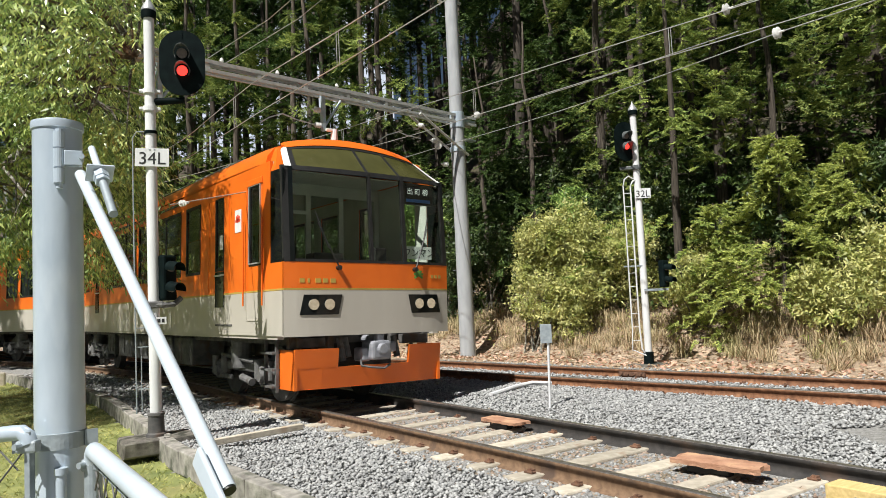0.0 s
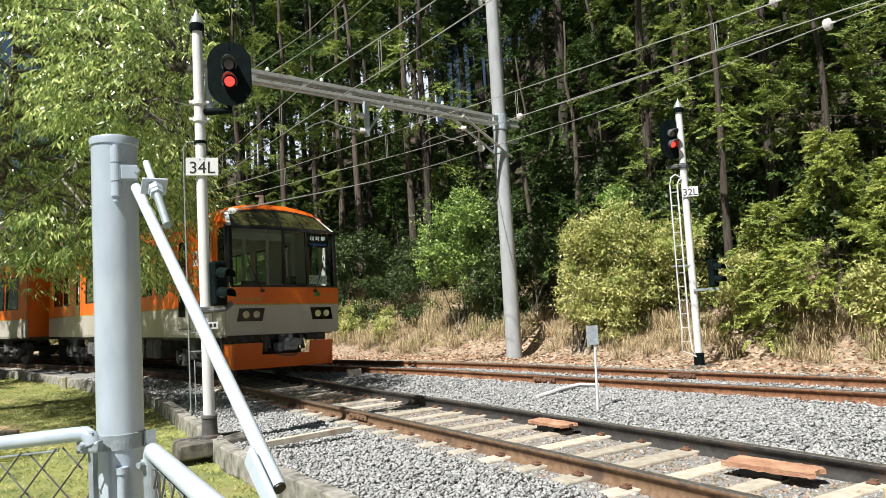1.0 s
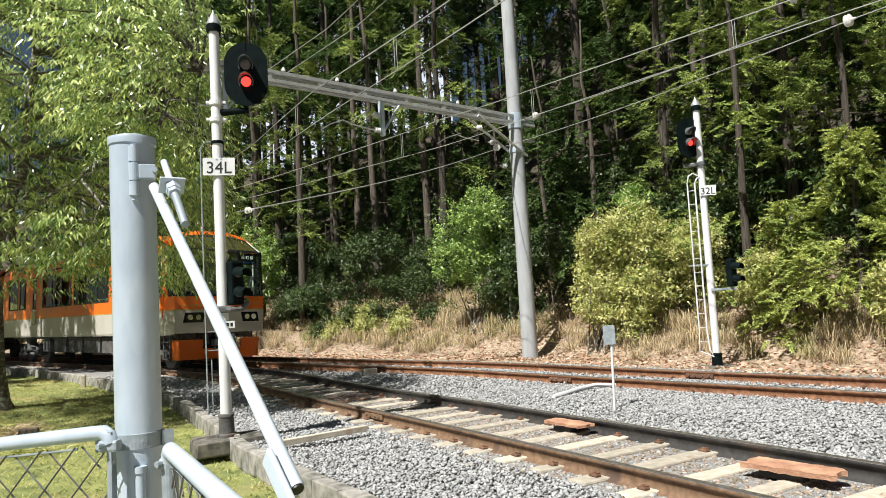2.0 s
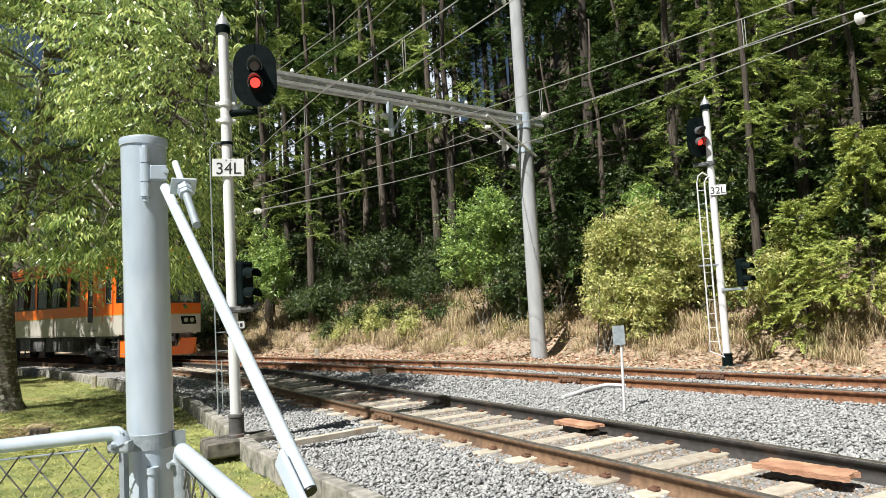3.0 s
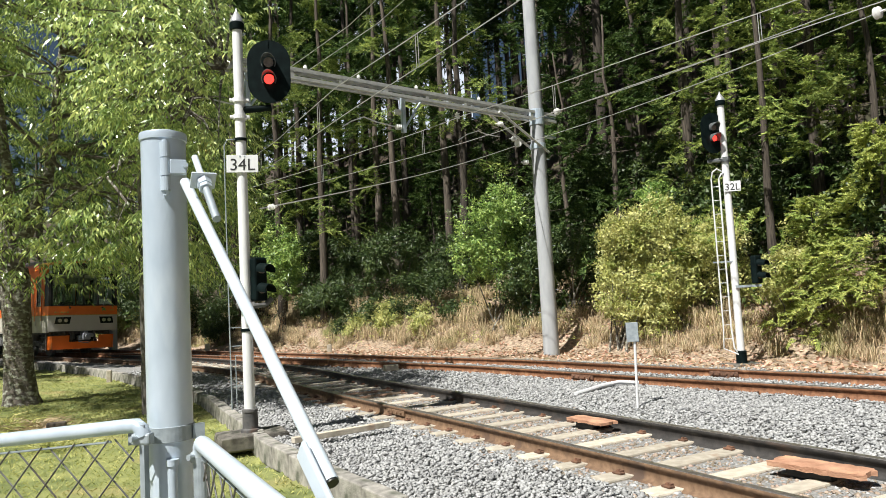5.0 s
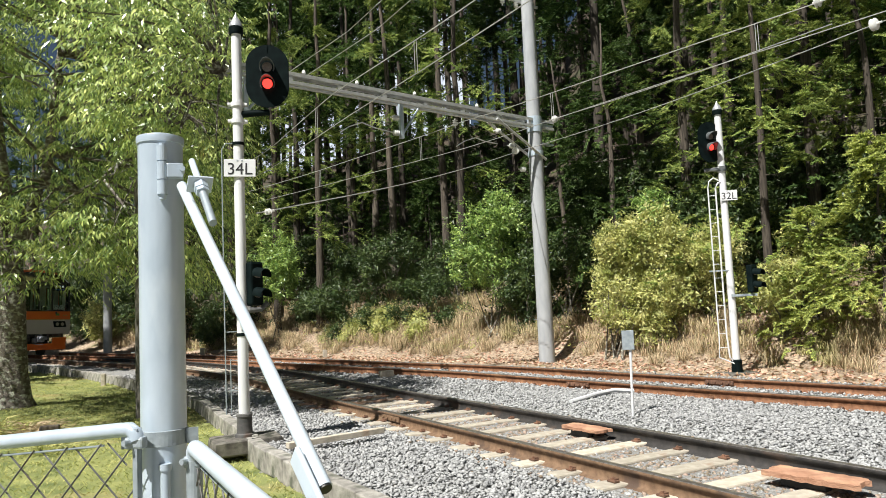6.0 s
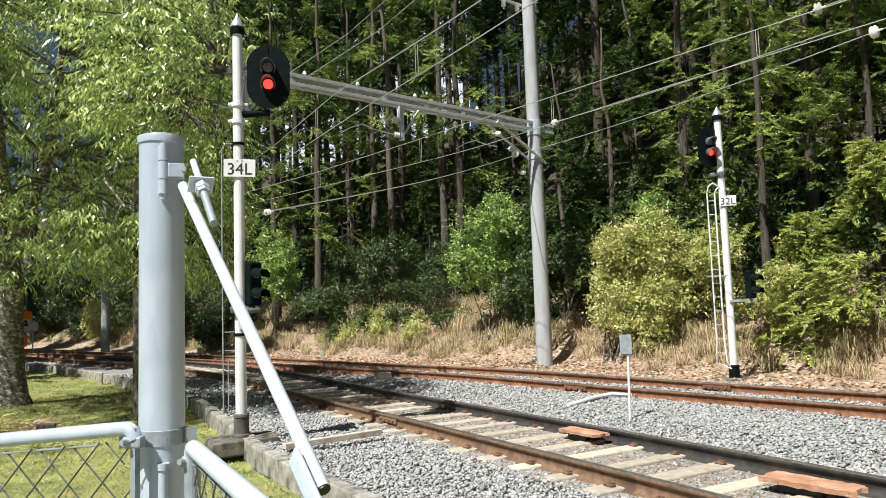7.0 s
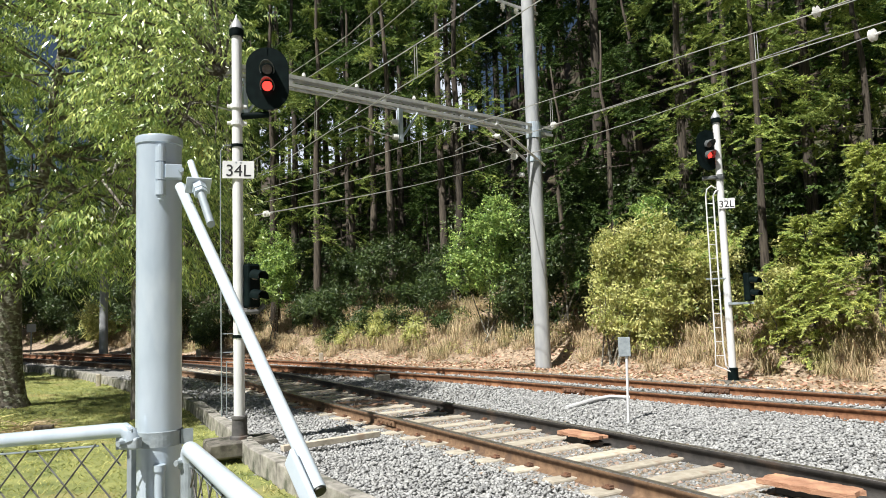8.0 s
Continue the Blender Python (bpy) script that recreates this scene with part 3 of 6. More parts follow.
h0 = 35.0
rough_board("cable_cover", 0.76, 9.28, 0.13 - LOW, h0 + 90, (0.66, 0.26, 0.035), RUST_BOARD, "weathered rust-red board beside the rail, its shade a black block", "cover", 1)
rough_board("cable_cover", 2.42, 6.55, 0.13 - LOW, h0 + 95, (0.80, 0.30, 0.045), RUST_BOARD, "broad rust-red cracked board by the rail, its shade a black block", "cover", 2)

bm = B()
box(bm, (0, 0, 0.07), (0.22, 1.8, 0.16), bevel=0.01)
plank = tagged(ob_from("crossing_timber", bm, TIMBER, label="pale yellow crossing timber beside the dark rail"), category="timber")
plank.matrix_basis = pose(3.42, 4.86, -LOW, 0, 0, 34)
bm = B()
box(bm, (0, 0, 0.06), (0.9, 1.6, 0.14), bevel=0.04)
for i in range(9):
    box(bm, (-0.4 + i * 0.1, 0, 0.132), (0.03, 1.5, 0.012))
slab = tagged(ob_from("crossing_slab", bm, PLINTH, label="ribbed grey concrete crossing slab between the rails"), category="slab")
slab.matrix_basis = pose(2.95, 4.35, -LOW, 0, 0, 35)

bm = B()
box(bm, (0, 0, 0.03), (1.35, 0.09, 0.07), bevel=0.006)
strip = tagged(ob_from("cable_trough", bm, SLEEPER, label="narrow pale concrete cable trough across the ballast"), category="trough")
strip.matrix_basis = pose(-2.32, 8.95, 0.035, 0, 0, 44)
bm = B()
pipe(bm, [(0.75, 11.9, .02), (1.0, 12.15, .05), (1.25, 12.55, .06), (1.55, 12.85, .07), (1.9, 12.9, .04)], 0.035, 8)
tagged(ob_from("cable_duct", bm, WHITE, label="white plastic cable duct lying across the ballast", smooth=True), category="duct")
bm = B()
box(bm, (0, 0, 0.07), (0.34, 0.2, 0.16), bevel=0.02)
o = tagged(ob_from("marker_block", bm, SLEEPER, label="pale concrete block lying on the ballast"), category="block")
o.matrix_basis = pose(-3.3, 17.65, float(rise(-3.3)), 0, 0, 30)
for x, y, hh, w in ((-13.0, 28.8, 0.42, .2), (-11.6, 19.3, 0.36, .13), (-7.2, 26.4, .3, .16)):
    bm = B()
    box(bm, (0, 0, hh / 2), (w, w, hh), bevel=0.03)
    o = tagged(ob_from("marker_post", bm, SLEEPER, label="short pale concrete boundary post"), category="post")
    o.matrix_basis = pose(x, y, gz(x, y) - 0.02, 0, 0, 20)


def small_sign():
    x, y = 1.51, 10.49
    t = thing("trackside_sign", x, y, gz(x, y) - 0.05, 0, "slim white post with a plain grey-white plate, in ballast", "sign")
    bm = B()
    rod(bm, (0, 0, 0), (0.03, 0, 1.22), 0.019, seg=10)
    part("post", bm, WHITE, t, smooth=True)
    bm = B()
    box(bm, (0.0, -0.03, 1.135), (0.165, 0.012, 0.27), Matrix.Rotation(radians(-8), 4, 'Z'), bevel=0.003)
    part("plate", bm, GALV_OLD, t, "plain grey metal plate")
    return t


small_sign()


def far_sign():
    x, y = -24.8, 35.15
    t = thing("distance_board", x, y, gz(x, y) - 0.05, 35, "small pale board on a post by the distant curve", "sign")
    bm = B()
    rod(bm, (0, 0, 0), (0, 0, 1.55), 0.03, seg=8)
    part("post", bm, GALV_OLD, t)
    bm = B()
    box(bm, (0, -0.04, 1.5), (0.42, 0.015, 0.42))
    part("board", bm, POLE_CONC, t)


far_sign()


# ---- signals ----
def hood(parent, x, z, r, y0, lit, deep=0.2):
    """A lamp: lens, ring and a half-open hood that points forward (-y)."""
    bm = B()
    rod(bm, (x, y0, z), (x, y0 - 0.02, z), r * 0.78, seg=24)
    part("lens", bm, RED_LAMP if lit else DARK_LENS, parent, "glowing red lens" if lit else "dark unlit lens")
    bm = B()
    seg = 18
    outer, inner = [], []
    for k in range(seg + 1):
        a = radians(-35 + 250 * k / seg)
        cx, cz = math.cos(a), math.sin(a)
        reach = deep * (0.35 + 0.65 * max(0, cz))
        outer.append([bm.verts.new((x + cx * r * 1.18, y0, z + cz * r * 1.18)), bm.verts.new((x + cx * r * 1.14, y0 - reach, z + cz * r * 1.14 - 0.02))])
        inner.append([bm.verts.new((x + cx * r * 1.10, y0, z + cz * r * 1.10)), bm.verts.new((x + cx * r * 1.06, y0 - reach, z + cz * r * 1.06 - 0.02))])
    for k in range(seg):
        bm.faces.new((outer[k][0], outer[k + 1][0], outer[k + 1][1], outer[k][1]))
        bm.faces.new((inner[k][0], inner[k][1], inner[k + 1][1], inner[k + 1][0]))
        bm.faces.new((outer[k][1], outer[k + 1][1], inner[k + 1][1], inner[k][1]))
    part("hood", bm, HOOD_IN, parent, "grey metal lamp hood", smooth=True)


def signal_head(parent, m):
    """Stadium-shaped black board with two hooded lamps; the face looks to -y."""
    hd = new("signal_head", None)
    hd.parent, hd.matrix_basis = parent, m
    bm = B()
    w, h, seg = 0.285, 0.15, 20
    ring = [(w * math.cos(radians(180 * k / seg)), h + w * math.sin(radians(180 * k / seg))) for k in range(seg + 1)]
    ring += [(-x, -z) for x, z in ring]
    f = bm.faces.new([bm.verts.new((x, 0, z)) for x, z in ring])
    g = bmesh.ops.extrude_face_region(bm, geom=[f])
    for v in [q for q in g["geom"] if isinstance(q, bmesh.types.BMVert)]:
        v.co.y += 0.012
    box(bm, (0, 0.10, 0), (0.26, 0.18, 0.56), bevel=0.02)
    box(bm, (0.0, -0.006, 0.38), (0.006, 0.006, 0.1))
    board = ob_from("backboard", bm, BLACK)
    board.parent, board.matrix_basis = parent, m
    bpy.data.objects.remove(hd)
    hood(board, 0, 0.115, 0.085, -0.02, False)
    hood(board, 0, -0.115, 0.085, -0.02, True)
    return board


def repeater(parent, m):
    bm = B()
    box(bm, (0, 0.06, 0), (0.20, 0.14, 0.58), bevel=0.03)
    b = ob_from("repeater_lamp", bm, BLACK, parent, "small black two-lamp repeater")
    b.matrix_basis = m
    for z in (0.13, -0.13):
        bm = B()
        rod(bm, (0, -0.01, z), (0, -0.03, z), 0.06, seg=16)
        part("lens", bm, DARK_LENS, b)
        bm = B()
        for k in range(12):
            a0, a1 = radians(-20 + 220 * k / 12), radians(-20 + 220 * (k + 1) / 12)
            q = [(math.cos(a) * 0.085, y, math.sin(a) * 0.085 + z - dz) for a, y, dz in ((a0, 0, 0), (a1, 0, 0), (a1, -.2, .03), (a0, -.2, .03))]
            bm.faces.new([bm.verts.new(v) for v in q])
        bmesh.ops.remove_doubles(bm, verts=bm.verts, dist=1e-4)
        bmesh.ops.solidify(bm, geom=bm.faces[:], thickness=0.006)
        part("hood", bm, BLACK, b, smooth=True)
    return b


def number_plate(parent, text, m, w, h):
    bm = B()
    box(bm, (0, 0, 0), (w, 0.008, h), bevel=0.002)
    p = ob_from("number_plate", bm, WHITE, parent, "white plate with black characters")
    p.matrix_basis = m
    lettering(text, h * 0.95, INK, p, pose(0, -0.0065, -0.02, 90, 0, 0))
    bm = B()
    for x in (-0.03, 0.03):
        bm = B()
        box(bm, (x, -0.006, h * 0.42), (0.02, 0.004, 0.018))
        part("bolt", bm, GALV_OLD, p)
    return p


def mast_common(t, height, r, bands):
    bm = B()
    rod(bm, (0, 0, 0.0), (0, 0, height), r, r * 0.92, 20)
    part("mast", bm, WHITE, t, "white painted steel mast", smooth=True)
    bm = B()
    lathe(bm, [(r * 1.75, 0), (r * 1.7, 0.035), (r * 1.4, 0.05), (r * 1.32, 0.25), (r * 1.45, 0.26), (r * 1.4, 0.29), (r * 1.05, 0.30)], (0, 0, 0))
    part("base_casting", bm, BLACK if bands is None else UNDER, t, "dark cast base", smooth=True)
    bm = B()
    lathe(bm, [(r * 1.25, 0), (r * 1.35, 0.03), (r * 1.35, 0.09), (r * 1.1, 0.11)], (0, 0, height - 0.05))
    part("collar", bm, BLACK, t, smooth=True)
    bm = B()
    lathe(bm, [(r * 1.3, 0), (r * 1.25, 0.03), (r * 0.9, 0.08), (0.012, 0.17), (0.006, 0.21)], (0, 0, height + 0.055))
    part("finial", bm, SILVER, t, "silver pointed cap", smooth=True)
    for z in bands or ():
        bm = B()
        rod(bm, (0, 0, z - 0.02), (0, 0, z + 0.02), r * 1.12, seg=20)
        part("band", bm, BLACK, t)


def signal_near():
    x, y = -3.62, 9.24
    z0 = 0.06
    t = thing("railway_signal", x, y, z0, 20.5, "white signal mast with a red light and plate 34L", "railway signal", "signals")
    mast_common(t, 5.42, 0.072, (3.86, 1.32, 0.27))
    signal_head(t, pose(0.40, -0.10, 4.78, 0, 0, -6))
    bm = B()
    for z in (4.40, 4.17):
        bm = B()
        rod(bm, (0, 0, z - 0.03), (0, 0, z + 0.03), 0.088, seg=20)
        for sx in (-1, 1):
            box(bm, (sx * 0.10, 0, z), (0.06, 0.07, 0.04), bevel=0.008)
        part("clamp", bm, WHITE, t)
    bm = B()
    rod(bm, (0.05, 0, 4.27), (0.42, -0.03, 4.30), 0.05, 0.04, seg=12)
    part("bracket_arm", bm, BLACK, t, "dark bracket arm", smooth=True)
    number_plate(t, "34L", pose(0.012, -0.085, 3.52, 0, 1.2, -7), 0.41, 0.235)
    repeater(t, pose(0.20, -0.05, 1.98, 0, 0, 36))
    bm = B()
    pipe(bm, [(-0.12, -0.02, 1.66), (0.1, -0.09, 1.63), (0.24, -0.03, 1.64), (0.33, 0.0, 1.72)], 0.035, 8)
    box(bm, (0, -0.06, 1.64), (0.24, 0.08, 0.09), bevel=0.02)
    part("lower_bracket", bm, UNDER_LIGHT, t)
    bm = B()
    box(bm, (0.06, -0.083, 1.44), (0.17, 0.006, 0.09))
    p = part("label_plate", bm, WHITE, t, "small white plate with dark marks")
    bm = B()
    for i, w in enumerate((0.035, 0.03)):
        box(bm, (0.055 + i * 0.05, -0.088, 1.44), (w, 0.004, 0.045))
    part("marks", bm, INK, p)
    bm = B()
    pipe(bm, [(-0.045, 0, 3.87), (-0.17, -0.02, 3.86), (-0.215, -0.03, 3.78), (-0.22, -0.03, 3.0), (-0.22, -0.03, 0.3)], 0.008, 6)
    pipe(bm, [(-0.16, 0.06, 1.0), (-0.16, 0.06, 0.3)], 0.006, 6)
    for z in (1.12, 1.36, 0.6):
        box(bm, (-0.12, -0.015, z), (0.2, 0.012, 0.012))
    part("guy_rod", bm, GALV_OLD, t, "thin grey rod along the mast")
    # plinth
    bm = B()
    box(bm, (0, 0, -0.09), (0.86, 0.56, 0.20), bevel=0.03)
    for v in bm.verts:
        v.co += Vector((rng.normal(0, .008), rng.normal(0, .008), rng.normal(0, .006)))
    pl = tagged(ob_from("signal_plinth", bm, PLINTH, label="cracked old concrete plinth under the signal mast"), category="plinth")
    pl.matrix_basis = pose(x + 0.02, y - 0.02, z0, 0, 0, 30)
    bm = B()
    pipe(bm, [(x + .18, y - .2, .06), (x + .27, y - .33, .0), (x + .4, y - .4, -.08), (x + .55, y - .36, -.1), (x + .62, y - .25, .0)], 0.018, 8)
    tagged(ob_from("earth_cable", bm, CABLE, label="black cable looping from the plinth to the kerb", smooth=True), category="cable")


def signal_far():
    x, y = 4.44, 15.69
    z0 = gz(x, y)
    t = thing("railway_signal", x, y, z0, -16, "white signal mast with ladder, red light and plate 32L", "railway signal", "signals")
    mast_common(t, 5.52, 0.078, None)
    signal_head(t, pose(-0.19, -0.14, 4.88, 0, 0, 38))
    bm = B()
    for z in (4.30,):
        box(bm, (-0.14, -0.02, z), (0.42, 0.14, 0.07), bevel=0.01)
        rod(bm, (0, 0, z - 0.05), (0, 0, z + 0.05), 0.1, seg=18)
    part("clamp", bm, HOOD_IN, t)
    number_plate(t, "32L", pose(0.10, -0.09, 3.72, 0, 1.5, 4), 0.33, 0.215)
    bm = B()
    ring = lambda sx: [(sx - 0.02, -0.1, 0.35), (sx, -0.1, 0.8), (sx, -0.1, 3.9), (sx + 0.03, -0.1, 4.05), (sx + 0.12, -0.07, 4.12), (sx + 0.22, -0.03, 4.06)]
    pipe(bm, [(-0.04, -0.08, 0.22)] + ring(-0.30)[0:], 0.015, 8)
    part("ladder_rail", bm, WHITE, t, smooth=True)
    bm = B()
    pipe(bm, [(-0.02, -0.06, 0.2), (-0.12, -0.1, 0.35), (-0.15, -0.1, 0.8), (-0.15, -0.1, 3.9), (-0.1, -0.08, 4.0), (-0.03, -0.05, 4.03)], 0.017, 8)
    part("ladder_rail", bm, WHITE, t, smooth=True)
    for i in range(12):
        bm = B()
        rod(bm, (-0.30, -0.1, 0.55 + i * 0.29), (-0.15, -0.1, 0.55 + i * 0.29), 0.0065, seg=6)
        part("rung", bm, WHITE, t)
    bm = B()
    box(bm, (-0.2, -0.05, 2.15), (0.4, 0.05, 0.03))
    part("ladder_bracket", bm, GALV_OLD, t)
    bm = B()
    box(bm, (0.25, -0.08, 1.62), (0.5, 0.06, 0.05))
    part("lamp_bracket", bm, GALV_OLD, t)
    repeater(t, pose(0.47, -0.1, 1.95, 0, 0, 52))
    bm = B()
    box(bm, (0, 0, -0.02), (0.7, 0.6, 0.12), bevel=0.02)
    pl = tagged(ob_from("signal_plinth", bm, PLINTH, label="low brown-stained plinth under the far signal"), category="plinth")
    pl.matrix_basis = pose(x, y, z0, 0, 0, 20)


signal_near()
signal_far()


# ---- overhead line: poles, beam, insulators, wires ----
def concrete_pole(x, y, height, r0, r1, label, pegs=True, mat=POLE_CONC):
    t = thing("catenary_pole", x, y, gz(x, y) - 0.1, 0, label, "pole", "catenary poles")
    bm = B()
    rod(bm, (0, 0, 0), (0, 0, height), r0, r1, 28)
    part("shaft", bm, mat, t, smooth=True)
    if pegs:
        for i in range(16):
            bm = B()
            z = 1.3 + i * 0.62
            a = 1 if i % 2 else -1
            r = r0 + (r1 - r0) * z / height
            rod(bm, (a * r * 0.9, -0.02, z), (a * (r + 0.09), -0.02, z), 0.008, seg=6)
            part("step_peg", bm, GALV_OLD, t)
    return t


def insulator(bm, p, d, n=3, r=0.075):
    p, d = Vector(p), Vector(d).normalized()
    for i in range(n):
        c = p + d * (i * 0.055)
        rod(bm, c - d * 0.012, c + d * 0.012, r, r * 0.6, 14)
    rod(bm, p - d * 0.06, p + d * (n * 0.055 + 0.03), 0.02, seg=8)


POLE = (0.73, 20.66)
BEAM_DIR = Vector((-0.705, -0.709, 0))
concrete_pole(*POLE, 11.2, 0.225, 0.180, "tall grey concrete catenary pole with step pegs")
far_end = (POLE[0] + BEAM_DIR.x * 10.9, POLE[1] + BEAM_DIR.y * 10.9)
concrete_pole(*far_end, 9.0, 0.17, 0.14, "grey concrete catenary pole half hidden by leaves", mat=PLINTH)
concrete_pole(-19.6, 33.0, 9.0, 0.2, 0.16, "grey concrete catenary pole beside the distant curve", False)


def catenary_beam():
    zb = 6.78
    t = thing("catenary_beam", POLE[0], POLE[1], zb, math.degrees(math.atan2(BEAM_DIR.y, BEAM_DIR.x)), "grey steel beam spanning the tracks", "beam")
    L = 11.2                                                 # local x runs along the beam
    bm = B()
    for z in (0.095, -0.095):
        for sy in (-1, 1):
            box(bm, (L / 2 - 0.5, sy * 0.13, z), (L + 0.4, 0.012, 0.075))
            box(bm, (L / 2 - 0.5, sy * 0.10, z + (0.034 if z > 0 else -0.034)), (L + 0.4, 0.07, 0.010))
    part("chord", bm, STEEL, t)
    bm = B()
    for i in range(9):
        x = 0.3 + i * 1.25
        for sy in (-1, 1):
            box(bm, (x, sy * 0.125, 0), (0.10, 0.008, 0.18))
    part("batten", bm, STEEL, t)
    bm = B()
    for sy in (-1, 1):
        rod(bm, (1.65, sy * 0.19, -0.1), (-0.22, sy * 0.19, -1.05), 0.045, seg=4)
    part("knee_brace", bm, STEEL, t)
    bm = B()
    rod(bm, (0, 0, -0.25), (0, 0, 0.2), 0.222, seg=24)
    rod(bm, (0, 0, -0.95), (0, 0, -0.8), 0.224, seg=24)
    box(bm, (-0.45, 0, 0), (0.5, 0.2, 0.06))
    box(bm, (-0.4, 0, -0.55), (0.6, 0.16, 0.05))
    part("pole_band", bm, GALV, t)
    # dropper frames that carry the registration arms, one over each track
    for x in (4.75, 8.8):
        bm = B()
        box(bm, (x, 0, -0.50), (0.10, 0.10, 0.95), bevel=0.005)
        rod(bm, (x + 0.03, 0, -0.95), (x - 0.55, 0, -0.15), 0.03, seg=6)
        d = part("dropper", bm, GALV, t)
        bm = B()
        insulator(bm, (x + 0.12, 0, -0.48), (1, 0, 0))
        insulator(bm, (x + 0.12, 0, -0.85), (1, 0, 0))
        part("insulator", bm, PORCELAIN, d, smooth=True)
        bm = B()
        pipe(bm, [(x + 0.3, 0, -0.85), (x + 0.8, 0, -0.80), (x + 1.15, 0, -0.72), (x + 1.5, 0, -0.86), (x + 1.75, 0, -1.02)], 0.016, 6)
        part("registration_arm", bm, WHITE, d, smooth=True)
    bm = B()
    insulator(bm, (1.35, -0.05, -0.36), (1, -.2, 0))
    insulator(bm, (0.85, -0.05, -0.72), (1, -.2, 0))
    insulator(bm, (0.45, -0.05, -1.35), (1, -.2, 0))
    insulator(bm, (3.0, 0.0, -0.30), (0, 0, -1))
    part("insulator", bm, PORCELAIN, t, smooth=True)
    bm = B()
    pipe(bm, [(1.5, 0, -0.74), (2.0, 0, -0.72), (2.3, 0, -0.66), (2.7, 0, -0.8), (3.0, 0, -0.98)], 0.016, 6)
    part("registration_arm", bm, WHITE, t, smooth=True)
    bm = B()
    for x in (2.2, 4.3, 6.0, 7.4):
        rod(bm, (x, 0, 0.15), (x, 0, 0.28), 0.02, seg=8)
        rod(bm, (x, 0, 0.2), (x, 0, 0.26), 0.05, 0.035, 10)
    part("pin_insulator", bm, PORCELAIN, t, smooth=True)


catenary_beam()


def top_arm():
    t = thing("cross_arm", POLE[0], POLE[1], 10.45, math.degrees(math.atan2(BEAM_DIR.y, BEAM_DIR.x)), "short grey steel cross arm on the concrete pole", "cross arm")
    bm = B()
    box(bm, (0.25, -0.17, 0), (1.7, 0.06, 0.08), bevel=0.006)
    part("arm", bm, STEEL, t)
    for x in (0.85, 0.3):
        bm = B()
        insulator(bm, (x, -0.17, -0.08), (0, 0, -1), 3, 0.075)
        part("insulator", bm, PORCELAIN, t, smooth=True)


top_arm()


def wires():
    def wire(name, pts, r, label, cat="wire"):
        bm = B()
        pipe(bm, pts, r, 5)
        return tagged(ob_from(name, bm, WIRE, label=label, smooth=True), category=cat)

    for line, s0, s1, zc in ((SIDE, 4.0, 46.0, 5.48), (MAIN, 14.0, 66.0, 5.42)):
        d, n = normals(line)
        s = np.r_[0, np.cumsum(np.linalg.norm(np.diff(line, axis=0), axis=1))]
        at = lambda q: (float(np.interp(q, s, line[:, 0])), float(np.interp(q, s, line[:, 1])))
        sm = station(line, *((-0.9, 17.5) if line is SIDE else (-3.6, 14.7)))
        sag = lambda q: 0.42 + 0.25 * min(1.0, abs(q - sm) / 14.0 - 1.0) ** 2 if abs(q - sm) < 28 else 0.42
        q = np.arange(s0, s1, 1.0)
        c = [(*at(v), zc + float(rise(at(v)[0]))) for v in q]
        m = [(x, y, z + sag(v)) for (x, y, z), v in zip(c, q)]
        w = wire("contact_wire", c, 0.0085, "taut pale contact wire above the rails")
        wire("messenger_wire", m, 0.0095, "pale messenger wire carrying the contact wire")
        for v in np.arange(s0 + 2.2, s1, 4.6):
            x, y = at(v)
            z = zc + float(rise(x))
            bm = B()
            for e in (-0.02, 0.02):
                rod(bm, (x + e, y, z), (x + e, y, z + sag(v)), 0.006, seg=5)
            tagged(ob_from("wire_dropper", bm, WIRE, label="short looped dropper between the overhead wires"), category="dropper", group="wire droppers")
    # anchored feeders on the pole
    def strain(name, pts, label, discs):
        f = wire(name, pts, 0.0095, label)
        for p, d in discs:
            bm = B()
            insulator(bm, p, d, 2, 0.045 if p[1] < 10 else 0.10)
            part("strain_insulator", bm, PORCELAIN, f, "white porcelain disc insulator", smooth=True)

    def sagging(p, q, sag, n=16):
        p, q = Vector(p), Vector(q)
        return [p + (q - p) * (i / n) - Vector((0, 0, sag * math.sin(math.pi * i / n))) for i in range(n + 1)]

    strain("feeder_wire", sagging((1.15, 20.6, 6.85), (5.25, 11.89, 5.87), 0.06), "pale feeder wire anchored to the concrete pole", [((1.3, 20.3, 6.79), (0.44, -0.9, 0))])
    strain("span_wire", sagging((-3.5, 9.55, 3.02), (0.25, 20.3, 5.95), 0.12) + sagging((0.3, 20.3, 5.95), (5.8, 11.6, 5.72), 0.10)[1:] + [Vector((8.5, 7.4, 5.6))],
           "thin pale span wire from the signal mast past the pole", [((-3.42, 9.75, 3.06), (0.3, 0.95, 0.2)), ((0.15, 20.1, 5.92), (0.3, 0.95, 0.2)), ((5.76, 11.66, 5.72), (0.5, -0.8, 0.0))])
    strain("feeder_wire", sagging((5.13, 12.16, 6.35), (9.5, 7.4, 6.4), 0.0, 4), "short pale wire with a white disc insulator", [((5.15, 12.14, 6.35), (0.7, -0.7, 0.0))])
    for e, z in ((0.5, 8.6), (-0.1, 8.5)):
        p, q = Vector((-3.0 + e, 13.8, 7.2)), Vector((6 + e, 2, z))
        wire("feeder_wire", sagging(p, q, 0.3), 0.009, "pale feeder wire high above the track")
        wire("feeder_wire", sagging((-24.0 + e, 33, 7.2), p, 0.7), 0.009, "pale feeder wire high above the track")


wires()


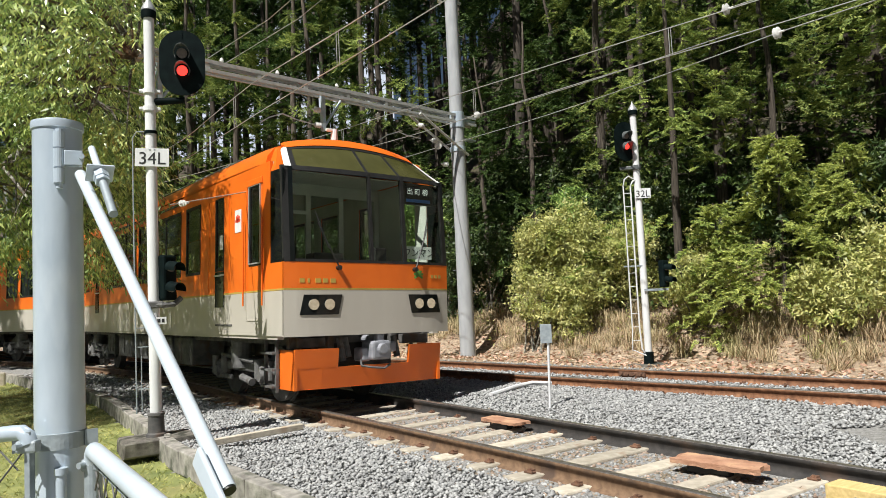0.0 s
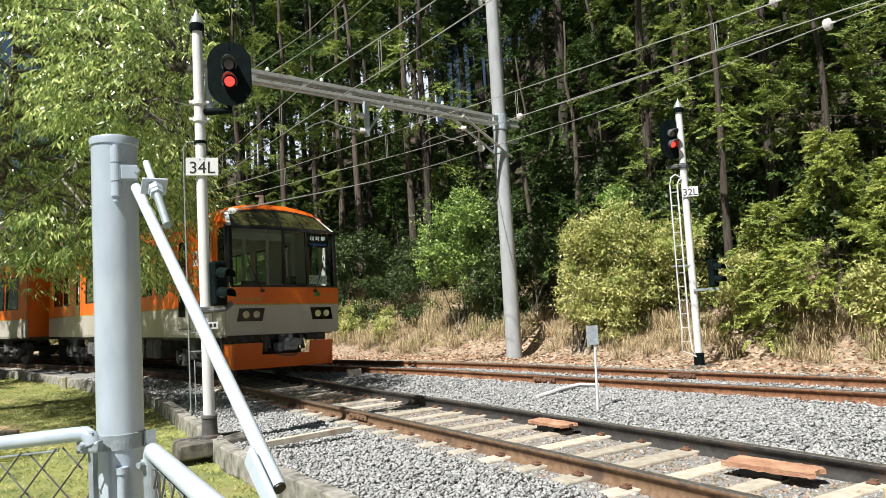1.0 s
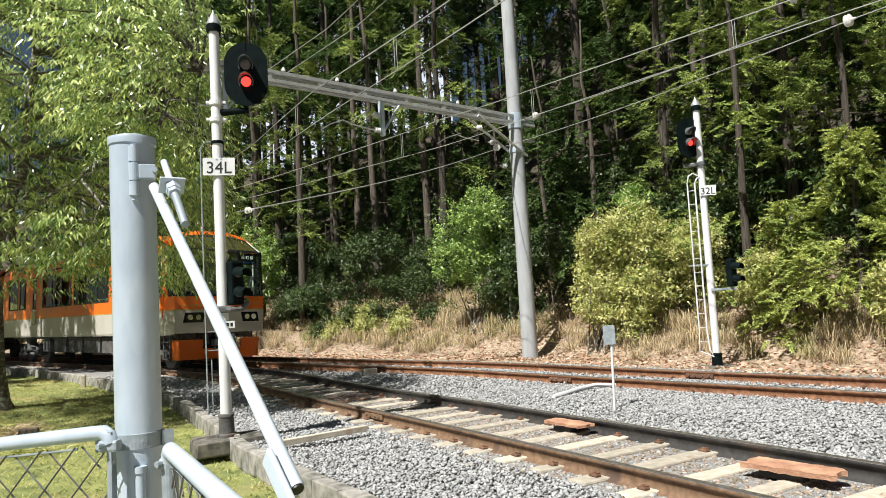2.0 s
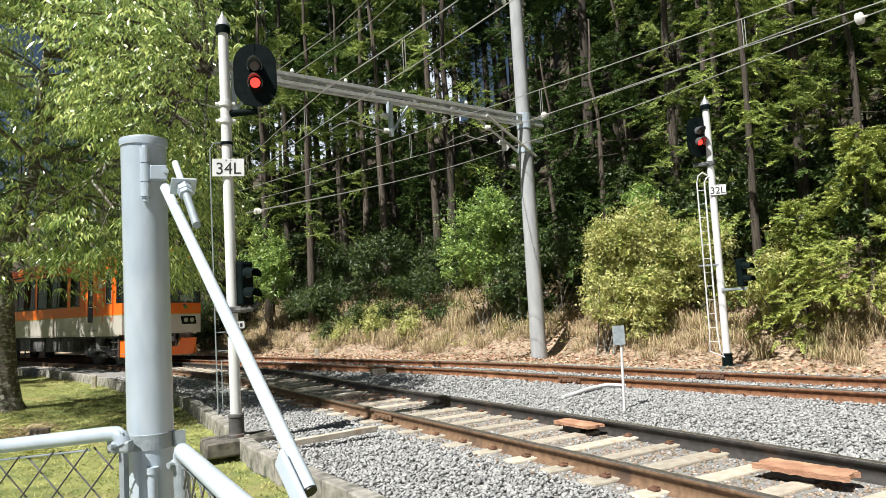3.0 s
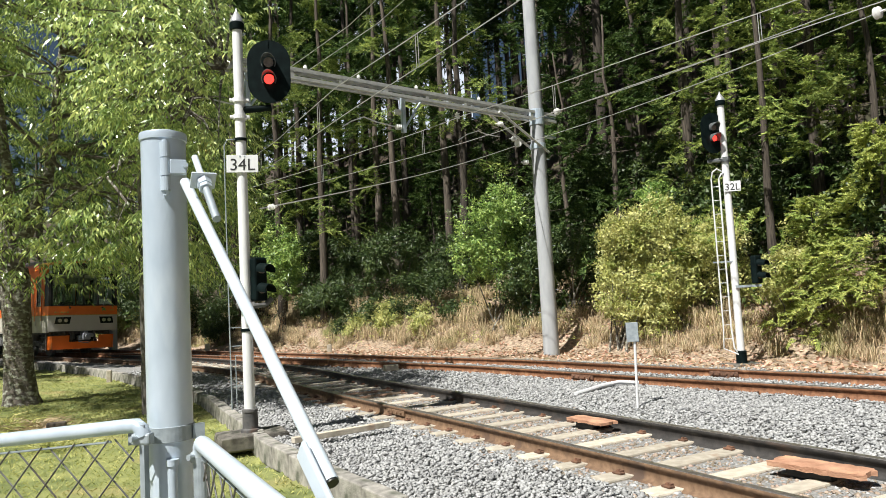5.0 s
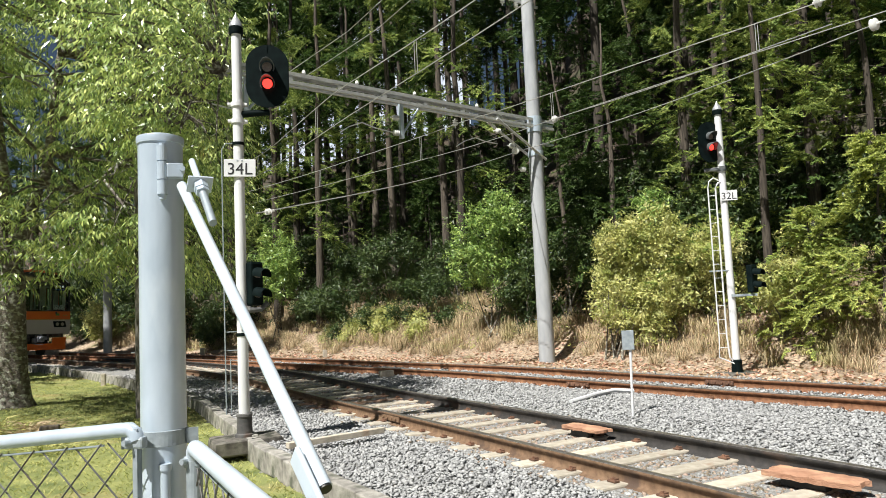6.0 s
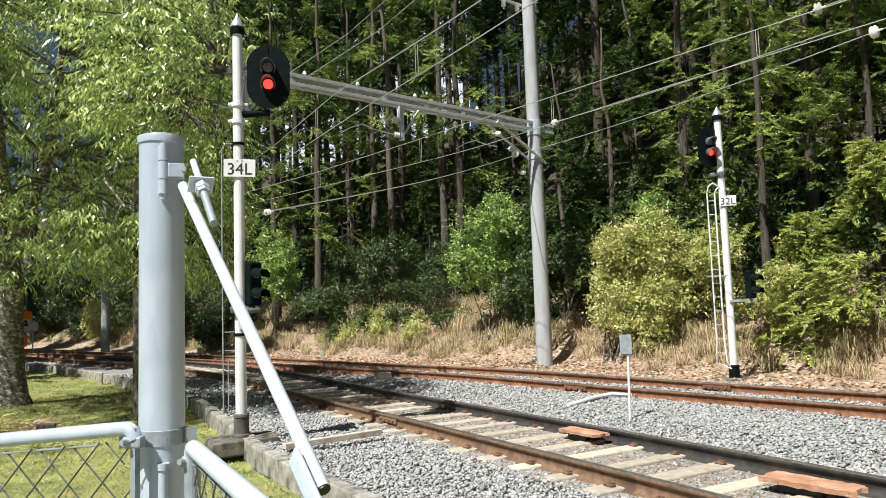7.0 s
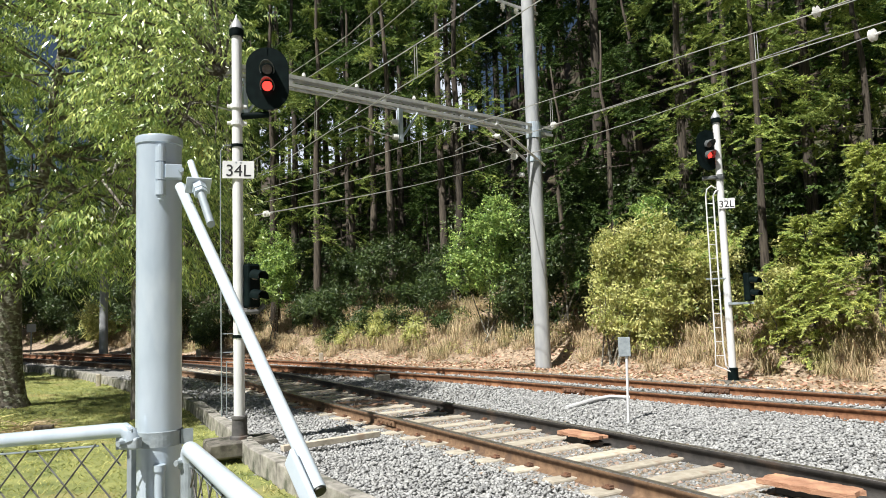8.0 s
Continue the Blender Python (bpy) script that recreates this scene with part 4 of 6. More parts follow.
# ---- gate post, stay tube and chain-link fence close by ----
def gate_post():
    x, y = -0.955, 1.87
    zb = gz(x, y)
    t = thing("gate_post", x, y, 0, 27, "thick galvanised steel gate post with hinge and cap", "gate post")
    r = 0.058
    bm = B()
    rod(bm, (0, 0, zb - 0.1), (0, 0, 2.075), r, seg=40)
    part("tube", bm, GALV, t, smooth=True)
    bm = B()
    lathe(bm, [(r * 1.01, 0), (r * 1.06, 0.001), (r * 1.075, 0.016), (r * 1.05, 0.021), (r * 0.6, 0.029), (0.004, 0.032)], (0, 0, 2.070), 40)
    part("cap", bm, GALV, t, "flat flanged steel cap", smooth=True)
    bm = B()
    lathe(bm, [(r * 1.0, 0), (r * 1.06, 0.001), (r * 1.06, 0.039), (r * 1.0, 0.04)], (0, 0, 1.268), 40)
    box(bm, (r + 0.012, -0.03, 1.288), (0.03, 0.006, 0.04))
    box(bm, (-r - 0.02, -0.02, 1.285), (0.05, 0.006, 0.034))
    part("band", bm, GALV_OLD, t, "steel strap round the post")
    hx, hy = 0.004, -r - 0.006
    bm = B()
    for z0, z1 in ((2.015, 2.055), (1.965, 2.012), (1.925, 1.962)):
        rod(bm, (hx, hy, z0), (hx, hy, z1), 0.0135, seg=18)
    rod(bm, (hx, hy, 1.912), (hx, hy, 2.062), 0.008, seg=12)
    part("hinge", bm, GALV, t)
    bm = B()
    box(bm, (hx + 0.032, hy - 0.012, 1.988), (0.042, 0.005, 0.038), bevel=0.002)
    box(bm, (hx + 0.032, hy + 0.012, 1.988), (0.042, 0.005, 0.038), bevel=0.002)
    rod(bm, (hx + 0.05, hy - 0.03, 1.99), (hx + 0.05, hy + 0.03, 1.99), 0.007, seg=8)
    part("clevis", bm, GALV, t)
    bm = B()
    rod(bm, (hx - 0.002, hy - 0.004, 0.9), (hx - 0.002, hy - 0.004, 1.218), 0.0125, seg=14)
    rod(bm, (hx - 0.002, hy - 0.004, 1.212), (hx - 0.002, hy - 0.004, 1.228), 0.016, seg=14)
    part("drop_bolt", bm, GALV, t, smooth=True)
    return t


gate_post()


def stay_arm():
    p, q = Vector((-0.845, 1.765, 1.935)), Vector((-0.335, 1.194, 1.306))
    t = thing("gate_stay", p.x, p.y, p.z, 0, "white coated stay tube hinged to the gate post", "gate stay")
    d = (q - p).normalized()
    bm = B()
    rod(bm, (0, 0, 0), q - p, 0.0130, seg=20)
    part("tube", bm, ARM_WHITE, t, smooth=True)
    # solid black disc in place of the dark inside of the tube
    bm = B()
    rod(bm, q - p - d * 0.01, q - p + d * 0.004, 0.0115, seg=16)
    part("tube_end", bm, RUBBER, t, "black disc painted as the tube's dark hollow")
    side = d.cross(Vector((0, 0, 1))).normalized()
    bm = B()
    m = Matrix.Translation(q - p - d * 0.02 + side * 0.024) @ d.to_track_quat('Y', 'Z').to_matrix().to_4x4()
    box(bm, (0, 0.03, 0), (0.010, 0.18, 0.040), m, bevel=0.004)
    part("flat_bar", bm, ARM_WHITE, t)
    # bolt rod beside the tube
    a, b = Vector((0.028, 0.0, 0.062)), Vector((0.155, -0.17, -0.125))
    e = (b - a).normalized()
    bm = B()
    rod(bm, a, a + (b - a) * 0.42, 0.0085, seg=14)
    part("upper_rod", bm, ARM_WHITE, t, smooth=True)
    bm = B()
    rod(bm, a + (b - a) * 0.42, b, 0.0095, seg=16)
    part("threaded_rod", bm, GALV_OLD, t, "dull grey threaded rod", smooth=True)
    bm = B()
    c = a + (b - a) * 0.45
    rod(bm, c - e * 0.012, c + e * 0.012, 0.018, seg=6)
    rod(bm, c + e * 0.014, c + e * 0.026, 0.0165, seg=6)
    part("nut", bm, GALV, t)
    bm = B()
    m = Matrix.Translation(c) @ e.to_track_quat('Z', 'Y').to_matrix().to_4x4()
    box(bm, (0.0, 0, -0.014), (0.06, 0.045, 0.006), m, bevel=0.002)
    part("bracket_plate", bm, ARM_WHITE, t)


stay_arm()


def chain_link(parent, p, q, z0, top0, top1):
    """Diamond mesh of thin wires between two uprights."""
    p, q = Vector(p), Vector(q)
    u = (q - p).normalized()
    L = (q - p).length
    nrm = u.cross(Vector((0, 0, 1)))
    pitch = 0.105
    z1 = (top0 + top1) / 2
    bm = B()
    k = -int((z1 - z0) / pitch) - 1
    while k * pitch < L:
        for sgn in (1, -1):
            a0 = k * pitch if sgn > 0 else k * pitch + (z1 - z0)
            pts = []
            for i in range(25):
                f = i / 24
                a, z = a0 + sgn * f * (z1 - z0), z0 + f * (z1 - z0)
                if -0.001 <= a <= L + 0.001:
                    zt = top0 + (top1 - top0) * a / L
                    pts.append(p + u * a + nrm * (0.003 * sgn) + Vector((0, 0, z0 + (z - z0) * (zt - z0) / (z1 - z0) - p.z)))
            if len(pts) > 1:
                pipe(bm, pts, 0.0023, 5)
        k += 1
    part("wire_mesh", bm, UNDER_LIGHT, parent, "chain-link wire mesh")


def fence(name_label, p, q, zt, r, stile_end):
    """A fence panel: top tube, end stile, mesh."""
    t = thing("chain_link_fence", 0, 0, 0, 0, name_label, "fence", "fence panels")
    p, q = Vector(p), Vector(q)
    u = (q - p).normalized()
    bm = B()
    pipe(bm, [p + Vector((0, 0, -0.03)), p + u * 0.006 + Vector((0, 0, -0.012)), p + u * 0.02 + Vector((0, 0, -0.001)), p + u * 0.05, q], r, 20)
    part("top_tube", bm, ARM_WHITE if stile_end else GALV, t, smooth=True)
    zg = gz(p.x, p.y)
    bm = B()
    if stile_end:
        rod(bm, (p.x, p.y, zg), (p.x, p.y, p.z - 0.01), r * 0.98, seg=18)
    else:
        box(bm, (p.x, p.y, (zg + p.z) / 2), (0.012, 0.024, p.z - zg))
    part("stile", bm, GALV_OLD, t)
    bm = B()
    box(bm, p + u * 0.004 + Vector((0, 0, -0.035)), (0.05, 0.03, 0.03), bevel=0.006)
    rod(bm, p + Vector((-0.02, -0.03, -0.032)), p + Vector((0.0, 0.02, -0.032)), 0.008, seg=8)
    part("bracket", bm, GALV_OLD, t)
    chain_link(t, (p.x, p.y, 0), (q.x, q.y, 0), zg + 0.05, p.z - 0.03, q.z - 0.03)
    bm = B()
    rod(bm, (p + u * 0.1) + Vector((0, 0, -0.035)), q + Vector((0, 0, -0.035)), 0.003, seg=6)
    part("tension_wire", bm, GALV_OLD, t)


fence("galvanised chain-link fence panel with a grey top tube", (-0.975, 1.77, 1.325), (-2.6, 2.04, 1.185), 0, 0.0185, False)
fence("chain-link fence panel with a white top tube by the post", (-0.835, 1.79, 1.272), (0.30, 0.12, 1.26), 0, 0.0205, True)


# ---- train ----
BLACK_GLASS = material("black_glass", (0.006, 0.008, 0.008), (0.011, 0.013, 0.013), 3, 0.05, bump=0, spec=0.22)
ROOF_GLASS = material("roof_glass", (0.03, 0.035, 0.042), (0.05, 0.057, 0.066), 3, 0.16, bump=0, spec=0.8)
HW = 1.42                                                     # half the body's width


def front_y(x, z):
    y = 0.10 * (abs(x) / HW) ** 3 + max(0.0, z - 2.05) * 0.07
    return y + max(0.0, z - 3.42) * 1.25


def patch(bm, x0, x1, z0, z1, off=0.0, thick=0.03, nx=6, nz=2, slant=0.0):
    """A piece of the bowed front: a plate of some thickness between two widths and heights."""
    gf, gb = [], []
    for j in range(nz + 1):
        z = z0 + (z1 - z0) * j / nz
        rf, rb = [], []
        for i in range(nx + 1):
            x = x0 + (x1 - x0) * i / nx
            x += slant * (j / nz)
            if z > 3.42:
                x *= 1 - 0.30 * (z - 3.42)
            y = front_y(x, z) - off
            h = 3.42 + (z - 3.42) * (1.30 - 0.46 * (x / HW) ** 2) if z > 3.42 else z
            rf.append(bm.verts.new((x, y, h)))
            rb.append(bm.verts.new((x, y + thick, h)))
        gf.append(rf), gb.append(rb)
    for j in range(nz):
        for i in range(nx):
            bm.faces.new((gf[j][i], gf[j][i + 1], gf[j + 1][i + 1], gf[j + 1][i]))
            bm.faces.new((gb[j][i], gb[j + 1][i], gb[j + 1][i + 1], gb[j][i + 1]))
    for i in range(nx):
        bm.faces.new((gf[0][i], gb[0][i], gb[0][i + 1], gf[0][i + 1]))
        bm.faces.new((gf[nz][i], gf[nz][i + 1], gb[nz][i + 1], gb[nz][i]))
    for j in range(nz):
        bm.faces.new((gf[j][0], gf[j + 1][0], gb[j + 1][0], gb[j][0]))
        bm.faces.new((gf[j][nx], gb[j][nx], gb[j + 1][nx], gf[j + 1][nx]))
    return bm


def bogie(parent, y):
    bm = B()
    for sx in (-1, 1):
        box(bm, (sx * 0.98, 0, 0.52), (0.14, 2.7, 0.16), bevel=0.03)
        for w in (-0.95, 0.95):
            box(bm, (sx * 1.0, w, 0.42), (0.2, 0.30, 0.30), bevel=0.04)
            rod(bm, (sx * 1.06, w - 0.22, 0.36), (sx * 1.06, w - 0.22, 0.66), 0.07, seg=12)
            rod(bm, (sx * 1.06, w + 0.22, 0.36), (sx * 1.06, w + 0.22, 0.66), 0.07, seg=12)
            rod(bm, (sx * 1.08, w, 0.42), (sx * 1.16, w, 0.42), 0.11, 0.09, 16)
        rod(bm, (sx * 1.05, 0, 0.5), (sx * 1.05, 0, 0.95), 0.17, seg=16)
        rod(bm, (sx * 1.12, -0.7, 0.62), (sx * 1.12, 0.7, 0.70), 0.035, seg=8)
        box(bm, (sx * 1.1, 0.55, 0.33), (0.06, 0.5, 0.08), bevel=0.02)
        rod(bm, (sx * 1.12, -0.62, 0.30), (sx * 1.12, -0.2, 0.36), 0.06, seg=10)
    box(bm, (0, 0, 0.55), (2.0, 0.5, 0.22), bevel=0.03)
    b = part("bogie", bm, UNDER_LIGHT, parent, "grey bogie frame with springs")
    b.matrix_basis = pose(0, y, -0.05)
    for w in (-0.95, 0.95):
        for sx in (-1, 1):
            bm = B()
            rod(bm, (sx * 0.70, w, 0.43), (sx * 0.80, w, 0.43), 0.43, seg=28)
            rod(bm, (sx * 0.66, w, 0.43), (sx * 0.70, w, 0.43), 0.46, seg=28)
            rod(bm, (sx * 0.80, w, 0.43), (sx * 0.86, w, 0.43), 0.14, seg=16)
            part("wheel", bm, UNDER, b, "dark steel wheel", smooth=False)


CAR = 15.7
HOLES = ((0.90, 1.34), (2.40, 2.80), (3.55, 4.35), (4.65, 7.65), (7.85, 10.85), (11.55, 11.95), (12.75, 13.55), (13.75, 14.9))


def side_wall(car, sx):
    x = sx * (HW - 0.02)
    bm = B()
    box(bm, (x, (0.11 + CAR) / 2, 1.33), (0.04, CAR - 0.11, 0.64))
    box(bm, (sx * (HW - 0.07), (0.3 + CAR) / 2, 0.985), (0.10, CAR - 0.4, 0.05))
    part("lower_side", bm, CREAM, car, "warm grey lower body side")
    bm = B()
    box(bm, (x + sx * 0.003, (0.11 + CAR) / 2, 1.665), (0.04, CAR - 0.12, 0.026))
    part("side_stripe", bm, GOLD, car)
    bm = B()
    box(bm, (x, (0.11 + CAR) / 2, 1.864), (0.04, CAR - 0.11, 0.372))
    box(bm, (x, (0.56 + CAR) / 2, 3.425), (0.04, CAR - 0.56, 0.25))
    edges = [0.56] + [v for h in HOLES for v in h] + [CAR]
    for a, b in zip(edges[0::2], edges[1::2]):
        box(bm, (x, (a + b) / 2, 2.675), (0.04, b - a, 1.25))
    part("upper_side", bm, ORANGE, car, "orange upper body side")
    bm = B()
    xi = sx * (HW - 0.05)
    for a, b in zip(edges[0::2], edges[1::2]):
        box(bm, (xi, (a + b) / 2, 2.675), (0.012, b - a, 1.25))
    box(bm, (xi, (0.56 + CAR) / 2, 3.425), (0.012, CAR - 0.56, 0.25))
    box(bm, (xi, (0.3 + CAR) / 2, 1.56), (0.012, CAR - 0.3, 0.98))
    part("lining", bm, INTERIOR, car, "pale grey inner lining")
    bm = B()
    side = [(0.40, 3.39), (0.80, 3.39), (0.80, 3.78), (0.64, 3.79)]
    va = [bm.verts.new((sx * (HW - 0.005 - 0.42 * max(0, z - 3.45)), y, z)) for y, z in side]
    vb = [bm.verts.new((sx * (HW - 0.12 - 0.42 * max(0, z - 3.45)), y, z)) for y, z in side]
    bm.faces.new(va), bm.faces.new(vb[::-1])
    for i in range(4):
        bm.faces.new((va[i], va[(i + 1) % 4], vb[(i + 1) % 4], vb[i]))
    part("brow_corner", bm, ORANGE, car, "orange brow corner")
    for a, b in ((4.65, 7.65), (7.85, 10.85)):
        n = 3
        for i in range(n):
            y0, y1 = a + (b - a) * i / n + 0.03, a + (b - a) * (i + 1) / n - 0.03
            bm = B()
            lo = [bm.verts.new((sx * (HW + 0.012), y, 3.42)) for y in (y0, y1)]
            hi = [bm.verts.new((sx * (HW - 0.165), y, 3.845)) for y in (y1, y0)]
            f = bm.faces.new(lo + hi)
            g = bmesh.ops.extrude_face_region(bm, geom=[f])
            for v in [q for q in g["geom"] if isinstance(q, bmesh.types.BMVert)]:
                v.co += Vector((sx * 0.012, 0, 0.006))
            part("roof_window", bm, ROOF_GLASS, car, "slanted dark glass along the roof edge")
    bm = B()
    box(bm, (x - sx * 0.004, 0.36, 2.72), (0.03, 0.40, 1.33))
    part("corner_glass", bm, BLACK_GLASS, car, "black wrap-round corner glass")
    for a, b in HOLES:
        bm = B()
        for z in (2.075, 3.275):
            box(bm, (x + sx * 0.012, (a + b) / 2, z), (0.03, b - a, 0.05))
        for y in (a + 0.02, b - 0.02):
            box(bm, (x + sx * 0.012, y, 2.675), (0.03, 0.04, 1.25))
        n = max(1, round((b - a) / 1.0))
        for i in range(1, n):
            box(bm, (x + sx * 0.01, a + (b - a) * i / n, 2.675), (0.02, 0.05, 1.2))
        w = part("side_window", bm, RUBBER, car, "black framed side window")
        bm = B()
        box(bm, (x + sx * 0.004, (a + b) / 2, 2.675), (0.008, b - a - 0.02, 1.22))
        part("pane", bm, PANE_DARK, w).visible_shadow = False
    for y, wd, lbl in ((2.65, 0.95, "orange sliding passenger door"), (11.8, 0.95, "orange sliding passenger door")):
        bm = B()
        for e in (-1, 1):
            box(bm, (x + sx * 0.022, y + e * wd / 2, 2.48), (0.012, 0.03, 1.58))
        box(bm, (x + sx * 0.022, y, 3.29), (0.014, wd + 0.06, 0.04))
        d = part("passenger_door", bm, ORANGE, car, lbl)
        bm = B()
        box(bm, (x + sx * 0.024, y - 0.05, 1.745), (0.012, 0.40, 0.59), bevel=0.005)
        part("door_window", bm, BLACK_GLASS, d, "tall dark door window")
        bm = B()
        box(bm, (x + sx * 0.034, y - 0.05, 1.98), (0.008, 0.46, 0.03))
        part("handrail", bm, SILVER, d)
        bm = B()
        box(bm, (x + sx * 0.034, y - 0.16, 2.52), (0.006, 0.14, 0.24))
        part("notice", bm, WHITE, d, "white notice on the door glass")
    y = 1.12
    bm = B()
    for e in (-1, 1):
        box(bm, (x + sx * 0.022, y + e * 0.30, 2.46), (0.014, 0.025, 1.56))
    box(bm, (x + sx * 0.026, y, 3.32), (0.03, 0.60, 0.10), bevel=0.01)
    d = part("cab_door", bm, ORANGE, car, "orange cab door")
    bm = B()
    for e in (-1, 1):
        box(bm, (x + sx * 0.022, y + e * 0.30, 1.45), (0.014, 0.025, 0.42))
    box(bm, (x + sx * 0.022, y, 1.235), (0.014, 0.62, 0.025))
    part("lower_frame", bm, CREAM, d)
    bm = B()
    for e in (-1, 1):
        box(bm, (x + sx * 0.03, y + e * 0.215, 2.68), (0.012, 0.022, 1.2))
        box(bm, (x + sx * 0.03, y, 2.68 + e * 0.595), (0.012, 0.43, 0.022))
    part("window_frame", bm, SILVER, d)
    for e in (-0.36, 0.36):
        bm = B()
        rod(bm, (x + sx * 0.06, y + e, 1.45), (x + sx * 0.06, y + e, 2.75), 0.014, seg=8)
        part("grab_rail", bm, ORANGE, d)
    bm = B()
    box(bm, (x + sx * 0.024, 1.78, 2.80), (0.006, 0.26, 0.36))
    p = part("poster", bm, WHITE, car, "white notice with a red leaf shape")
    bm = B()
    for k in range(5):
        a = radians(90 + (k - 2) * 42)
        box(bm, (0, 0, 0.05), (0.004, 0.045, 0.1), Matrix.Translation((x + sx * 0.03, 1.78, 2.80)) @ Matrix.Rotation(a - radians(90), 4, 'X'))
    part("leaf_shape", bm, RED_MARK, p)
    bm = B()
    box(bm, (x + sx * 0.022, 2.4, 1.16), (0.008, 0.75, 0.03))
    part("side_slot", bm, UNDER, car)


def build_car(head=True):
    car = thing("train_car", 0, 0, 0, 0, "orange and warm grey two-tone electric railcar on the track", "train", "train cars")
    for sx in (-1, 1):
        side_wall(car, sx)
    # roof shell
    sec = [(-HW, 3.54), (-1.39, 3.66), (-1.27, 3.80), (-0.97, 3.92), (-0.45, 3.97), (0, 3.99), (0.45, 3.97), (0.97, 3.92), (1.27, 3.80), (1.39, 3.66), (HW, 3.54)]
    ys = [(0.72, 0.0), (1.1, 0.02), (2.0, 0.03), (CAR - 0.3, 0.03), (CAR, 0.0)]
    bm = B()
    outer = [[bm.verts.new((u, y, h + d)) for u, h in sec] for y, d in ys]
    inner = [[bm.verts.new((u * 0.97, y, h + d - 0.06)) for u, h in sec] for y, d in ys]
    for g, flip in ((outer, False), (inner, True)):
        for a, b in zip(g[:-1], g[1:]):
            for i in range(len(sec) - 1):
                q = (a[i], a[i + 1], b[i + 1], b[i])
                bm.faces.new(q[::-1] if flip else q)
    for a, b in ((outer[0], inner[0]), (outer[-1], inner[-1])):
        for i in range(len(sec) - 1):
            bm.faces.new((a[i], a[i + 1], b[i + 1], b[i]))
    part("roof", bm, ORANGE, car, "orange rounded roof", smooth=True)
    bm = B()
    box(bm, (0, CAR / 2 + 0.5, 3.56), (2.6, CAR - 1.2, 0.02))
    part("ceiling_lining", bm, INTERIOR, car)
    bm = B()
    patch(bm, -1.30, 1.30, 3.80, 3.90, 0.02, 0.12, 12, 2)
    part("roof_brow", bm, ORANGE, car, "orange brow above the front windows", smooth=True)
    for y, ln in ((4.5, 2.4), (10.5, 2.4)):
        bm = B()
        box(bm, (0, y, 4.02), (1.7, ln, 0.22), bevel=0.05)
        for i in range(6):
            box(bm, (-0.86, y - ln * 0.4 + i * ln * 0.16, 4.02), (0.02, 0.2, 0.12))
        part("air_conditioner", bm, ROOF_GREY, car, "grey rooftop air-conditioning unit")
    for sx in (-1, 1):
        bm = B()
        box(bm, (sx * 1.12, 9.4, 3.85), (0.26, 9.0, 0.05), Matrix.Rotation(0, 4, 'Y'), bevel=0.012)
        part("roof_rail", bm, SILVER, car, "silver rail along the roof edge")
    bm = B()
    rod(bm, (0, 1.25, 3.99), (0, 1.25, 4.10), 0.10, seg=14)
    part("aerial_base", bm, RED_MARK, car)
    bm = B()
    rod(bm, (0, 1.25, 4.10), (0, 1.22, 4.36), 0.075, 0.045, 10)
    box(bm, (-0.10, 1.22, 4.33), (0.12, 0.05, 0.05), bevel=0.01)
    part("aerial", bm, WHITE, car, "white roof aerial")
    # end wall and inner fittings
    bm = B()
    box(bm, (-0.9, CAR - 0.03, 2.3), (0.9, 0.05, 2.6))
    box(bm, (0.9, CAR - 0.03, 2.3), (0.9, 0.05, 2.6))
    part("end_wall", bm, ORANGE, car)
    bm = B()
    box(bm, (0, CAR / 2 + 0.2, 1.04), (2.68, CAR - 0.5, 0.08))
    part("floor", bm, UNDER, car)
    bm = B()
    for x, w in ((-1.0, 0.68), (0.95, 0.76)):
        box(bm, (x, 2.05, 1.65), (w, 0.05, 1.15))
    for x in (-1.30, -0.62, -0.08, 0.56, 1.30):
        box(bm, (x, 2.05, 2.85), (0.09, 0.05, 1.4))
    box(bm, (0, 2.05, 3.46), (2.6, 0.05, 0.22))
    box(bm, (-0.36, 2.03, 3.05), (0.5, 0.05, 0.06))
    part("cab_partition", bm, INTERIOR, car, "pale grey cab partition with door frame")
    bm = B()
    box(bm, (0.1, 0.62, 1.75), (2.3, 0.5, 0.75), bevel=0.05)
    box(bm, (-0.55, 0.55, 2.14), (0.5, 0.3, 0.16), bevel=0.03)
    box(bm, (0.42, 0.6, 2.2), (0.22, 0.2, 0.28), bevel=0.02)
    part("control_desk", bm, RUBBER, car, "dark control desk")
    for y in (5.0, 6.0, 7.0, 8.6, 9.6, 10.4):
        for sx in (-1, 1):
            bm = B()
            box(bm, (sx * 0.85, y, 1.5), (0.85, 0.45, 0.14), bevel=0.04)
            box(bm, (sx * 0.85, y + 0.24, 1.85), (0.85, 0.12, 0.72), bevel=0.04)
            part("seat", bm, SEAT, car)
    # front
    bm = B()
    patch(bm, -HW, HW, 1.0, 1.652, 0, 0.04, 16, 2)
    part("front_lower_panel", bm, CREAM, car, "warm grey front panel", smooth=False)
    bm = B()
    patch(bm, -HW, HW, 1.654, 1.678, 0.003, 0.04, 16, 1)
    part("front_stripe", bm, GOLD, car)
    bm = B()
    patch(bm, -HW, HW, 1.68, 2.05, 0, 0.04, 16, 2)
    part("front_band", bm, ORANGE, car, "orange band under the windscreen")
    bm = B()
    for x0, x1 in ((-HW, -1.33), (-0.06, -0.01), (0.53, 0.59), (1.34, HW)):
        patch(bm, x0, x1, 2.05, 3.42, 0.002, 0.05, 2, 4)
    patch(bm, -HW, HW, 2.05, 2.09, 0.004, 0.05, 16, 1)
    patch(bm, -HW, HW, 3.37, 3.44, 0.006, 0.05, 16, 1)
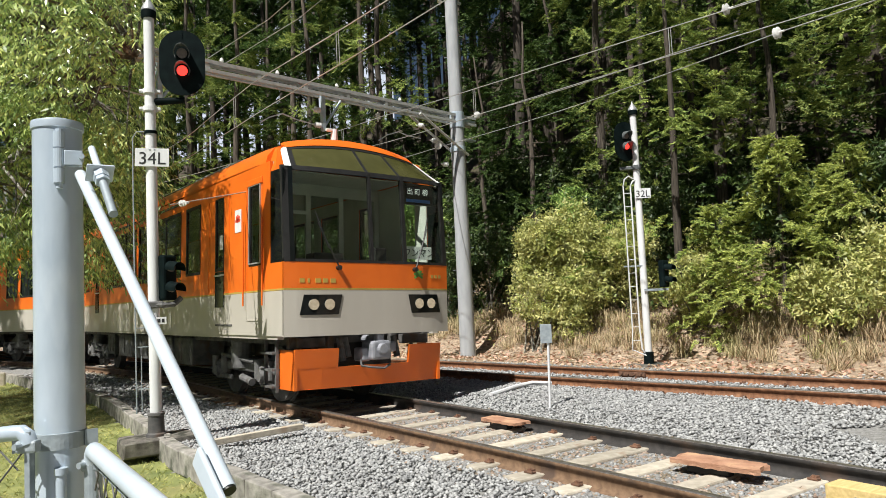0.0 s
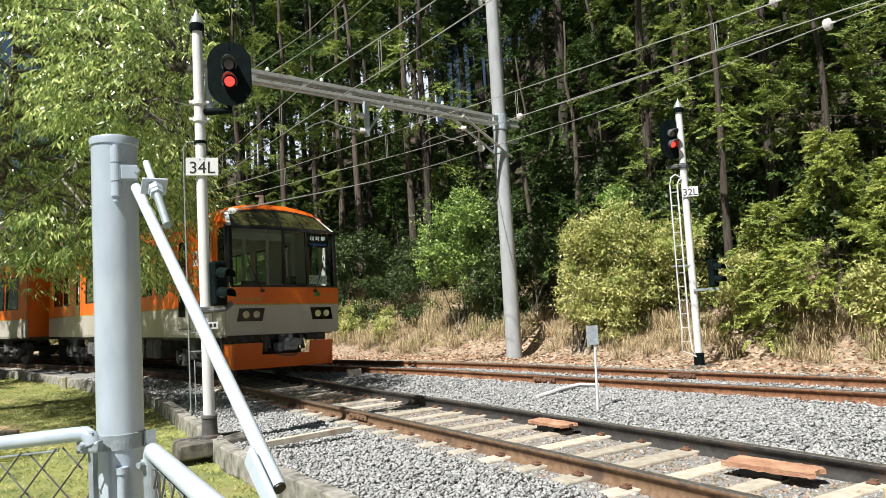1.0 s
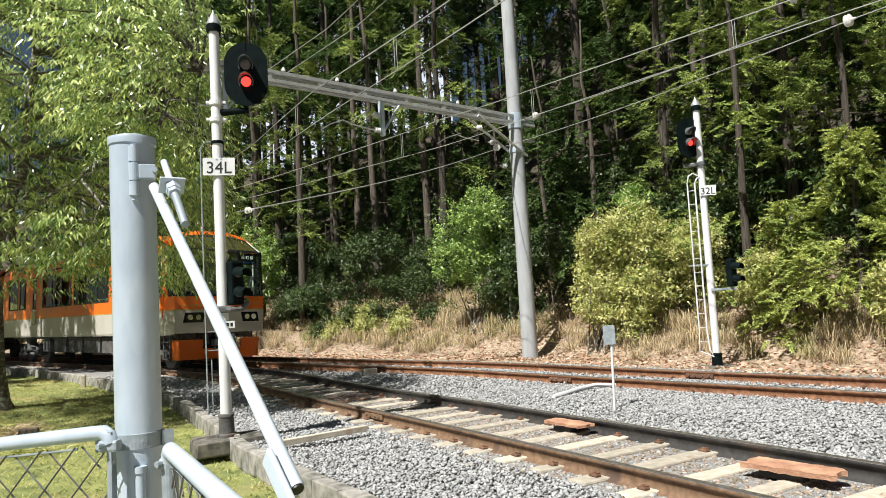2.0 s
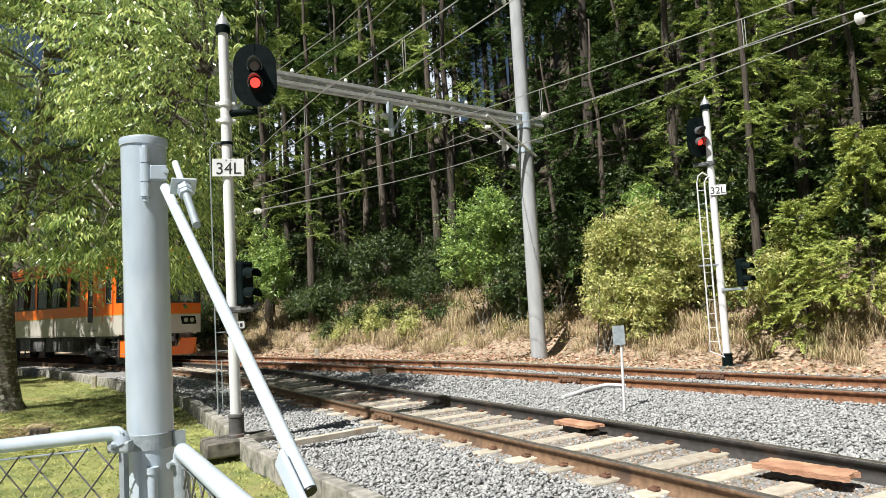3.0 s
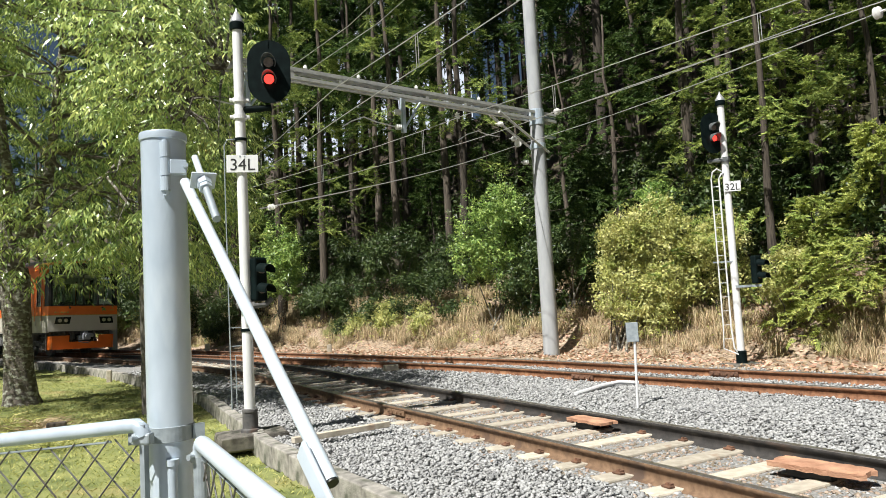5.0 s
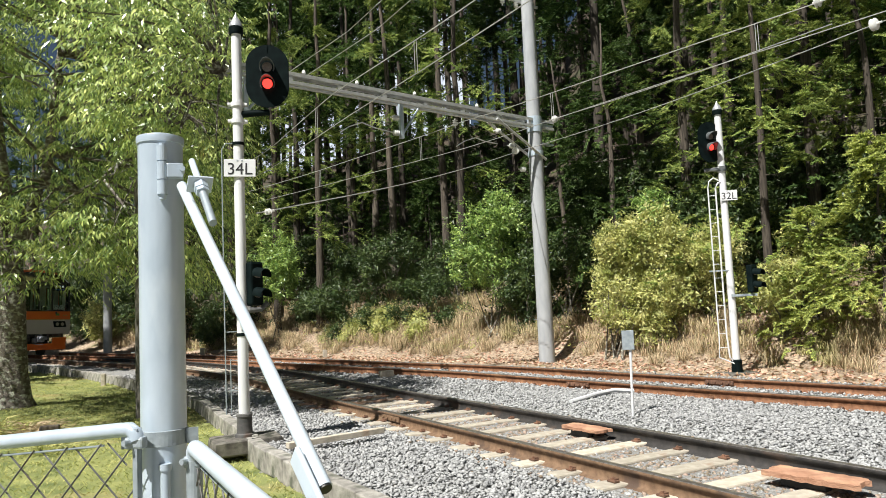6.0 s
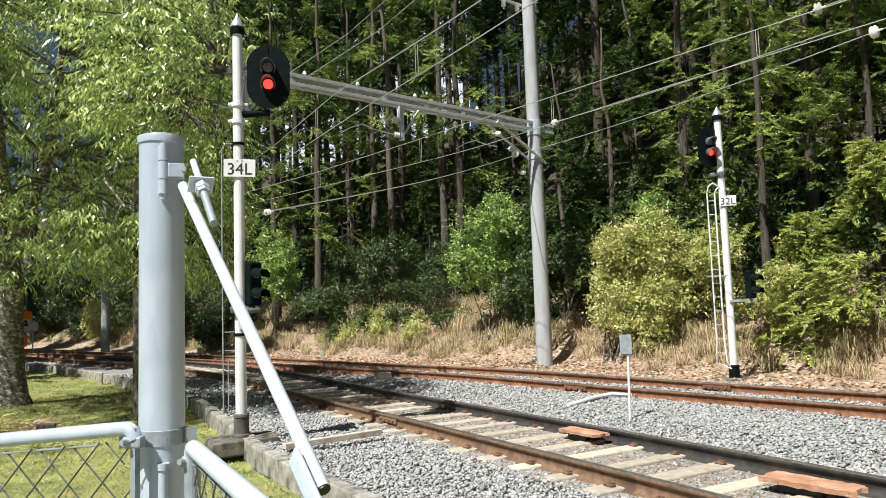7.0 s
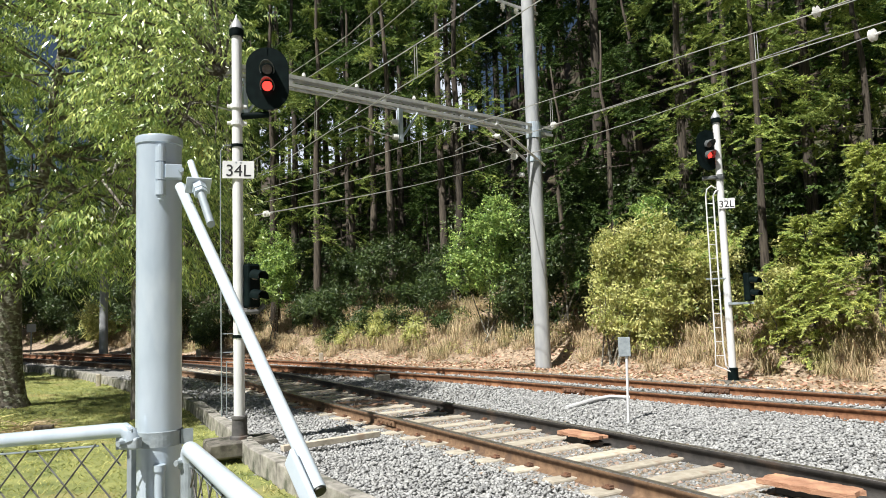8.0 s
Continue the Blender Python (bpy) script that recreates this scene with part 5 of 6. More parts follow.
    for x0, x1 in ((-1.36, -1.2), (-0.08, -0.03), (0.51, 0.56), (1.28, 1.36)):
        patch(bm, x0, x1, 3.44, 3.80, 0.002, 0.04, 2, 3)
    patch(bm, -1.36, 1.36, 3.76, 3.80, 0.004, 0.04, 16, 1)
    part("windscreen_frame", bm, RUBBER, car, "black windscreen frame")
    bm = B()
    patch(bm, -1.33, -1.27, 2.06, 3.42, 0.012, 0.03, 2, 4)
    part("pillar_trim", bm, BLACK_GLASS, car, "black pillar trim")
    for x0, x1 in ((-1.37, -1.28), (1.30, 1.37)):
        bm = B()
        patch(bm, x0, x1, 3.42, 3.80, 0.014, 0.03, 2, 3)
        part("brow_trim", bm, WHITE, car, "silver-white edge trim")
    for x0, x1 in ((-1.33, -0.06), (-0.01, 0.53), (0.59, 1.34)):
        bm = B()
        patch(bm, x0, x1, 2.09, 3.38, -0.012, 0.006, 6, 4)
        part("windscreen", bm, PANE, car, "windscreen pane").visible_shadow = False
    for x0, x1 in ((-1.2, -0.08), (-0.03, 0.51), (0.56, 1.28)):
        bm = B()
        patch(bm, x0, x1, 3.44, 3.77, -0.008, 0.006, 6, 3)
        part("upper_window", bm, PANE_OLIVE, car, "olive tinted upper window").visible_shadow = False
    # destination box and board behind the glass
    bm = B()
    box(bm, (0.93, 0.215, 3.19), (0.62, 0.05, 0.34), bevel=0.01)
    d = part("destination_sign", bm, RUBBER, car, "black sign with white characters and blue band")
    lettering("出 町 柳", 0.115, SIGN_GLOW, d, pose(0.93, 0.186, 3.225, 90, 0, 0), "characters")
    bm = B()
    box(bm, (0.94, 0.188, 3.085), (0.46, 0.004, 0.05))
    part("blue_band", bm, BLUE, d)
    bm = B()
    box(bm, (0.88, 0.115, 2.24), (0.50, 0.008, 0.20))
    d = part("service_board", bm, WHITE, car, "white board with dark characters")
    lettering("ワンマン", 0.15, INK, d, pose(0.88, 0.109, 2.235, 90, 0, 0), "characters")
    # lights
    for sx in (-1, 1):
        bm = B()
        x0, x1 = (-1.20, -0.62) if sx < 0 else (0.66, 1.24)
        patch(bm, x0, x1, 1.30, 1.585, 0.012, 0.05, 5, 1, slant=0.06 * (1 if sx < 0 else -1))
        h = part("headlight", bm, BLACK_GLASS, car, "black headlight panel with two lamps")
        for k, x in enumerate((x0 + 0.17, x0 + 0.41)):
            xx = x + 0.03 * (1 if sx < 0 else -1)
            y = front_y(xx, 1.45) - 0.012
            bm = B()
            rod(bm, (xx, y + 0.02, 1.445), (xx, y - 0.014, 1.445), 0.078, seg=22)
            part("lamp", bm, LAMP_GLASS, h, "round clear lamp", smooth=False)
    for x, dx in ((-0.62, -0.32), (0.72, 0.26)):
        bm = B()
        y = front_y(x, 2.0)
        rod(bm, (x, y - 0.05, 1.97), (x + dx, front_y(x + dx, 2.6) - 0.05, 2.62), 0.012, seg=6)
        rod(bm, (x + dx * 0.5, front_y(x, 2.3) - 0.045, 2.25), (x + dx * 1.1, front_y(x + dx, 2.8) - 0.045, 2.78), 0.009, seg=6)
        rod(bm, (x, y + 0.02, 1.97), (x, y - 0.07, 1.97), 0.035, seg=10)
        part("wiper", bm, RUBBER, car, "black wiper")
    bm = B()
    for i, w in enumerate((0.07, 0.03, 0.08, 0.07, 0.08)):
        bm = B()
        patch(bm, -1.20 + i * 0.115, -1.20 + i * 0.115 + w, 1.755, 1.815, 0.006, 0.01, 1, 1)
        part("letter_bar", bm, GOLD, car)
    bm = B()
    for k in range(7):
        a = radians(-120 + k * 40)
        box(bm, (0, 0, 0.045), (0.035, 0.004, 0.09), Matrix.Translation((0.80, front_y(0.8, 1.9) - 0.006, 1.885)) @ Matrix.Rotation(a, 4, 'Y'))
    part("emblem", bm, LEAF_MARK, car, "green leaf shape")
    bm = B()
    for i in range(3):
        bm = B()
        patch(bm, 1.06 + i * 0.08, 1.11 + i * 0.08, 1.84, 1.89, 0.006, 0.01, 1, 1)
        part("digit_bar", bm, GOLD, car)
    # orange skirt with a cut-out for the coupler
    bm = B()

    def apron(x0, x1, z0, z1):
        g = []
        for z in (z0, z1):
            g.append([(x, 0.02 + 0.10 * (abs(x) / HW) ** 3 + (0.80 - z) * 0.16, z) for x in np.linspace(x0, x1, 7)])
        vf = [[bm.verts.new(p) for p in row] for row in g]
        vb = [[bm.verts.new((p[0], p[1] + 0.05, p[2])) for p in row] for row in g]
        for i in range(6):
            bm.faces.new((vf[0][i], vf[0][i + 1], vf[1][i + 1], vf[1][i]))
            bm.faces.new((vb[0][i], vb[1][i], vb[1][i + 1], vb[0][i + 1]))
            bm.faces.new((vf[0][i], vb[0][i], vb[0][i + 1], vf[0][i + 1]))
            bm.faces.new((vf[1][i], vf[1][i + 1], vb[1][i + 1], vb[1][i]))
        for e in (0, 6):
            bm.faces.new((vf[0][e], vf[1][e], vb[1][e], vb[0][e]))

    apron(-1.26, 1.26, 0.25, 0.55)
    apron(-1.26, -0.60, 0.55, 0.82)
    apron(0.62, 1.26, 0.55, 0.82)
    box(bm, (-1.235, 0.40, 0.53), (0.05, 0.56, 0.56))
    box(bm, (1.235, 0.40, 0.53), (0.05, 0.56, 0.56))
    part("skirt", bm, ORANGE, car, "orange front skirt")
    bm = B()
    for sx in (-1, 1):
        box(bm, (sx * 0.9, 0.36, 0.90), (0.44, 0.14, 0.14), bevel=0.01)
        box(bm, (sx * 1.16, 0.42, 0.92), (0.10, 0.10, 0.2))
        box(bm, (sx * 0.55, 0.42, 0.86), (0.1, 0.1, 0.3))
    box(bm, (0, 0.75, 0.93), (2.3, 0.5, 0.12))
    part("buffer_beam", bm, UNDER, car)
    # flat black sheet that paints the darkness behind the coupler
    bm = B()
    box(bm, (0, 0.55, 0.72), (1.18, 0.06, 0.42))
    part("coupler_shade_sheet", bm, RUBBER, car)
    bm = B()
    box(bm, (0.08, 0.12, 0.76), (0.34, 0.34, 0.28), bevel=0.04)
    rod(bm, (0.08, 0.0, 0.78), (0.08, -0.10, 0.78), 0.11, 0.07, 14)
    box(bm, (0.32, 0.18, 0.80), (0.2, 0.2, 0.16), bevel=0.03)
    box(bm, (-0.12, 0.2, 0.70), (0.16, 0.25, 0.2), bevel=0.03)
    rod(bm, (0.08, 0.1, 0.92), (0.08, 0.6, 0.92), 0.06, seg=10)
    box(bm, (0.1, 0.10, 0.94), (0.12, 0.16, 0.12), bevel=0.02)
    part("coupler", bm, COUPLER, car, "blue-grey coupler head")
    bm = B()
    for x, dz in ((-0.45, 0.0), (-0.36, 0.05), (0.5, 0.02)):
        bm = B()
        rod(bm, (x, 0.3, 0.95), (x + 0.02, 0.22, 0.62 + dz), 0.05, seg=10)
        part("air_cock", bm, UNDER_LIGHT, car)
    bm = B()
    pipe(bm, [(-0.2, 0.1, 0.62), (-0.25, 0.0, 0.55), (-0.1, -0.06, 0.52), (0.1, -0.08, 0.5), (0.24, 0.0, 0.54)], 0.018, 6)
    part("air_hose", bm, UNDER_LIGHT, car, "grey brake hose")
    for sx in (-1, 1):
        bm = B()
        for e in (0.60, 0.98):
            box(bm, (sx * 1.30, e, 0.60), (0.04, 0.05, 0.8))
        for z in (0.28, 0.52, 0.76):
            box(bm, (sx * 1.30, 0.79, z), (0.16, 0.40, 0.03))
        part("cab_step", bm, UNDER_LIGHT, car, "grey cab steps")
    # underfloor
    bogie(car, 2.55)
    bogie(car, 13.1)
    for y, ln, sx in ((5.0, 1.1, -1), (6.4, 1.3, -1), (7.9, 1.2, -1), (9.4, 1.2, -1), (10.8, 0.7, -1), (5.3, 1.6, 1), (7.8, 2.0, 1), (10.2, 1.2, 1)):
        bm = B()
        box(bm, (sx * 0.95, y, 0.66), (0.62, ln, 0.52), bevel=0.02)
        for i in range(2):
            box(bm, (sx * 1.265, y - ln * 0.22 + i * ln * 0.44, 0.66), (0.012, ln * 0.36, 0.36))
        part("equipment_box", bm, UNDER_LIGHT if (y * 10) % 3 < 1.5 else UNDER, car, "grey underfloor equipment box")
    bm = B()
    rod(bm, (-0.5, 4.2, 0.62), (-0.5, 12, 0.62), 0.10, seg=12)
    box(bm, (0, CAR / 2, 0.93), (2.4, CAR - 1.6, 0.10))
    part("underframe", bm, UNDER, car)
    return car


car_front = build_car()
car_rear = copy_thing(car_front, Matrix())


# ---- trees and plants ----
def unit(v):
    return v / (np.linalg.norm(v, axis=-1, keepdims=True) + 1e-9)


def cedar_mesh(seed, z0, z1, rmax, branches, sprays, per, ln, wd, reach, full=False):
    """Foliage of a cedar about the origin: drooping branches that end in clumps of fine upturned sprays."""
    r = np.random.default_rng(seed)
    P, D, N = [], [], []
    for i in range(branches):
        t = r.uniform(0, 1) ** 0.9
        z = z0 + (z1 - z0) * t
        R = rmax * ((1 - t) ** 0.75 * 0.9 + 0.12) * r.uniform(0.5, 1.25)
        if not full and t < 0.12:
            R *= 0.75
        a = i * 2.39996 + r.normal(0, 0.35)
        o = np.array([math.cos(a), math.sin(a), 0])
        f = np.sort(r.uniform(0.42, 1.0, sprays) ** 0.8)
        q = o[None] * (f * R)[:, None]
        q[:, 2] = z + R * (0.24 * f - 0.55 * f ** 2.2)
        q += r.normal(0, 0.035 * R + 0.04, q.shape)
        spread = np.array([-o[1], o[0], 0])[None] * r.normal(0, 0.16, sprays)[:, None] * (f * R)[:, None]
        q += spread
        d = unit(o[None] * 0.9 + np.array([0, 0, -0.12]) + r.normal(0, 0.38, q.shape) + spread * 0.5)
        for p, e in zip(q, d):
            flat = np.cross(e, r.normal(0, 1, 3) * 0.35 + np.array([0, 0, 1]))
            flat /= np.linalg.norm(flat) + 1e-9
            u = r.uniform(0, 1, per)
            root = p + e[None] * (u * reach)[:, None] + np.array([0, 0, -0.22])[None] * (u * u * reach)[:, None]
            root += flat[None] * (r.uniform(-1, 1, per) * reach * 0.34 * (1 - u * 0.8))[:, None]
            b = e[None] * 0.9 + flat[None] * (np.where(r.random(per) < .5, -1, 1) * (0.9 - 0.7 * u))[:, None] + r.normal(0, 0.28, (per, 3)) + np.array([0, 0, 0.16])
            P.append(root), D.append(b), N.append(np.repeat((o * 0.6 + np.array([0, 0, 1.0]))[None], per, 0))
    P, D, N = np.concatenate(P), np.concatenate(D), np.concatenate(N)
    return needles(P, D, ln, wd, 0.10, seed, N, 0.5)


def plain_mesh(name, V, F, mat):
    ob = mesh_np(name, V, F, mat)
    me = ob.data
    bpy.data.objects.remove(ob)
    return me


def trunk_mesh(height, r0, seed, lean=0.02):
    r = random.Random(seed)
    bm = B()
    n = 9
    pts = [(lean * height * (i / n) ** 1.5 * r.uniform(.6, 1.2), 0.02 * r.uniform(-1, 1) * i, -0.4 + (height + 0.4) * i / n) for i in range(n + 1)]
    pipe(bm, pts, r0, 9, [r0 * (1.35 if i == 0 else 1.0) * (1 - 0.82 * i / n) for i in range(n + 1)])
    for k in range(10):                                        # dead branch stubs
        z = r.uniform(0.12, 0.6) * height
        a = r.uniform(0, 6.28)
        L = r.uniform(0.3, 1.0)
        rod(bm, (0, 0, z), (math.cos(a) * L, math.sin(a) * L, z - 0.1 * L), 0.014, 0.005, 5)
    me = bpy.data.meshes.new("trunk")
    bm.to_mesh(me), bm.free()
    me.materials.append(BARK)
    me.polygons.foreach_set("use_smooth", [True] * len(me.polygons))
    return me


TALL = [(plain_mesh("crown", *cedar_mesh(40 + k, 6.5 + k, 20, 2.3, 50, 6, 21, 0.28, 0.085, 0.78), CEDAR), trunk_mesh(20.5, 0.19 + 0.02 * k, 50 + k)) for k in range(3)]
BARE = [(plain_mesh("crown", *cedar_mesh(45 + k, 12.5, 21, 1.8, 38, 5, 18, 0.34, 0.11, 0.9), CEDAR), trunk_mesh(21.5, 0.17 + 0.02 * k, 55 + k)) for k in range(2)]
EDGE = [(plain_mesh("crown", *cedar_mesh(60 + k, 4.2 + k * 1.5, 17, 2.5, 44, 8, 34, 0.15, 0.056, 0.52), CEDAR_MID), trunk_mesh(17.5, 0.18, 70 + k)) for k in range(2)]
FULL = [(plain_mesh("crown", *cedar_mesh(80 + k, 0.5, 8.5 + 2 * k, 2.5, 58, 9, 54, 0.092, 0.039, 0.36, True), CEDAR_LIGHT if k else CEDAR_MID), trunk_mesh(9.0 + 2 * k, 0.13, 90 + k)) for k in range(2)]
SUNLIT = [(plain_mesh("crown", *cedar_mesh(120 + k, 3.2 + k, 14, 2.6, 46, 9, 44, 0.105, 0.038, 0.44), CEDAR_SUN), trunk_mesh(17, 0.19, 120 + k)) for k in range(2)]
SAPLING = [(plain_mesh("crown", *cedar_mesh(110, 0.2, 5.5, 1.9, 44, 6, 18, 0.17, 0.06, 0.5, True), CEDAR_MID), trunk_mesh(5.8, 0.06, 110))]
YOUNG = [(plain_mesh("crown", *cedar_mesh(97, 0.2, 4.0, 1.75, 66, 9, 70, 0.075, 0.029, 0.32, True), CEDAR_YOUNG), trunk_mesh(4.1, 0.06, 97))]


def cedar(kind, x, y, rz, label, scale=1.0):
    crown, trunk = kind
    t = thing("cedar_tree", x, y, gz(x, y), rz, label, "tree", "cedar trees")
    t.scale = (scale, scale, scale)
    a, b = new("trunk", trunk), new("crown", crown)
    a.parent = b.parent = t
    return t


def plant_forest():
    r = np.random.default_rng(21)
    tang = spline([tuple(p) for p in TOE[::6]], 0.5)
    d, n = normals(tang)
    placed = []

    def place(kind, label, dmin, dmax, gap, count, az0, az1, sc=(0.85, 1.2)):
        made = tries = 0
        while made < count and tries < count * 60:
            tries += 1
            i = r.integers(0, len(tang))
            q = r.uniform(dmin, dmax)
            x, y = tang[i] + n[i] * q
            a = math.degrees(math.atan2(x, y))
            if not az0 < a < az1 or y < 3 or math.hypot(x, y) > 75:
                continue
            if any((x - u) ** 2 + (y - v) ** 2 < gap * gap for u, v in placed):
                continue
            placed.append((x, y))
            cedar(kind[made % len(kind)], x, y, r.uniform(0, 360), label, r.uniform(*sc))
            made += 1

    # full-skirted young trees of the wood's edge
    for i, (x, y, s, k) in enumerate(((6.3, 18.9, 1.0, 1), (8.6, 18.0, .95, 1), (3.2, 23.2, 1.0, 0), (10.6, 15.8, 1.05, 1), (1.7, 25.0, .9, 0), (6.6, 22.4, 1.15, 1),
                                      (9.6, 21.2, 1.2, 0), (12.4, 18.2, 1.1, 1), (12.8, 12.4, 1.0, 0), (4.4, 25.8, 1.2, 0), (14.6, 15.0, 1.2, 0), (-18.5, 37.2, 1.0, 0), (-13.6, 35.4, .8, 0), (-30, 46, 1.1, 0))):
        placed.append((x, y))
        cedar(FULL[k], x, y, i * 67, "young cedar with feathery green branches down to the ground" if k else "dark green young cedar with drooping branches", s)
    # cedars whose boughs look sunlit by their brighter leaf colour
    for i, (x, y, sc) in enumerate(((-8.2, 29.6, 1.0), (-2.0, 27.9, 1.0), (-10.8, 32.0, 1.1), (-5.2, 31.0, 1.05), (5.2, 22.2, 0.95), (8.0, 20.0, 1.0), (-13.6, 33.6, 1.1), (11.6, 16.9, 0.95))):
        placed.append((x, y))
        cedar(SUNLIT[i % 2], x, y, i * 77, "cedar with hanging boughs coloured a sunlit pale green", sc)
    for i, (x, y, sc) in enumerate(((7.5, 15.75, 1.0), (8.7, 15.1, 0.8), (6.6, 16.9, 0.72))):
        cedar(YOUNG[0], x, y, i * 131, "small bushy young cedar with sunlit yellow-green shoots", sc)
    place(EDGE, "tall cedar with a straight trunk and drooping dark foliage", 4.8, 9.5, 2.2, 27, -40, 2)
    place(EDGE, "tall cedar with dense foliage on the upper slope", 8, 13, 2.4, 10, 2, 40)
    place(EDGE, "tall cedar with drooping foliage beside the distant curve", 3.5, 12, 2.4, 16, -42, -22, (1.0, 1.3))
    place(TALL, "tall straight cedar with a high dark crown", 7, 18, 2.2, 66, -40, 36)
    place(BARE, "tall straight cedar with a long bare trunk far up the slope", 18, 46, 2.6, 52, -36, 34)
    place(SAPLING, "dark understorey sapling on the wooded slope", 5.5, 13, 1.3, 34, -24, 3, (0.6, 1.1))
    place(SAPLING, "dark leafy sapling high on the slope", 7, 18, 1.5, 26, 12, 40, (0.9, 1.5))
    # the unseen wood added to close the place round the lawn and behind the camera
    for i, (x, y) in enumerate(((-31, 27), (-35, 31), (-34, 22), (-39, 26), (-29, 18), (-36, 14), (-42, 34), (-46, 28), (-33, 6), (-30, -4), (-22, -12), (-12, -18), (-2, -20), (8, -20), (18, -14), (24, -4),
                                (-27, -10), (-17, -16), (-7, -21), (3, -19), (13, -18), (22, -9), (-38, 19), (-44, 20), (-50, 38), (-40, 38), (-52, 45), (-33, 32.5), (-37, 35), (-29, 29), (-36.5, 27.5), (-27, 25),
                                # this row stands out of view to cast shade on the far track
                                (-18.2, 19.6), (-21.0, 21.0), (-20.0, 17.0), (-23.6, 24.4), (-25.2, 21.4), (-24.0, 28.0), (-19.2, 22.6), (-22.6, 18.4))):
        cedar(TALL[i % 3], x, y, i * 47, "tall cedar added out of view round the lawn", 1.0)


plant_forest()


# shrubs
def bush(name, x, y, zc, rx, ry, rz, mat, n, per, ln, wd, seed, label, stems=True):
    r = np.random.default_rng(seed)
    g = gz(x, y)
    t = thing(name, x, y, g, r.uniform(0, 360), label, "shrub", "shrubs")
    u = unit(r.normal(size=(n, 3)))
    lump = 1 + 0.22 * np.sin(u[:, 0] * 5 + seed) * np.cos(u[:, 1] * 4.3) + 0.16 * np.sin(u[:, 2] * 7 + seed * 2)
    rad = lump * r.uniform(0.5, 1.08, n) ** 0.6
    lobes = unit(r.normal(size=(8, 3))) * r.uniform(0.38, 0.82, (8, 1)) * np.array([1, 1, 0.9])
    size = r.uniform(0.27, 0.50, 8)
    pick = r.integers(0, 8, n)
    c = (lobes[pick] + u * (rad * size[pick])[:, None]) * np.array([rx, ry, rz]) * 1.12 + np.array([0, 0, zc - g])
    c += r.normal(0, 0.05, c.shape)
    c[:, 2] = np.maximum(c[:, 2], 0.1)
    per = int(per * 1.7)
    root = np.repeat(c, per, 0) + r.normal(0, 0.085, (n * per, 3))
    D = np.repeat(u, per, 0) * 0.45 + r.normal(0, 0.7, (n * per, 3)) + np.array([0, 0, 0.1])
    mesh_np("foliage", *needles(root, D, ln * 0.86, wd * 0.98, 0.15, seed, np.repeat(u, per, 0) * 0.8 + np.array([0, 0, 0.75]), 0.6), mat, t)
    if stems:
        for k in range(7):
            bm = B()
            e = c[r.integers(0, n)]
            b = (r.normal(0, .15), r.normal(0, .15), -0.1)
            m = (e[0] * .4 + r.normal(0, .1), e[1] * .4 + r.normal(0, .1), max(e[2] * .55, .1))
            pipe(bm, [b, m, tuple(e)], 0.02, 5, [0.028, 0.018, 0.006])
            part("stem", bm, BARK_GREY, t)
    return t


bush("bush", 3.9, 20.1, 2.55, 1.95, 1.2, 1.40, BUSH_YELLOW, 640, 14, 0.105, 0.052, 1, "broad bush with sunlit yellow-green leaves on the bank")
bush("bush", 4.9, 19.5, 2.35, 1.15, 1.0, 1.35, BUSH_YELLOW, 420, 14, 0.10, 0.05, 21, "dense yellow-green bush beside the ladder")
bush("bush", 3.9, 19.4, 1.5, 1.3, 0.9, 0.95, BUSH_YELLOW, 340, 14, 0.10, 0.05, 22, "low leafy skirt bush at the foot of the bank")
bush("bush", 2.8, 20.5, 2.65, 0.95, 0.9, 0.95, BUSH_YELLOW, 340, 14, 0.105, 0.052, 23, "upright yellow-green bush on the bank")
bush("bush", 2.6, 19.9, 1.7, 0.9, 0.8, 0.9, BUSH_YELLOW, 220, 12, 0.10, 0.05, 2, "low yellow-green bush at the foot of the bank")
bush("bush", -0.85, 24.2, 3.8, 1.65, 1.2, 1.85, BUSH_GREEN, 520, 14, 0.125, 0.06, 3, "rounded bush with glossy bright green leaves")
bush("bush", 0.2, 23.7, 2.0, 0.9, 0.8, 1.3, BUSH_DARK, 260, 13, 0.12, 0.055, 4, "dark green bush beside the concrete pole")
bush("bush", 6.1, 17.3, 1.9, 1.1, 0.9, 1.1, BUSH_YELLOW, 320, 13, 0.10, 0.05, 6, "yellow-green bush behind the far signal")
bush("bush", 8.1, 14.4, 1.5, 1.3, 1.0, 1.0, BUSH_YELLOW, 360, 13, 0.11, 0.05, 24, "low olive bush under the feathery one")
bush("bush", 9.0, 13.6, 2.0, 1.3, 1.0, 1.3, BUSH_YELLOW, 360, 13, 0.11, 0.05, 7, "olive green bush on the bank")
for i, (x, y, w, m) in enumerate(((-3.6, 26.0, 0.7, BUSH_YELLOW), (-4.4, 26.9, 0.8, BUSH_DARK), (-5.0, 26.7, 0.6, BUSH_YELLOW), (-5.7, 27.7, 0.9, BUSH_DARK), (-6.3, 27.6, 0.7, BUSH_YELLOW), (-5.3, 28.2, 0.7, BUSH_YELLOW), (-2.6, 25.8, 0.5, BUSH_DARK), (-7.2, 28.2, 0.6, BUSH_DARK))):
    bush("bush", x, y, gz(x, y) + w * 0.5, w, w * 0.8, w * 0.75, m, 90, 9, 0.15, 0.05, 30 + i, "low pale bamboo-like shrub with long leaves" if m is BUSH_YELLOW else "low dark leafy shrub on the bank")
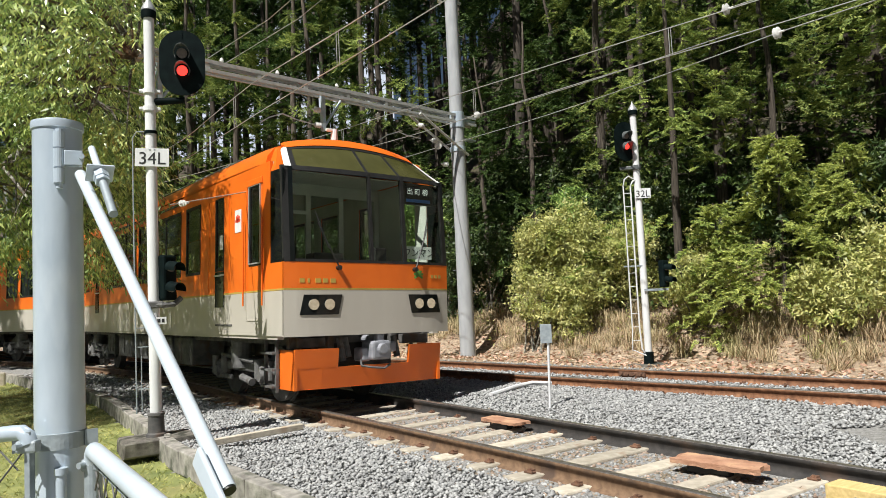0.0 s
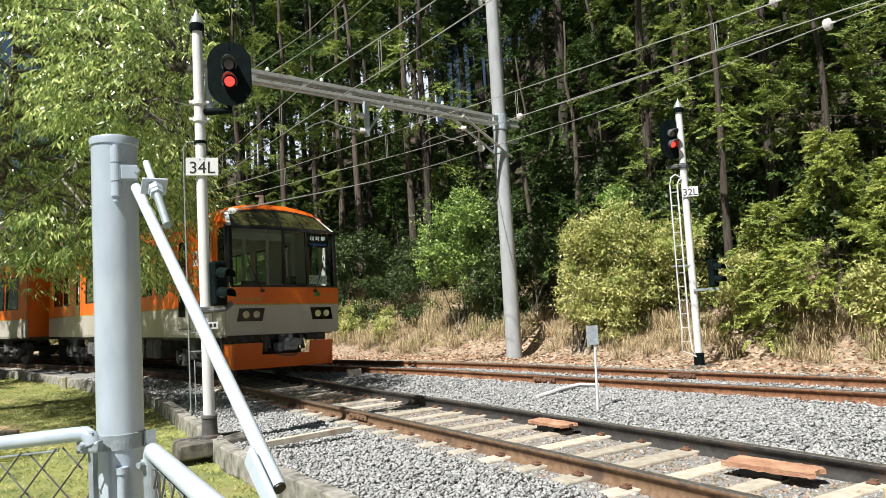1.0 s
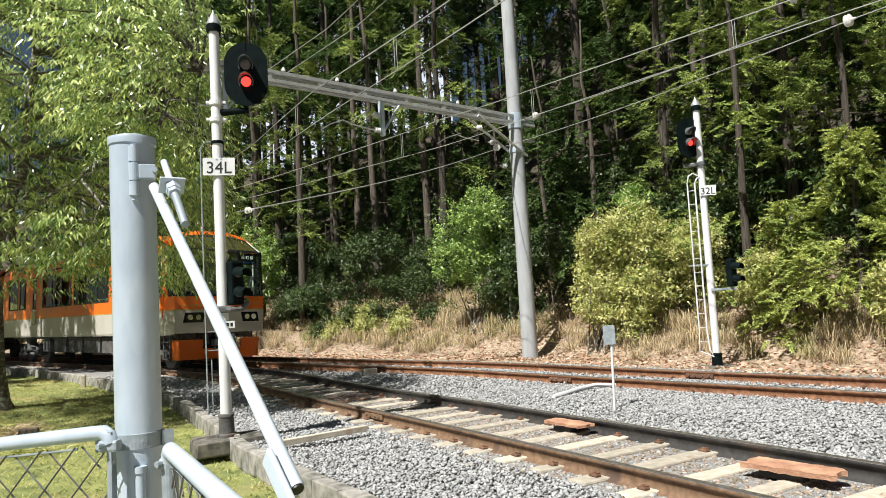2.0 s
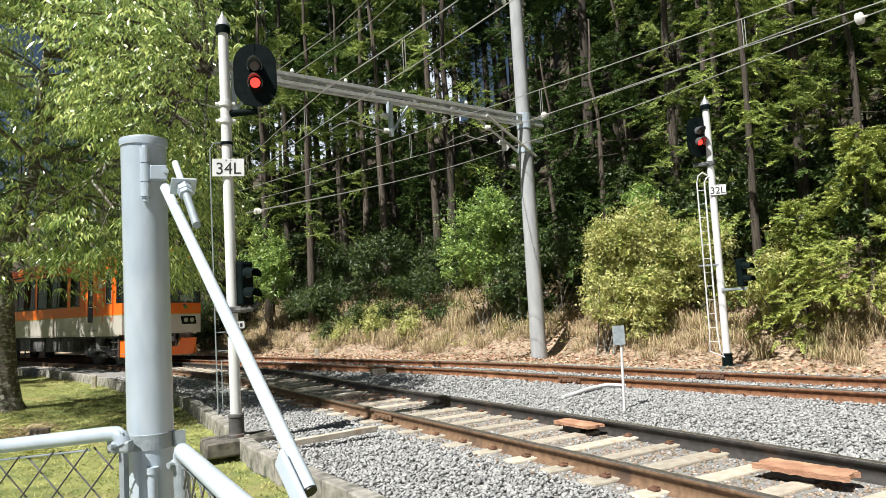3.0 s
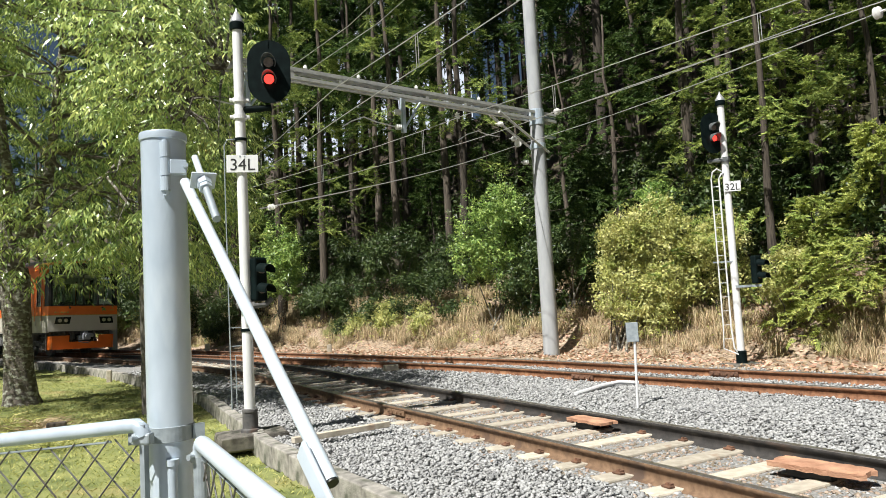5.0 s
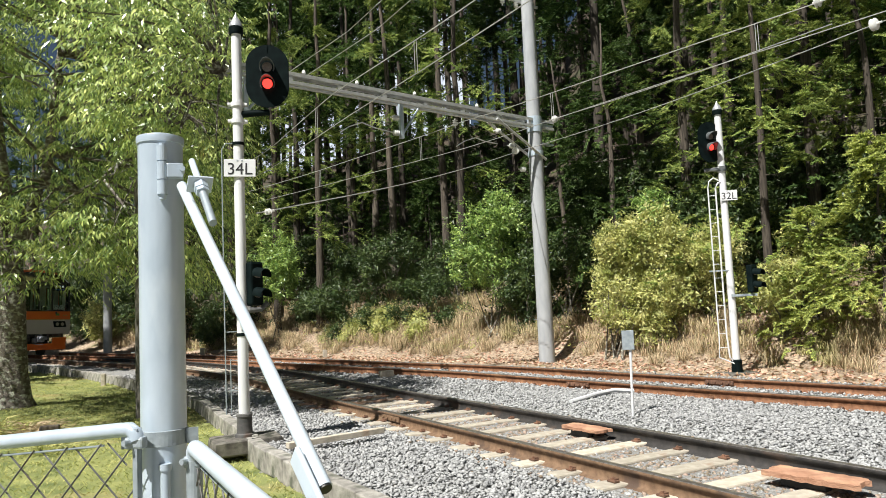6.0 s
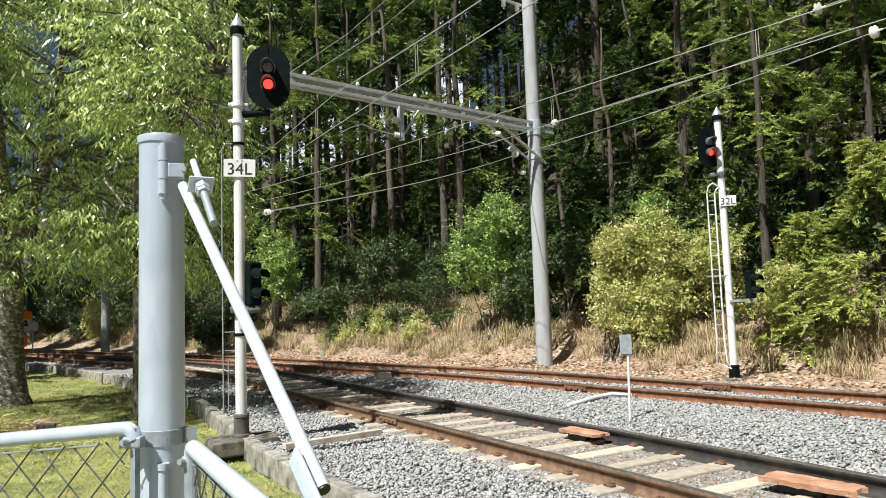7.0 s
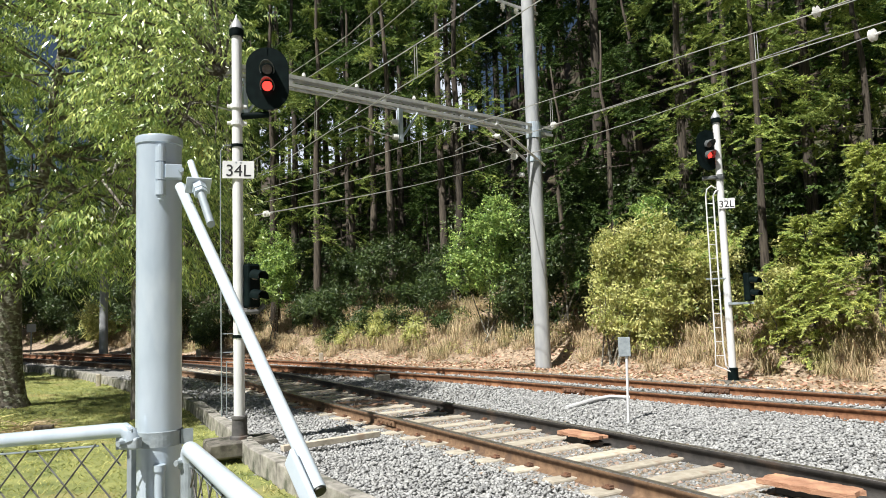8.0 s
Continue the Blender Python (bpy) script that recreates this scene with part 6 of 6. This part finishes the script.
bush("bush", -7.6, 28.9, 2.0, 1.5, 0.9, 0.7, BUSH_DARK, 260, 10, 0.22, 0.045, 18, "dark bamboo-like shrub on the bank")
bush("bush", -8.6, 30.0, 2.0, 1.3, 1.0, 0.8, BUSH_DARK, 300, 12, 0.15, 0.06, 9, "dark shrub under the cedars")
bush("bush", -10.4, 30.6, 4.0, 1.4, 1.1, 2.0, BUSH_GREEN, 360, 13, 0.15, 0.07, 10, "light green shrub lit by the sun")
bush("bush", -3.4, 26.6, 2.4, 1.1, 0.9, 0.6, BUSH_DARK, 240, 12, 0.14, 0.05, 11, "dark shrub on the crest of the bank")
bush("bush", 3.9, 21.4, 4.15, 0.6, 0.5, 0.55, BUSH_GREEN, 130, 12, 0.17, 0.06, 12, "sprig of bright lime green leaves")
bush("bush", -18.2, 35.6, 1.9, 2.0, 1.2, 1.3, BUSH_YELLOW, 320, 12, 0.16, 0.07, 13, "yellow-green shrub on the distant bank")
bush("bush", -23.5, 39.8, 1.9, 1.9, 1.2, 1.4, BUSH_YELLOW, 300, 12, 0.16, 0.07, 14, "yellow-green shrub beside the distant curve")
bush("bush", -14.4, 32.9, 1.5, 1.7, 1.0, 1.0, BUSH_DARK, 280, 12, 0.15, 0.06, 15, "dark shrub at the foot of the distant bank")
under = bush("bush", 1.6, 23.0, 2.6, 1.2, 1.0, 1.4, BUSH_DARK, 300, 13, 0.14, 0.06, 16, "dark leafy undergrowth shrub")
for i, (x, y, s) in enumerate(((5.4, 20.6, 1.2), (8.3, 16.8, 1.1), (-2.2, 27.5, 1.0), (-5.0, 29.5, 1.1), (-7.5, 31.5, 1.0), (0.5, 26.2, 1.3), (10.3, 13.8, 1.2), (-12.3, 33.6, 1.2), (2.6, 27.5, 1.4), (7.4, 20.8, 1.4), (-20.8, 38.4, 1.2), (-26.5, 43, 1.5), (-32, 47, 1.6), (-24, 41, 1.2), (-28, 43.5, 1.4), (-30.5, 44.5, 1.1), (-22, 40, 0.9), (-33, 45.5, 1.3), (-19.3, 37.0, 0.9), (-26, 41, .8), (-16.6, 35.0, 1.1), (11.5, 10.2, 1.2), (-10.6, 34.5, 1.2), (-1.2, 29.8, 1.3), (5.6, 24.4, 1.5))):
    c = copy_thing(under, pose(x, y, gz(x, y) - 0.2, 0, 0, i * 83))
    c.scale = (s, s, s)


# the broad-leaved tree on the lawn
def cherry_tree():
    r = np.random.default_rng(33)
    x0, y0 = -11.02, 14.82
    g = gz(x0, y0)
    t = thing("cherry_tree", x0, y0, g, 0, "spreading broad-leaved tree with grey lichened bark on the lawn", "tree")
    right = Vector((0.806, 0.592, 0))
    to_cam = Vector((0.592, -0.806, 0))
    fork = Vector((-0.03, 0, 2.75))
    bm = B()
    pipe(bm, [(0.12, 0, -0.15), (0.08, 0, 0.15), (0.03, 0, 0.7), (0, 0, 1.5), tuple(fork), (0, 0, 3.0)], 0.3, 18, [0.47, 0.36, 0.30, 0.275, 0.31, 0.24])
    for v in bm.verts:
        v.co += Vector((noise.noise(v.co * 3.1), noise.noise(v.co * 3.1 + Vector((9, 0, 0))), 0)) * 0.05
    part("trunk", bm, BARK_GREY, t, "grey-brown trunk with pale lichen", smooth=True)
    mains = [(right * 0.25 + Vector((0, 0, 1.2)), right * 0.62 + Vector((0, 0, 2.2)), right * 0.95 + Vector((0, 0, 5.2)), right * 1.3 + Vector((0, 0, 7.5))),
             (right * -0.15 + Vector((0, 0, 0.9)), right * -0.10 + Vector((0, 0, 2.0)), right * -0.35 + Vector((0, 0, 4.4)), right * -0.9 + Vector((0, 0, 7.0))),
             (right * -0.6 + Vector((0, 0, 0.8)), right * -1.5 + Vector((0, 0, 1.9)), right * -2.6 + Vector((0, 0, 3.4)), right * -3.8 + Vector((0, 0, 4.6))),
             (to_cam * 0.7 + right * 0.4 + Vector((0, 0, 1.0)), to_cam * 2.2 + right * 1.6 + Vector((0, 0, 2.0)), to_cam * 3.6 + right * 2.6 + Vector((0, 0, 2.9)), to_cam * 5.2 + right * 3.4 + Vector((0, 0, 3.5)))]
    nodes = []
    for i, m in enumerate(mains):
        p = [fork] + [fork + q for q in m]
        dense = []
        for a, b in zip(p[:-1], p[1:]):
            for k in range(4):
                dense.append(a + (b - a) * (k / 4) + Vector(r.normal(0, 0.035, 3)))
        dense.append(p[-1])
        bm = B()
        R = 0.185 if i < 2 else (0.12 if i == 2 else 0.035)
        pipe(bm, dense, R, 12, [R * (1 - 0.82 * k / len(dense)) for k in range(len(dense))])
        part("limb", bm, BARK_GREY, t, smooth=True)
        nodes += dense[4:]
    # crown: targets in an egg that spreads towards the track
    cx = to_cam * 2.4 + right * 1.6 + Vector((0, 0, 5.7))
    twigs = []
    n = 0
    while n < 6200:
        u = r.normal(size=3)
        u /= np.linalg.norm(u)
        rad = r.uniform(0.25, 1.0) ** 0.45
        e = cx + right * float(u[0] * rad * 5.3) + to_cam * float(u[1] * rad * 5.2) + Vector((0, 0, float(u[2] * rad * 4.2)))
        if e.z < 2.35 + 0.5 * r.random() or e.z > 9.0:
            continue
        w = e + Vector((x0, y0, g))
        az = math.degrees(math.atan2(w.x, w.y))
        if az > -22.5 + r.normal(0, 1.2):
            continue
        if az < -33.4 and w.z < 6.6 and r.random() < 0.58:      # the limbs show below
            continue
        if noise.noise(Vector((e.x * 0.6, e.y * 0.6, e.z * 1.15))) < -0.06:                     # gaps between the boughs
            continue
        if e.z < 4.3 and r.random() < 0.45:                   # thinner below
            continue
        near = min(nodes, key=lambda q: (q - e).length)
        out = (e - near)
        out.z *= 0.25
        out = out.normalized() if out.length > 1e-3 else Vector((1, 0, 0))
        twigs.append((e, out))
        if n % 30 == 0:
            mid = near.lerp(e, 0.5) + Vector((0, 0, 0.35))
            bm = B()
            pipe(bm, [near, near.lerp(mid, .55), mid, mid.lerp(e, .55) + Vector((0, 0, .06)), e], 0.02, 5, [0.042, 0.032, 0.024, 0.014, 0.006])
            part("branch", bm, BARK_GREY, t, smooth=True)
        n += 1
    P, D = [], []
    for e, out in twigs:
        L = r.uniform(0.35, 0.75)
        side = out.cross(Vector((0, 0, 1)))
        k = 16
        for j in range(k):
            f = j / (k - 1)
            p = e + out * (L * f) + Vector((0, 0, 0.12 * math.sin(2.2 * f) - 0.30 * f * f * L))
            s = (1 if j % 2 else -1)
            P.append(p + side * (0.015 * s))
            D.append(side * (0.55 * s) + out * 0.35 + Vector((0, 0, -0.75)) + Vector(r.normal(0, 0.28, 3)))
    V, F = blades(np.array(P), np.array(D), 0.122, 0.035, 0.1, 5, np.array([-0.5, -0.6, 0.6]), 0.8)
    mesh_np("crown", V, F, CHERRY, t, "drooping light green leaves, a few turning yellow")


cherry_tree()


# grasses, litter, sticks
def arched(P, D, length, width, seed):
    """Grass blades that rise and hang over: three triangles each."""
    r = np.random.default_rng(seed)
    n = len(P)
    D = unit(D)
    S = unit(np.cross(D, np.array([0, 0, 1.0]) + r.normal(0, 0.3, (n, 3)))) * (width / 2)
    ln = (length * r.uniform(0.6, 1.3, n))[:, None]
    flat = D * np.array([1, 1, 0])
    mid = P + D * ln * 0.5
    tip = mid + flat * ln * 0.45 - np.array([0, 0, 1.0]) * ln * r.uniform(0.3, 0.85, (n, 1))
    V = np.stack([P - S, P + S, mid - S * 0.8, mid + S * 0.8, tip], 1).reshape(-1, 3)
    k = np.arange(n)[:, None, None] * 5
    return V, (k + np.array([(0, 1, 3), (0, 3, 2), (2, 3, 4)])[None]).reshape(-1, 3)


def tuft_field():
    r = np.random.default_rng(5)
    d, n = normals(TOE)
    P, D, Ln = [], [], []
    seen = np.where((np.hypot(TOE[:, 0], TOE[:, 1]) < 46) & (TOE[:, 1] > 8))[0]
    for i in range(900):
        k = r.choice(seen)
        q = r.choice([r.uniform(0.5, 1.9), r.uniform(1.6, 4.6)])
        x, y = TOE[k] + n[k] * q + r.normal(0, .3, 2)
        if y < 4 or math.hypot(x, y) > 48:
            continue
        z = gz(x, y)
        m = 80
        a = r.uniform(0, 6.28, m)
        P.append(np.c_[x + r.normal(0, .09, m), y + r.normal(0, .09, m), np.full(m, z)])
        D.append(np.c_[np.cos(a) * .5, np.sin(a) * .5, r.uniform(.5, 1.2, m)])
        Ln.append(np.full(m, r.uniform(.35, 1.0)))
    P, D, Ln = map(np.concatenate, (P, D, Ln))
    V, F = arched(P, D, Ln, 0.013, 6)
    tagged(mesh_np("dry_grass", V, F, DRY_GRASS, label="tufts of dry tan grass hanging over the bank", kind="stuff"), category="grass")


tuft_field()


def undergrowth():
    r = np.random.default_rng(15)
    d, n = normals(TOE)
    seen = np.where((np.hypot(TOE[:, 0], TOE[:, 1]) < 58) & (TOE[:, 1] > 8))[0]
    for name, mat, count, lo, hi, per, ln, wd, label in (("undergrowth", BUSH_DARK, 900, 1.8, 12.0, 46, 0.16, 0.06, "low green undergrowth leaves darkened for the wood's shade"),
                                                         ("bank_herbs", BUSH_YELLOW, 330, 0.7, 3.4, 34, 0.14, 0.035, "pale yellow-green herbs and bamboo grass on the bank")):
        P, D, N = [], [], []
        for i in range(count):
            k = r.choice(seen)
            x, y = TOE[k] + n[k] * r.uniform(lo, hi) + d[k] * r.uniform(-.5, .5)
            z = gz(x, y)
            R = r.uniform(.3, .75)
            u = unit(r.normal(size=(per, 3)))
            u[:, 2] = np.abs(u[:, 2])
            P.append(np.array([x, y, z]) + u * R * r.uniform(.5, 1.0, (per, 1)))
            D.append(u * .5 + r.normal(0, .6, (per, 3)))
            N.append(u * .7 + np.array([0, 0, .8]))
        V, F = blades(np.concatenate(P), np.concatenate(D), ln, wd, 0.25, 17, np.concatenate(N), 0.5)
        tagged(mesh_np(name, V, F, mat, label=label, kind="stuff"), category="plants")


undergrowth()


def lawn():
    r = np.random.default_rng(8)
    n = 115000
    P = np.c_[r.uniform(-19, -0.5, n), 2.2 + 22 * r.uniform(0, 1, n) ** 1.25]
    az = np.degrees(np.arctan2(P[:, 0], P[:, 1]))
    k = signed(P, KERBLINE)
    keep = (k < -0.06) & (az > -40)
    P = P[keep]
    z = ground_z(P)[0]
    m = len(P)
    a = r.uniform(0, 6.28, m)
    D = np.c_[np.cos(a) * .7, np.sin(a) * .7, r.uniform(.3, 1, m)]
    V, F = blades(np.c_[P, z], D, 0.065, 0.012, 0.15, 9)
    tagged(mesh_np("lawn_grass", V, F, GREEN_GRASS, label="short yellow-green lawn grass with clover", kind="stuff"), category="grass")
    for x, y, s, mat in ((-7.75, 10.9, .42, DRY_GRASS), (-8.25, 10.9, .46, GREEN_GRASS), (-8.6, 10.7, .42, DRY_GRASS), (-6.6, 9.6, .2, GREEN_GRASS)):
        m = 320
        a = r.uniform(0, 6.28, m)
        q = np.c_[x + r.normal(0, .16, m), y + r.normal(0, .16, m), np.full(m, gz(x, y))]
        V, F = blades(q, np.c_[np.cos(a) * .8, np.sin(a) * .8, r.uniform(.3, 1, m)], s * 1.3, 0.016, 0.35, 10)
        tagged(mesh_np("grass_tuft", V, F, mat, label="shaggy tuft of half-dry grass on the lawn", kind="stuff"), category="grass")
    bm = B()
    box(bm, (0, 0, .1), (.28, .14, .24), bevel=.02)
    o = tagged(ob_from("wood_stub", bm, BARK, label="short dark weathered wooden stub in the grass"), category="stump")
    o.matrix_basis = pose(-7.35, 10.75, gz(-7.35, 10.75), 0, 0, 30)


lawn()


def litter():
    r = np.random.default_rng(12)
    d, n = normals(TOE)
    m = 16000
    seen = np.where((np.hypot(TOE[:, 0], TOE[:, 1]) < 40) & (TOE[:, 1] > 8))[0]
    k = r.choice(seen, m)
    P = TOE[k] + n[k] * r.uniform(-1.6, 3.6, m)[:, None] + d[k] * r.uniform(-.5, .5, m)[:, None]
    P = P[(P[:, 1] > 4) & (np.hypot(P[:, 0], P[:, 1]) < 45) & (signed(P, SIDE) > 1.3)]
    z = ground_z(P)[0]
    a = r.uniform(0, 6.28, len(P))
    V, F = blades(np.c_[P, z + 0.012], np.c_[np.cos(a), np.sin(a), r.uniform(-.1, .5, len(P))], 0.12, 0.05, 0.0, 13)
    tagged(mesh_np("fallen_leaves", V, F, DEAD_LEAF, label="fallen brown leaves scattered on the bank", kind="stuff"), category="leaves")
    for i in range(42):
        k = r.choice(seen)
        c = TOE[k] + n[k] * r.uniform(0.2, 3.0)
        if c[1] < 9 or math.hypot(*c) > 36:
            continue
        a = r.uniform(0, 6.28)
        L = r.uniform(.4, 1.3)
        pts = []
        for f in (-.5, -.15, .2, .5):
            x, y = c[0] + math.cos(a) * L * f + r.normal(0, .04), c[1] + math.sin(a) * L * f + r.normal(0, .04)
            pts.append((x, y, gz(x, y) + 0.03))
        bm = B()
        pipe(bm, pts, .014, 5, [.02, .017, .013, .006])
        tagged(ob_from("fallen_branch", bm, DRY_GRASS if i % 3 else BARK, label="dead grey-brown branch lying on the bank"), category="branch", group="fallen branches")
    x, y = -2.75, 26.3
    bm = B()
    lathe(bm, [(0.26, -.1), (0.22, .1), (0.19, .32), (0.17, .42), (0.02, .44)], (0, 0, 0), 14)
    for v in bm.verts:
        v.co += Vector((noise.noise(v.co * 6), noise.noise(v.co * 6 + Vector((3, 0, 0))), 0)) * .05
    o = tagged(ob_from("tree_stump", bm, SLEEPER_RUST, label="weathered pale tree stump on the bank", smooth=True), category="stump")
    o.matrix_basis = pose(x, y, gz(x, y))


litter()


# ---- what moves ----
def motions():
    s = np.r_[0, np.cumsum(np.linalg.norm(np.diff(MAIN, axis=0), axis=1))]
    at = lambda q: Vector((float(np.interp(q, s, MAIN[:, 0])), float(np.interp(q, s, MAIN[:, 1])), 0))
    times = (0, 0.5, 1.0, 1.5, 2.25, 3.0, 3.75, 4.5, 5.25, 6.0, 6.5, 7.0, 7.5, 8.0)
    run = (24.65, 27.85, 31.15, 34.15, 38.15, 41.85, 44.80, 47.90, 51.30, 54.70, 56.9, 58.9, 61.1, 63.4)

    def stand(front, tail):
        """Pose of a car whose bogies stand on the track; tail: the car is turned end for end."""
        a, b = at(front + 2.0), at(front + 11.5)
        d = (b - a).normalized()
        h = math.degrees(math.atan2(-d.x, d.y))
        o = a - d * 2.0
        slope = (float(rise(b.x)) - float(rise(a.x))) / 9.5
        z = 0.202 - LOW + float(rise(a.x)) - slope * 2.0
        if not tail:
            return pose(o.x, o.y, z, math.degrees(math.atan(slope)), 1.8, h)
        e = a + d * 13.7
        return pose(e.x, e.y, z + slope * 15.7, -math.degrees(math.atan(slope)), -1.8, h + 180)

    walk(car_front, [(t, stand(q, False)) for t, q in zip(times, run)])
    walk(car_rear, [(t, stand(q + 16.3, True)) for t, q in zip(times, run)])


motions()
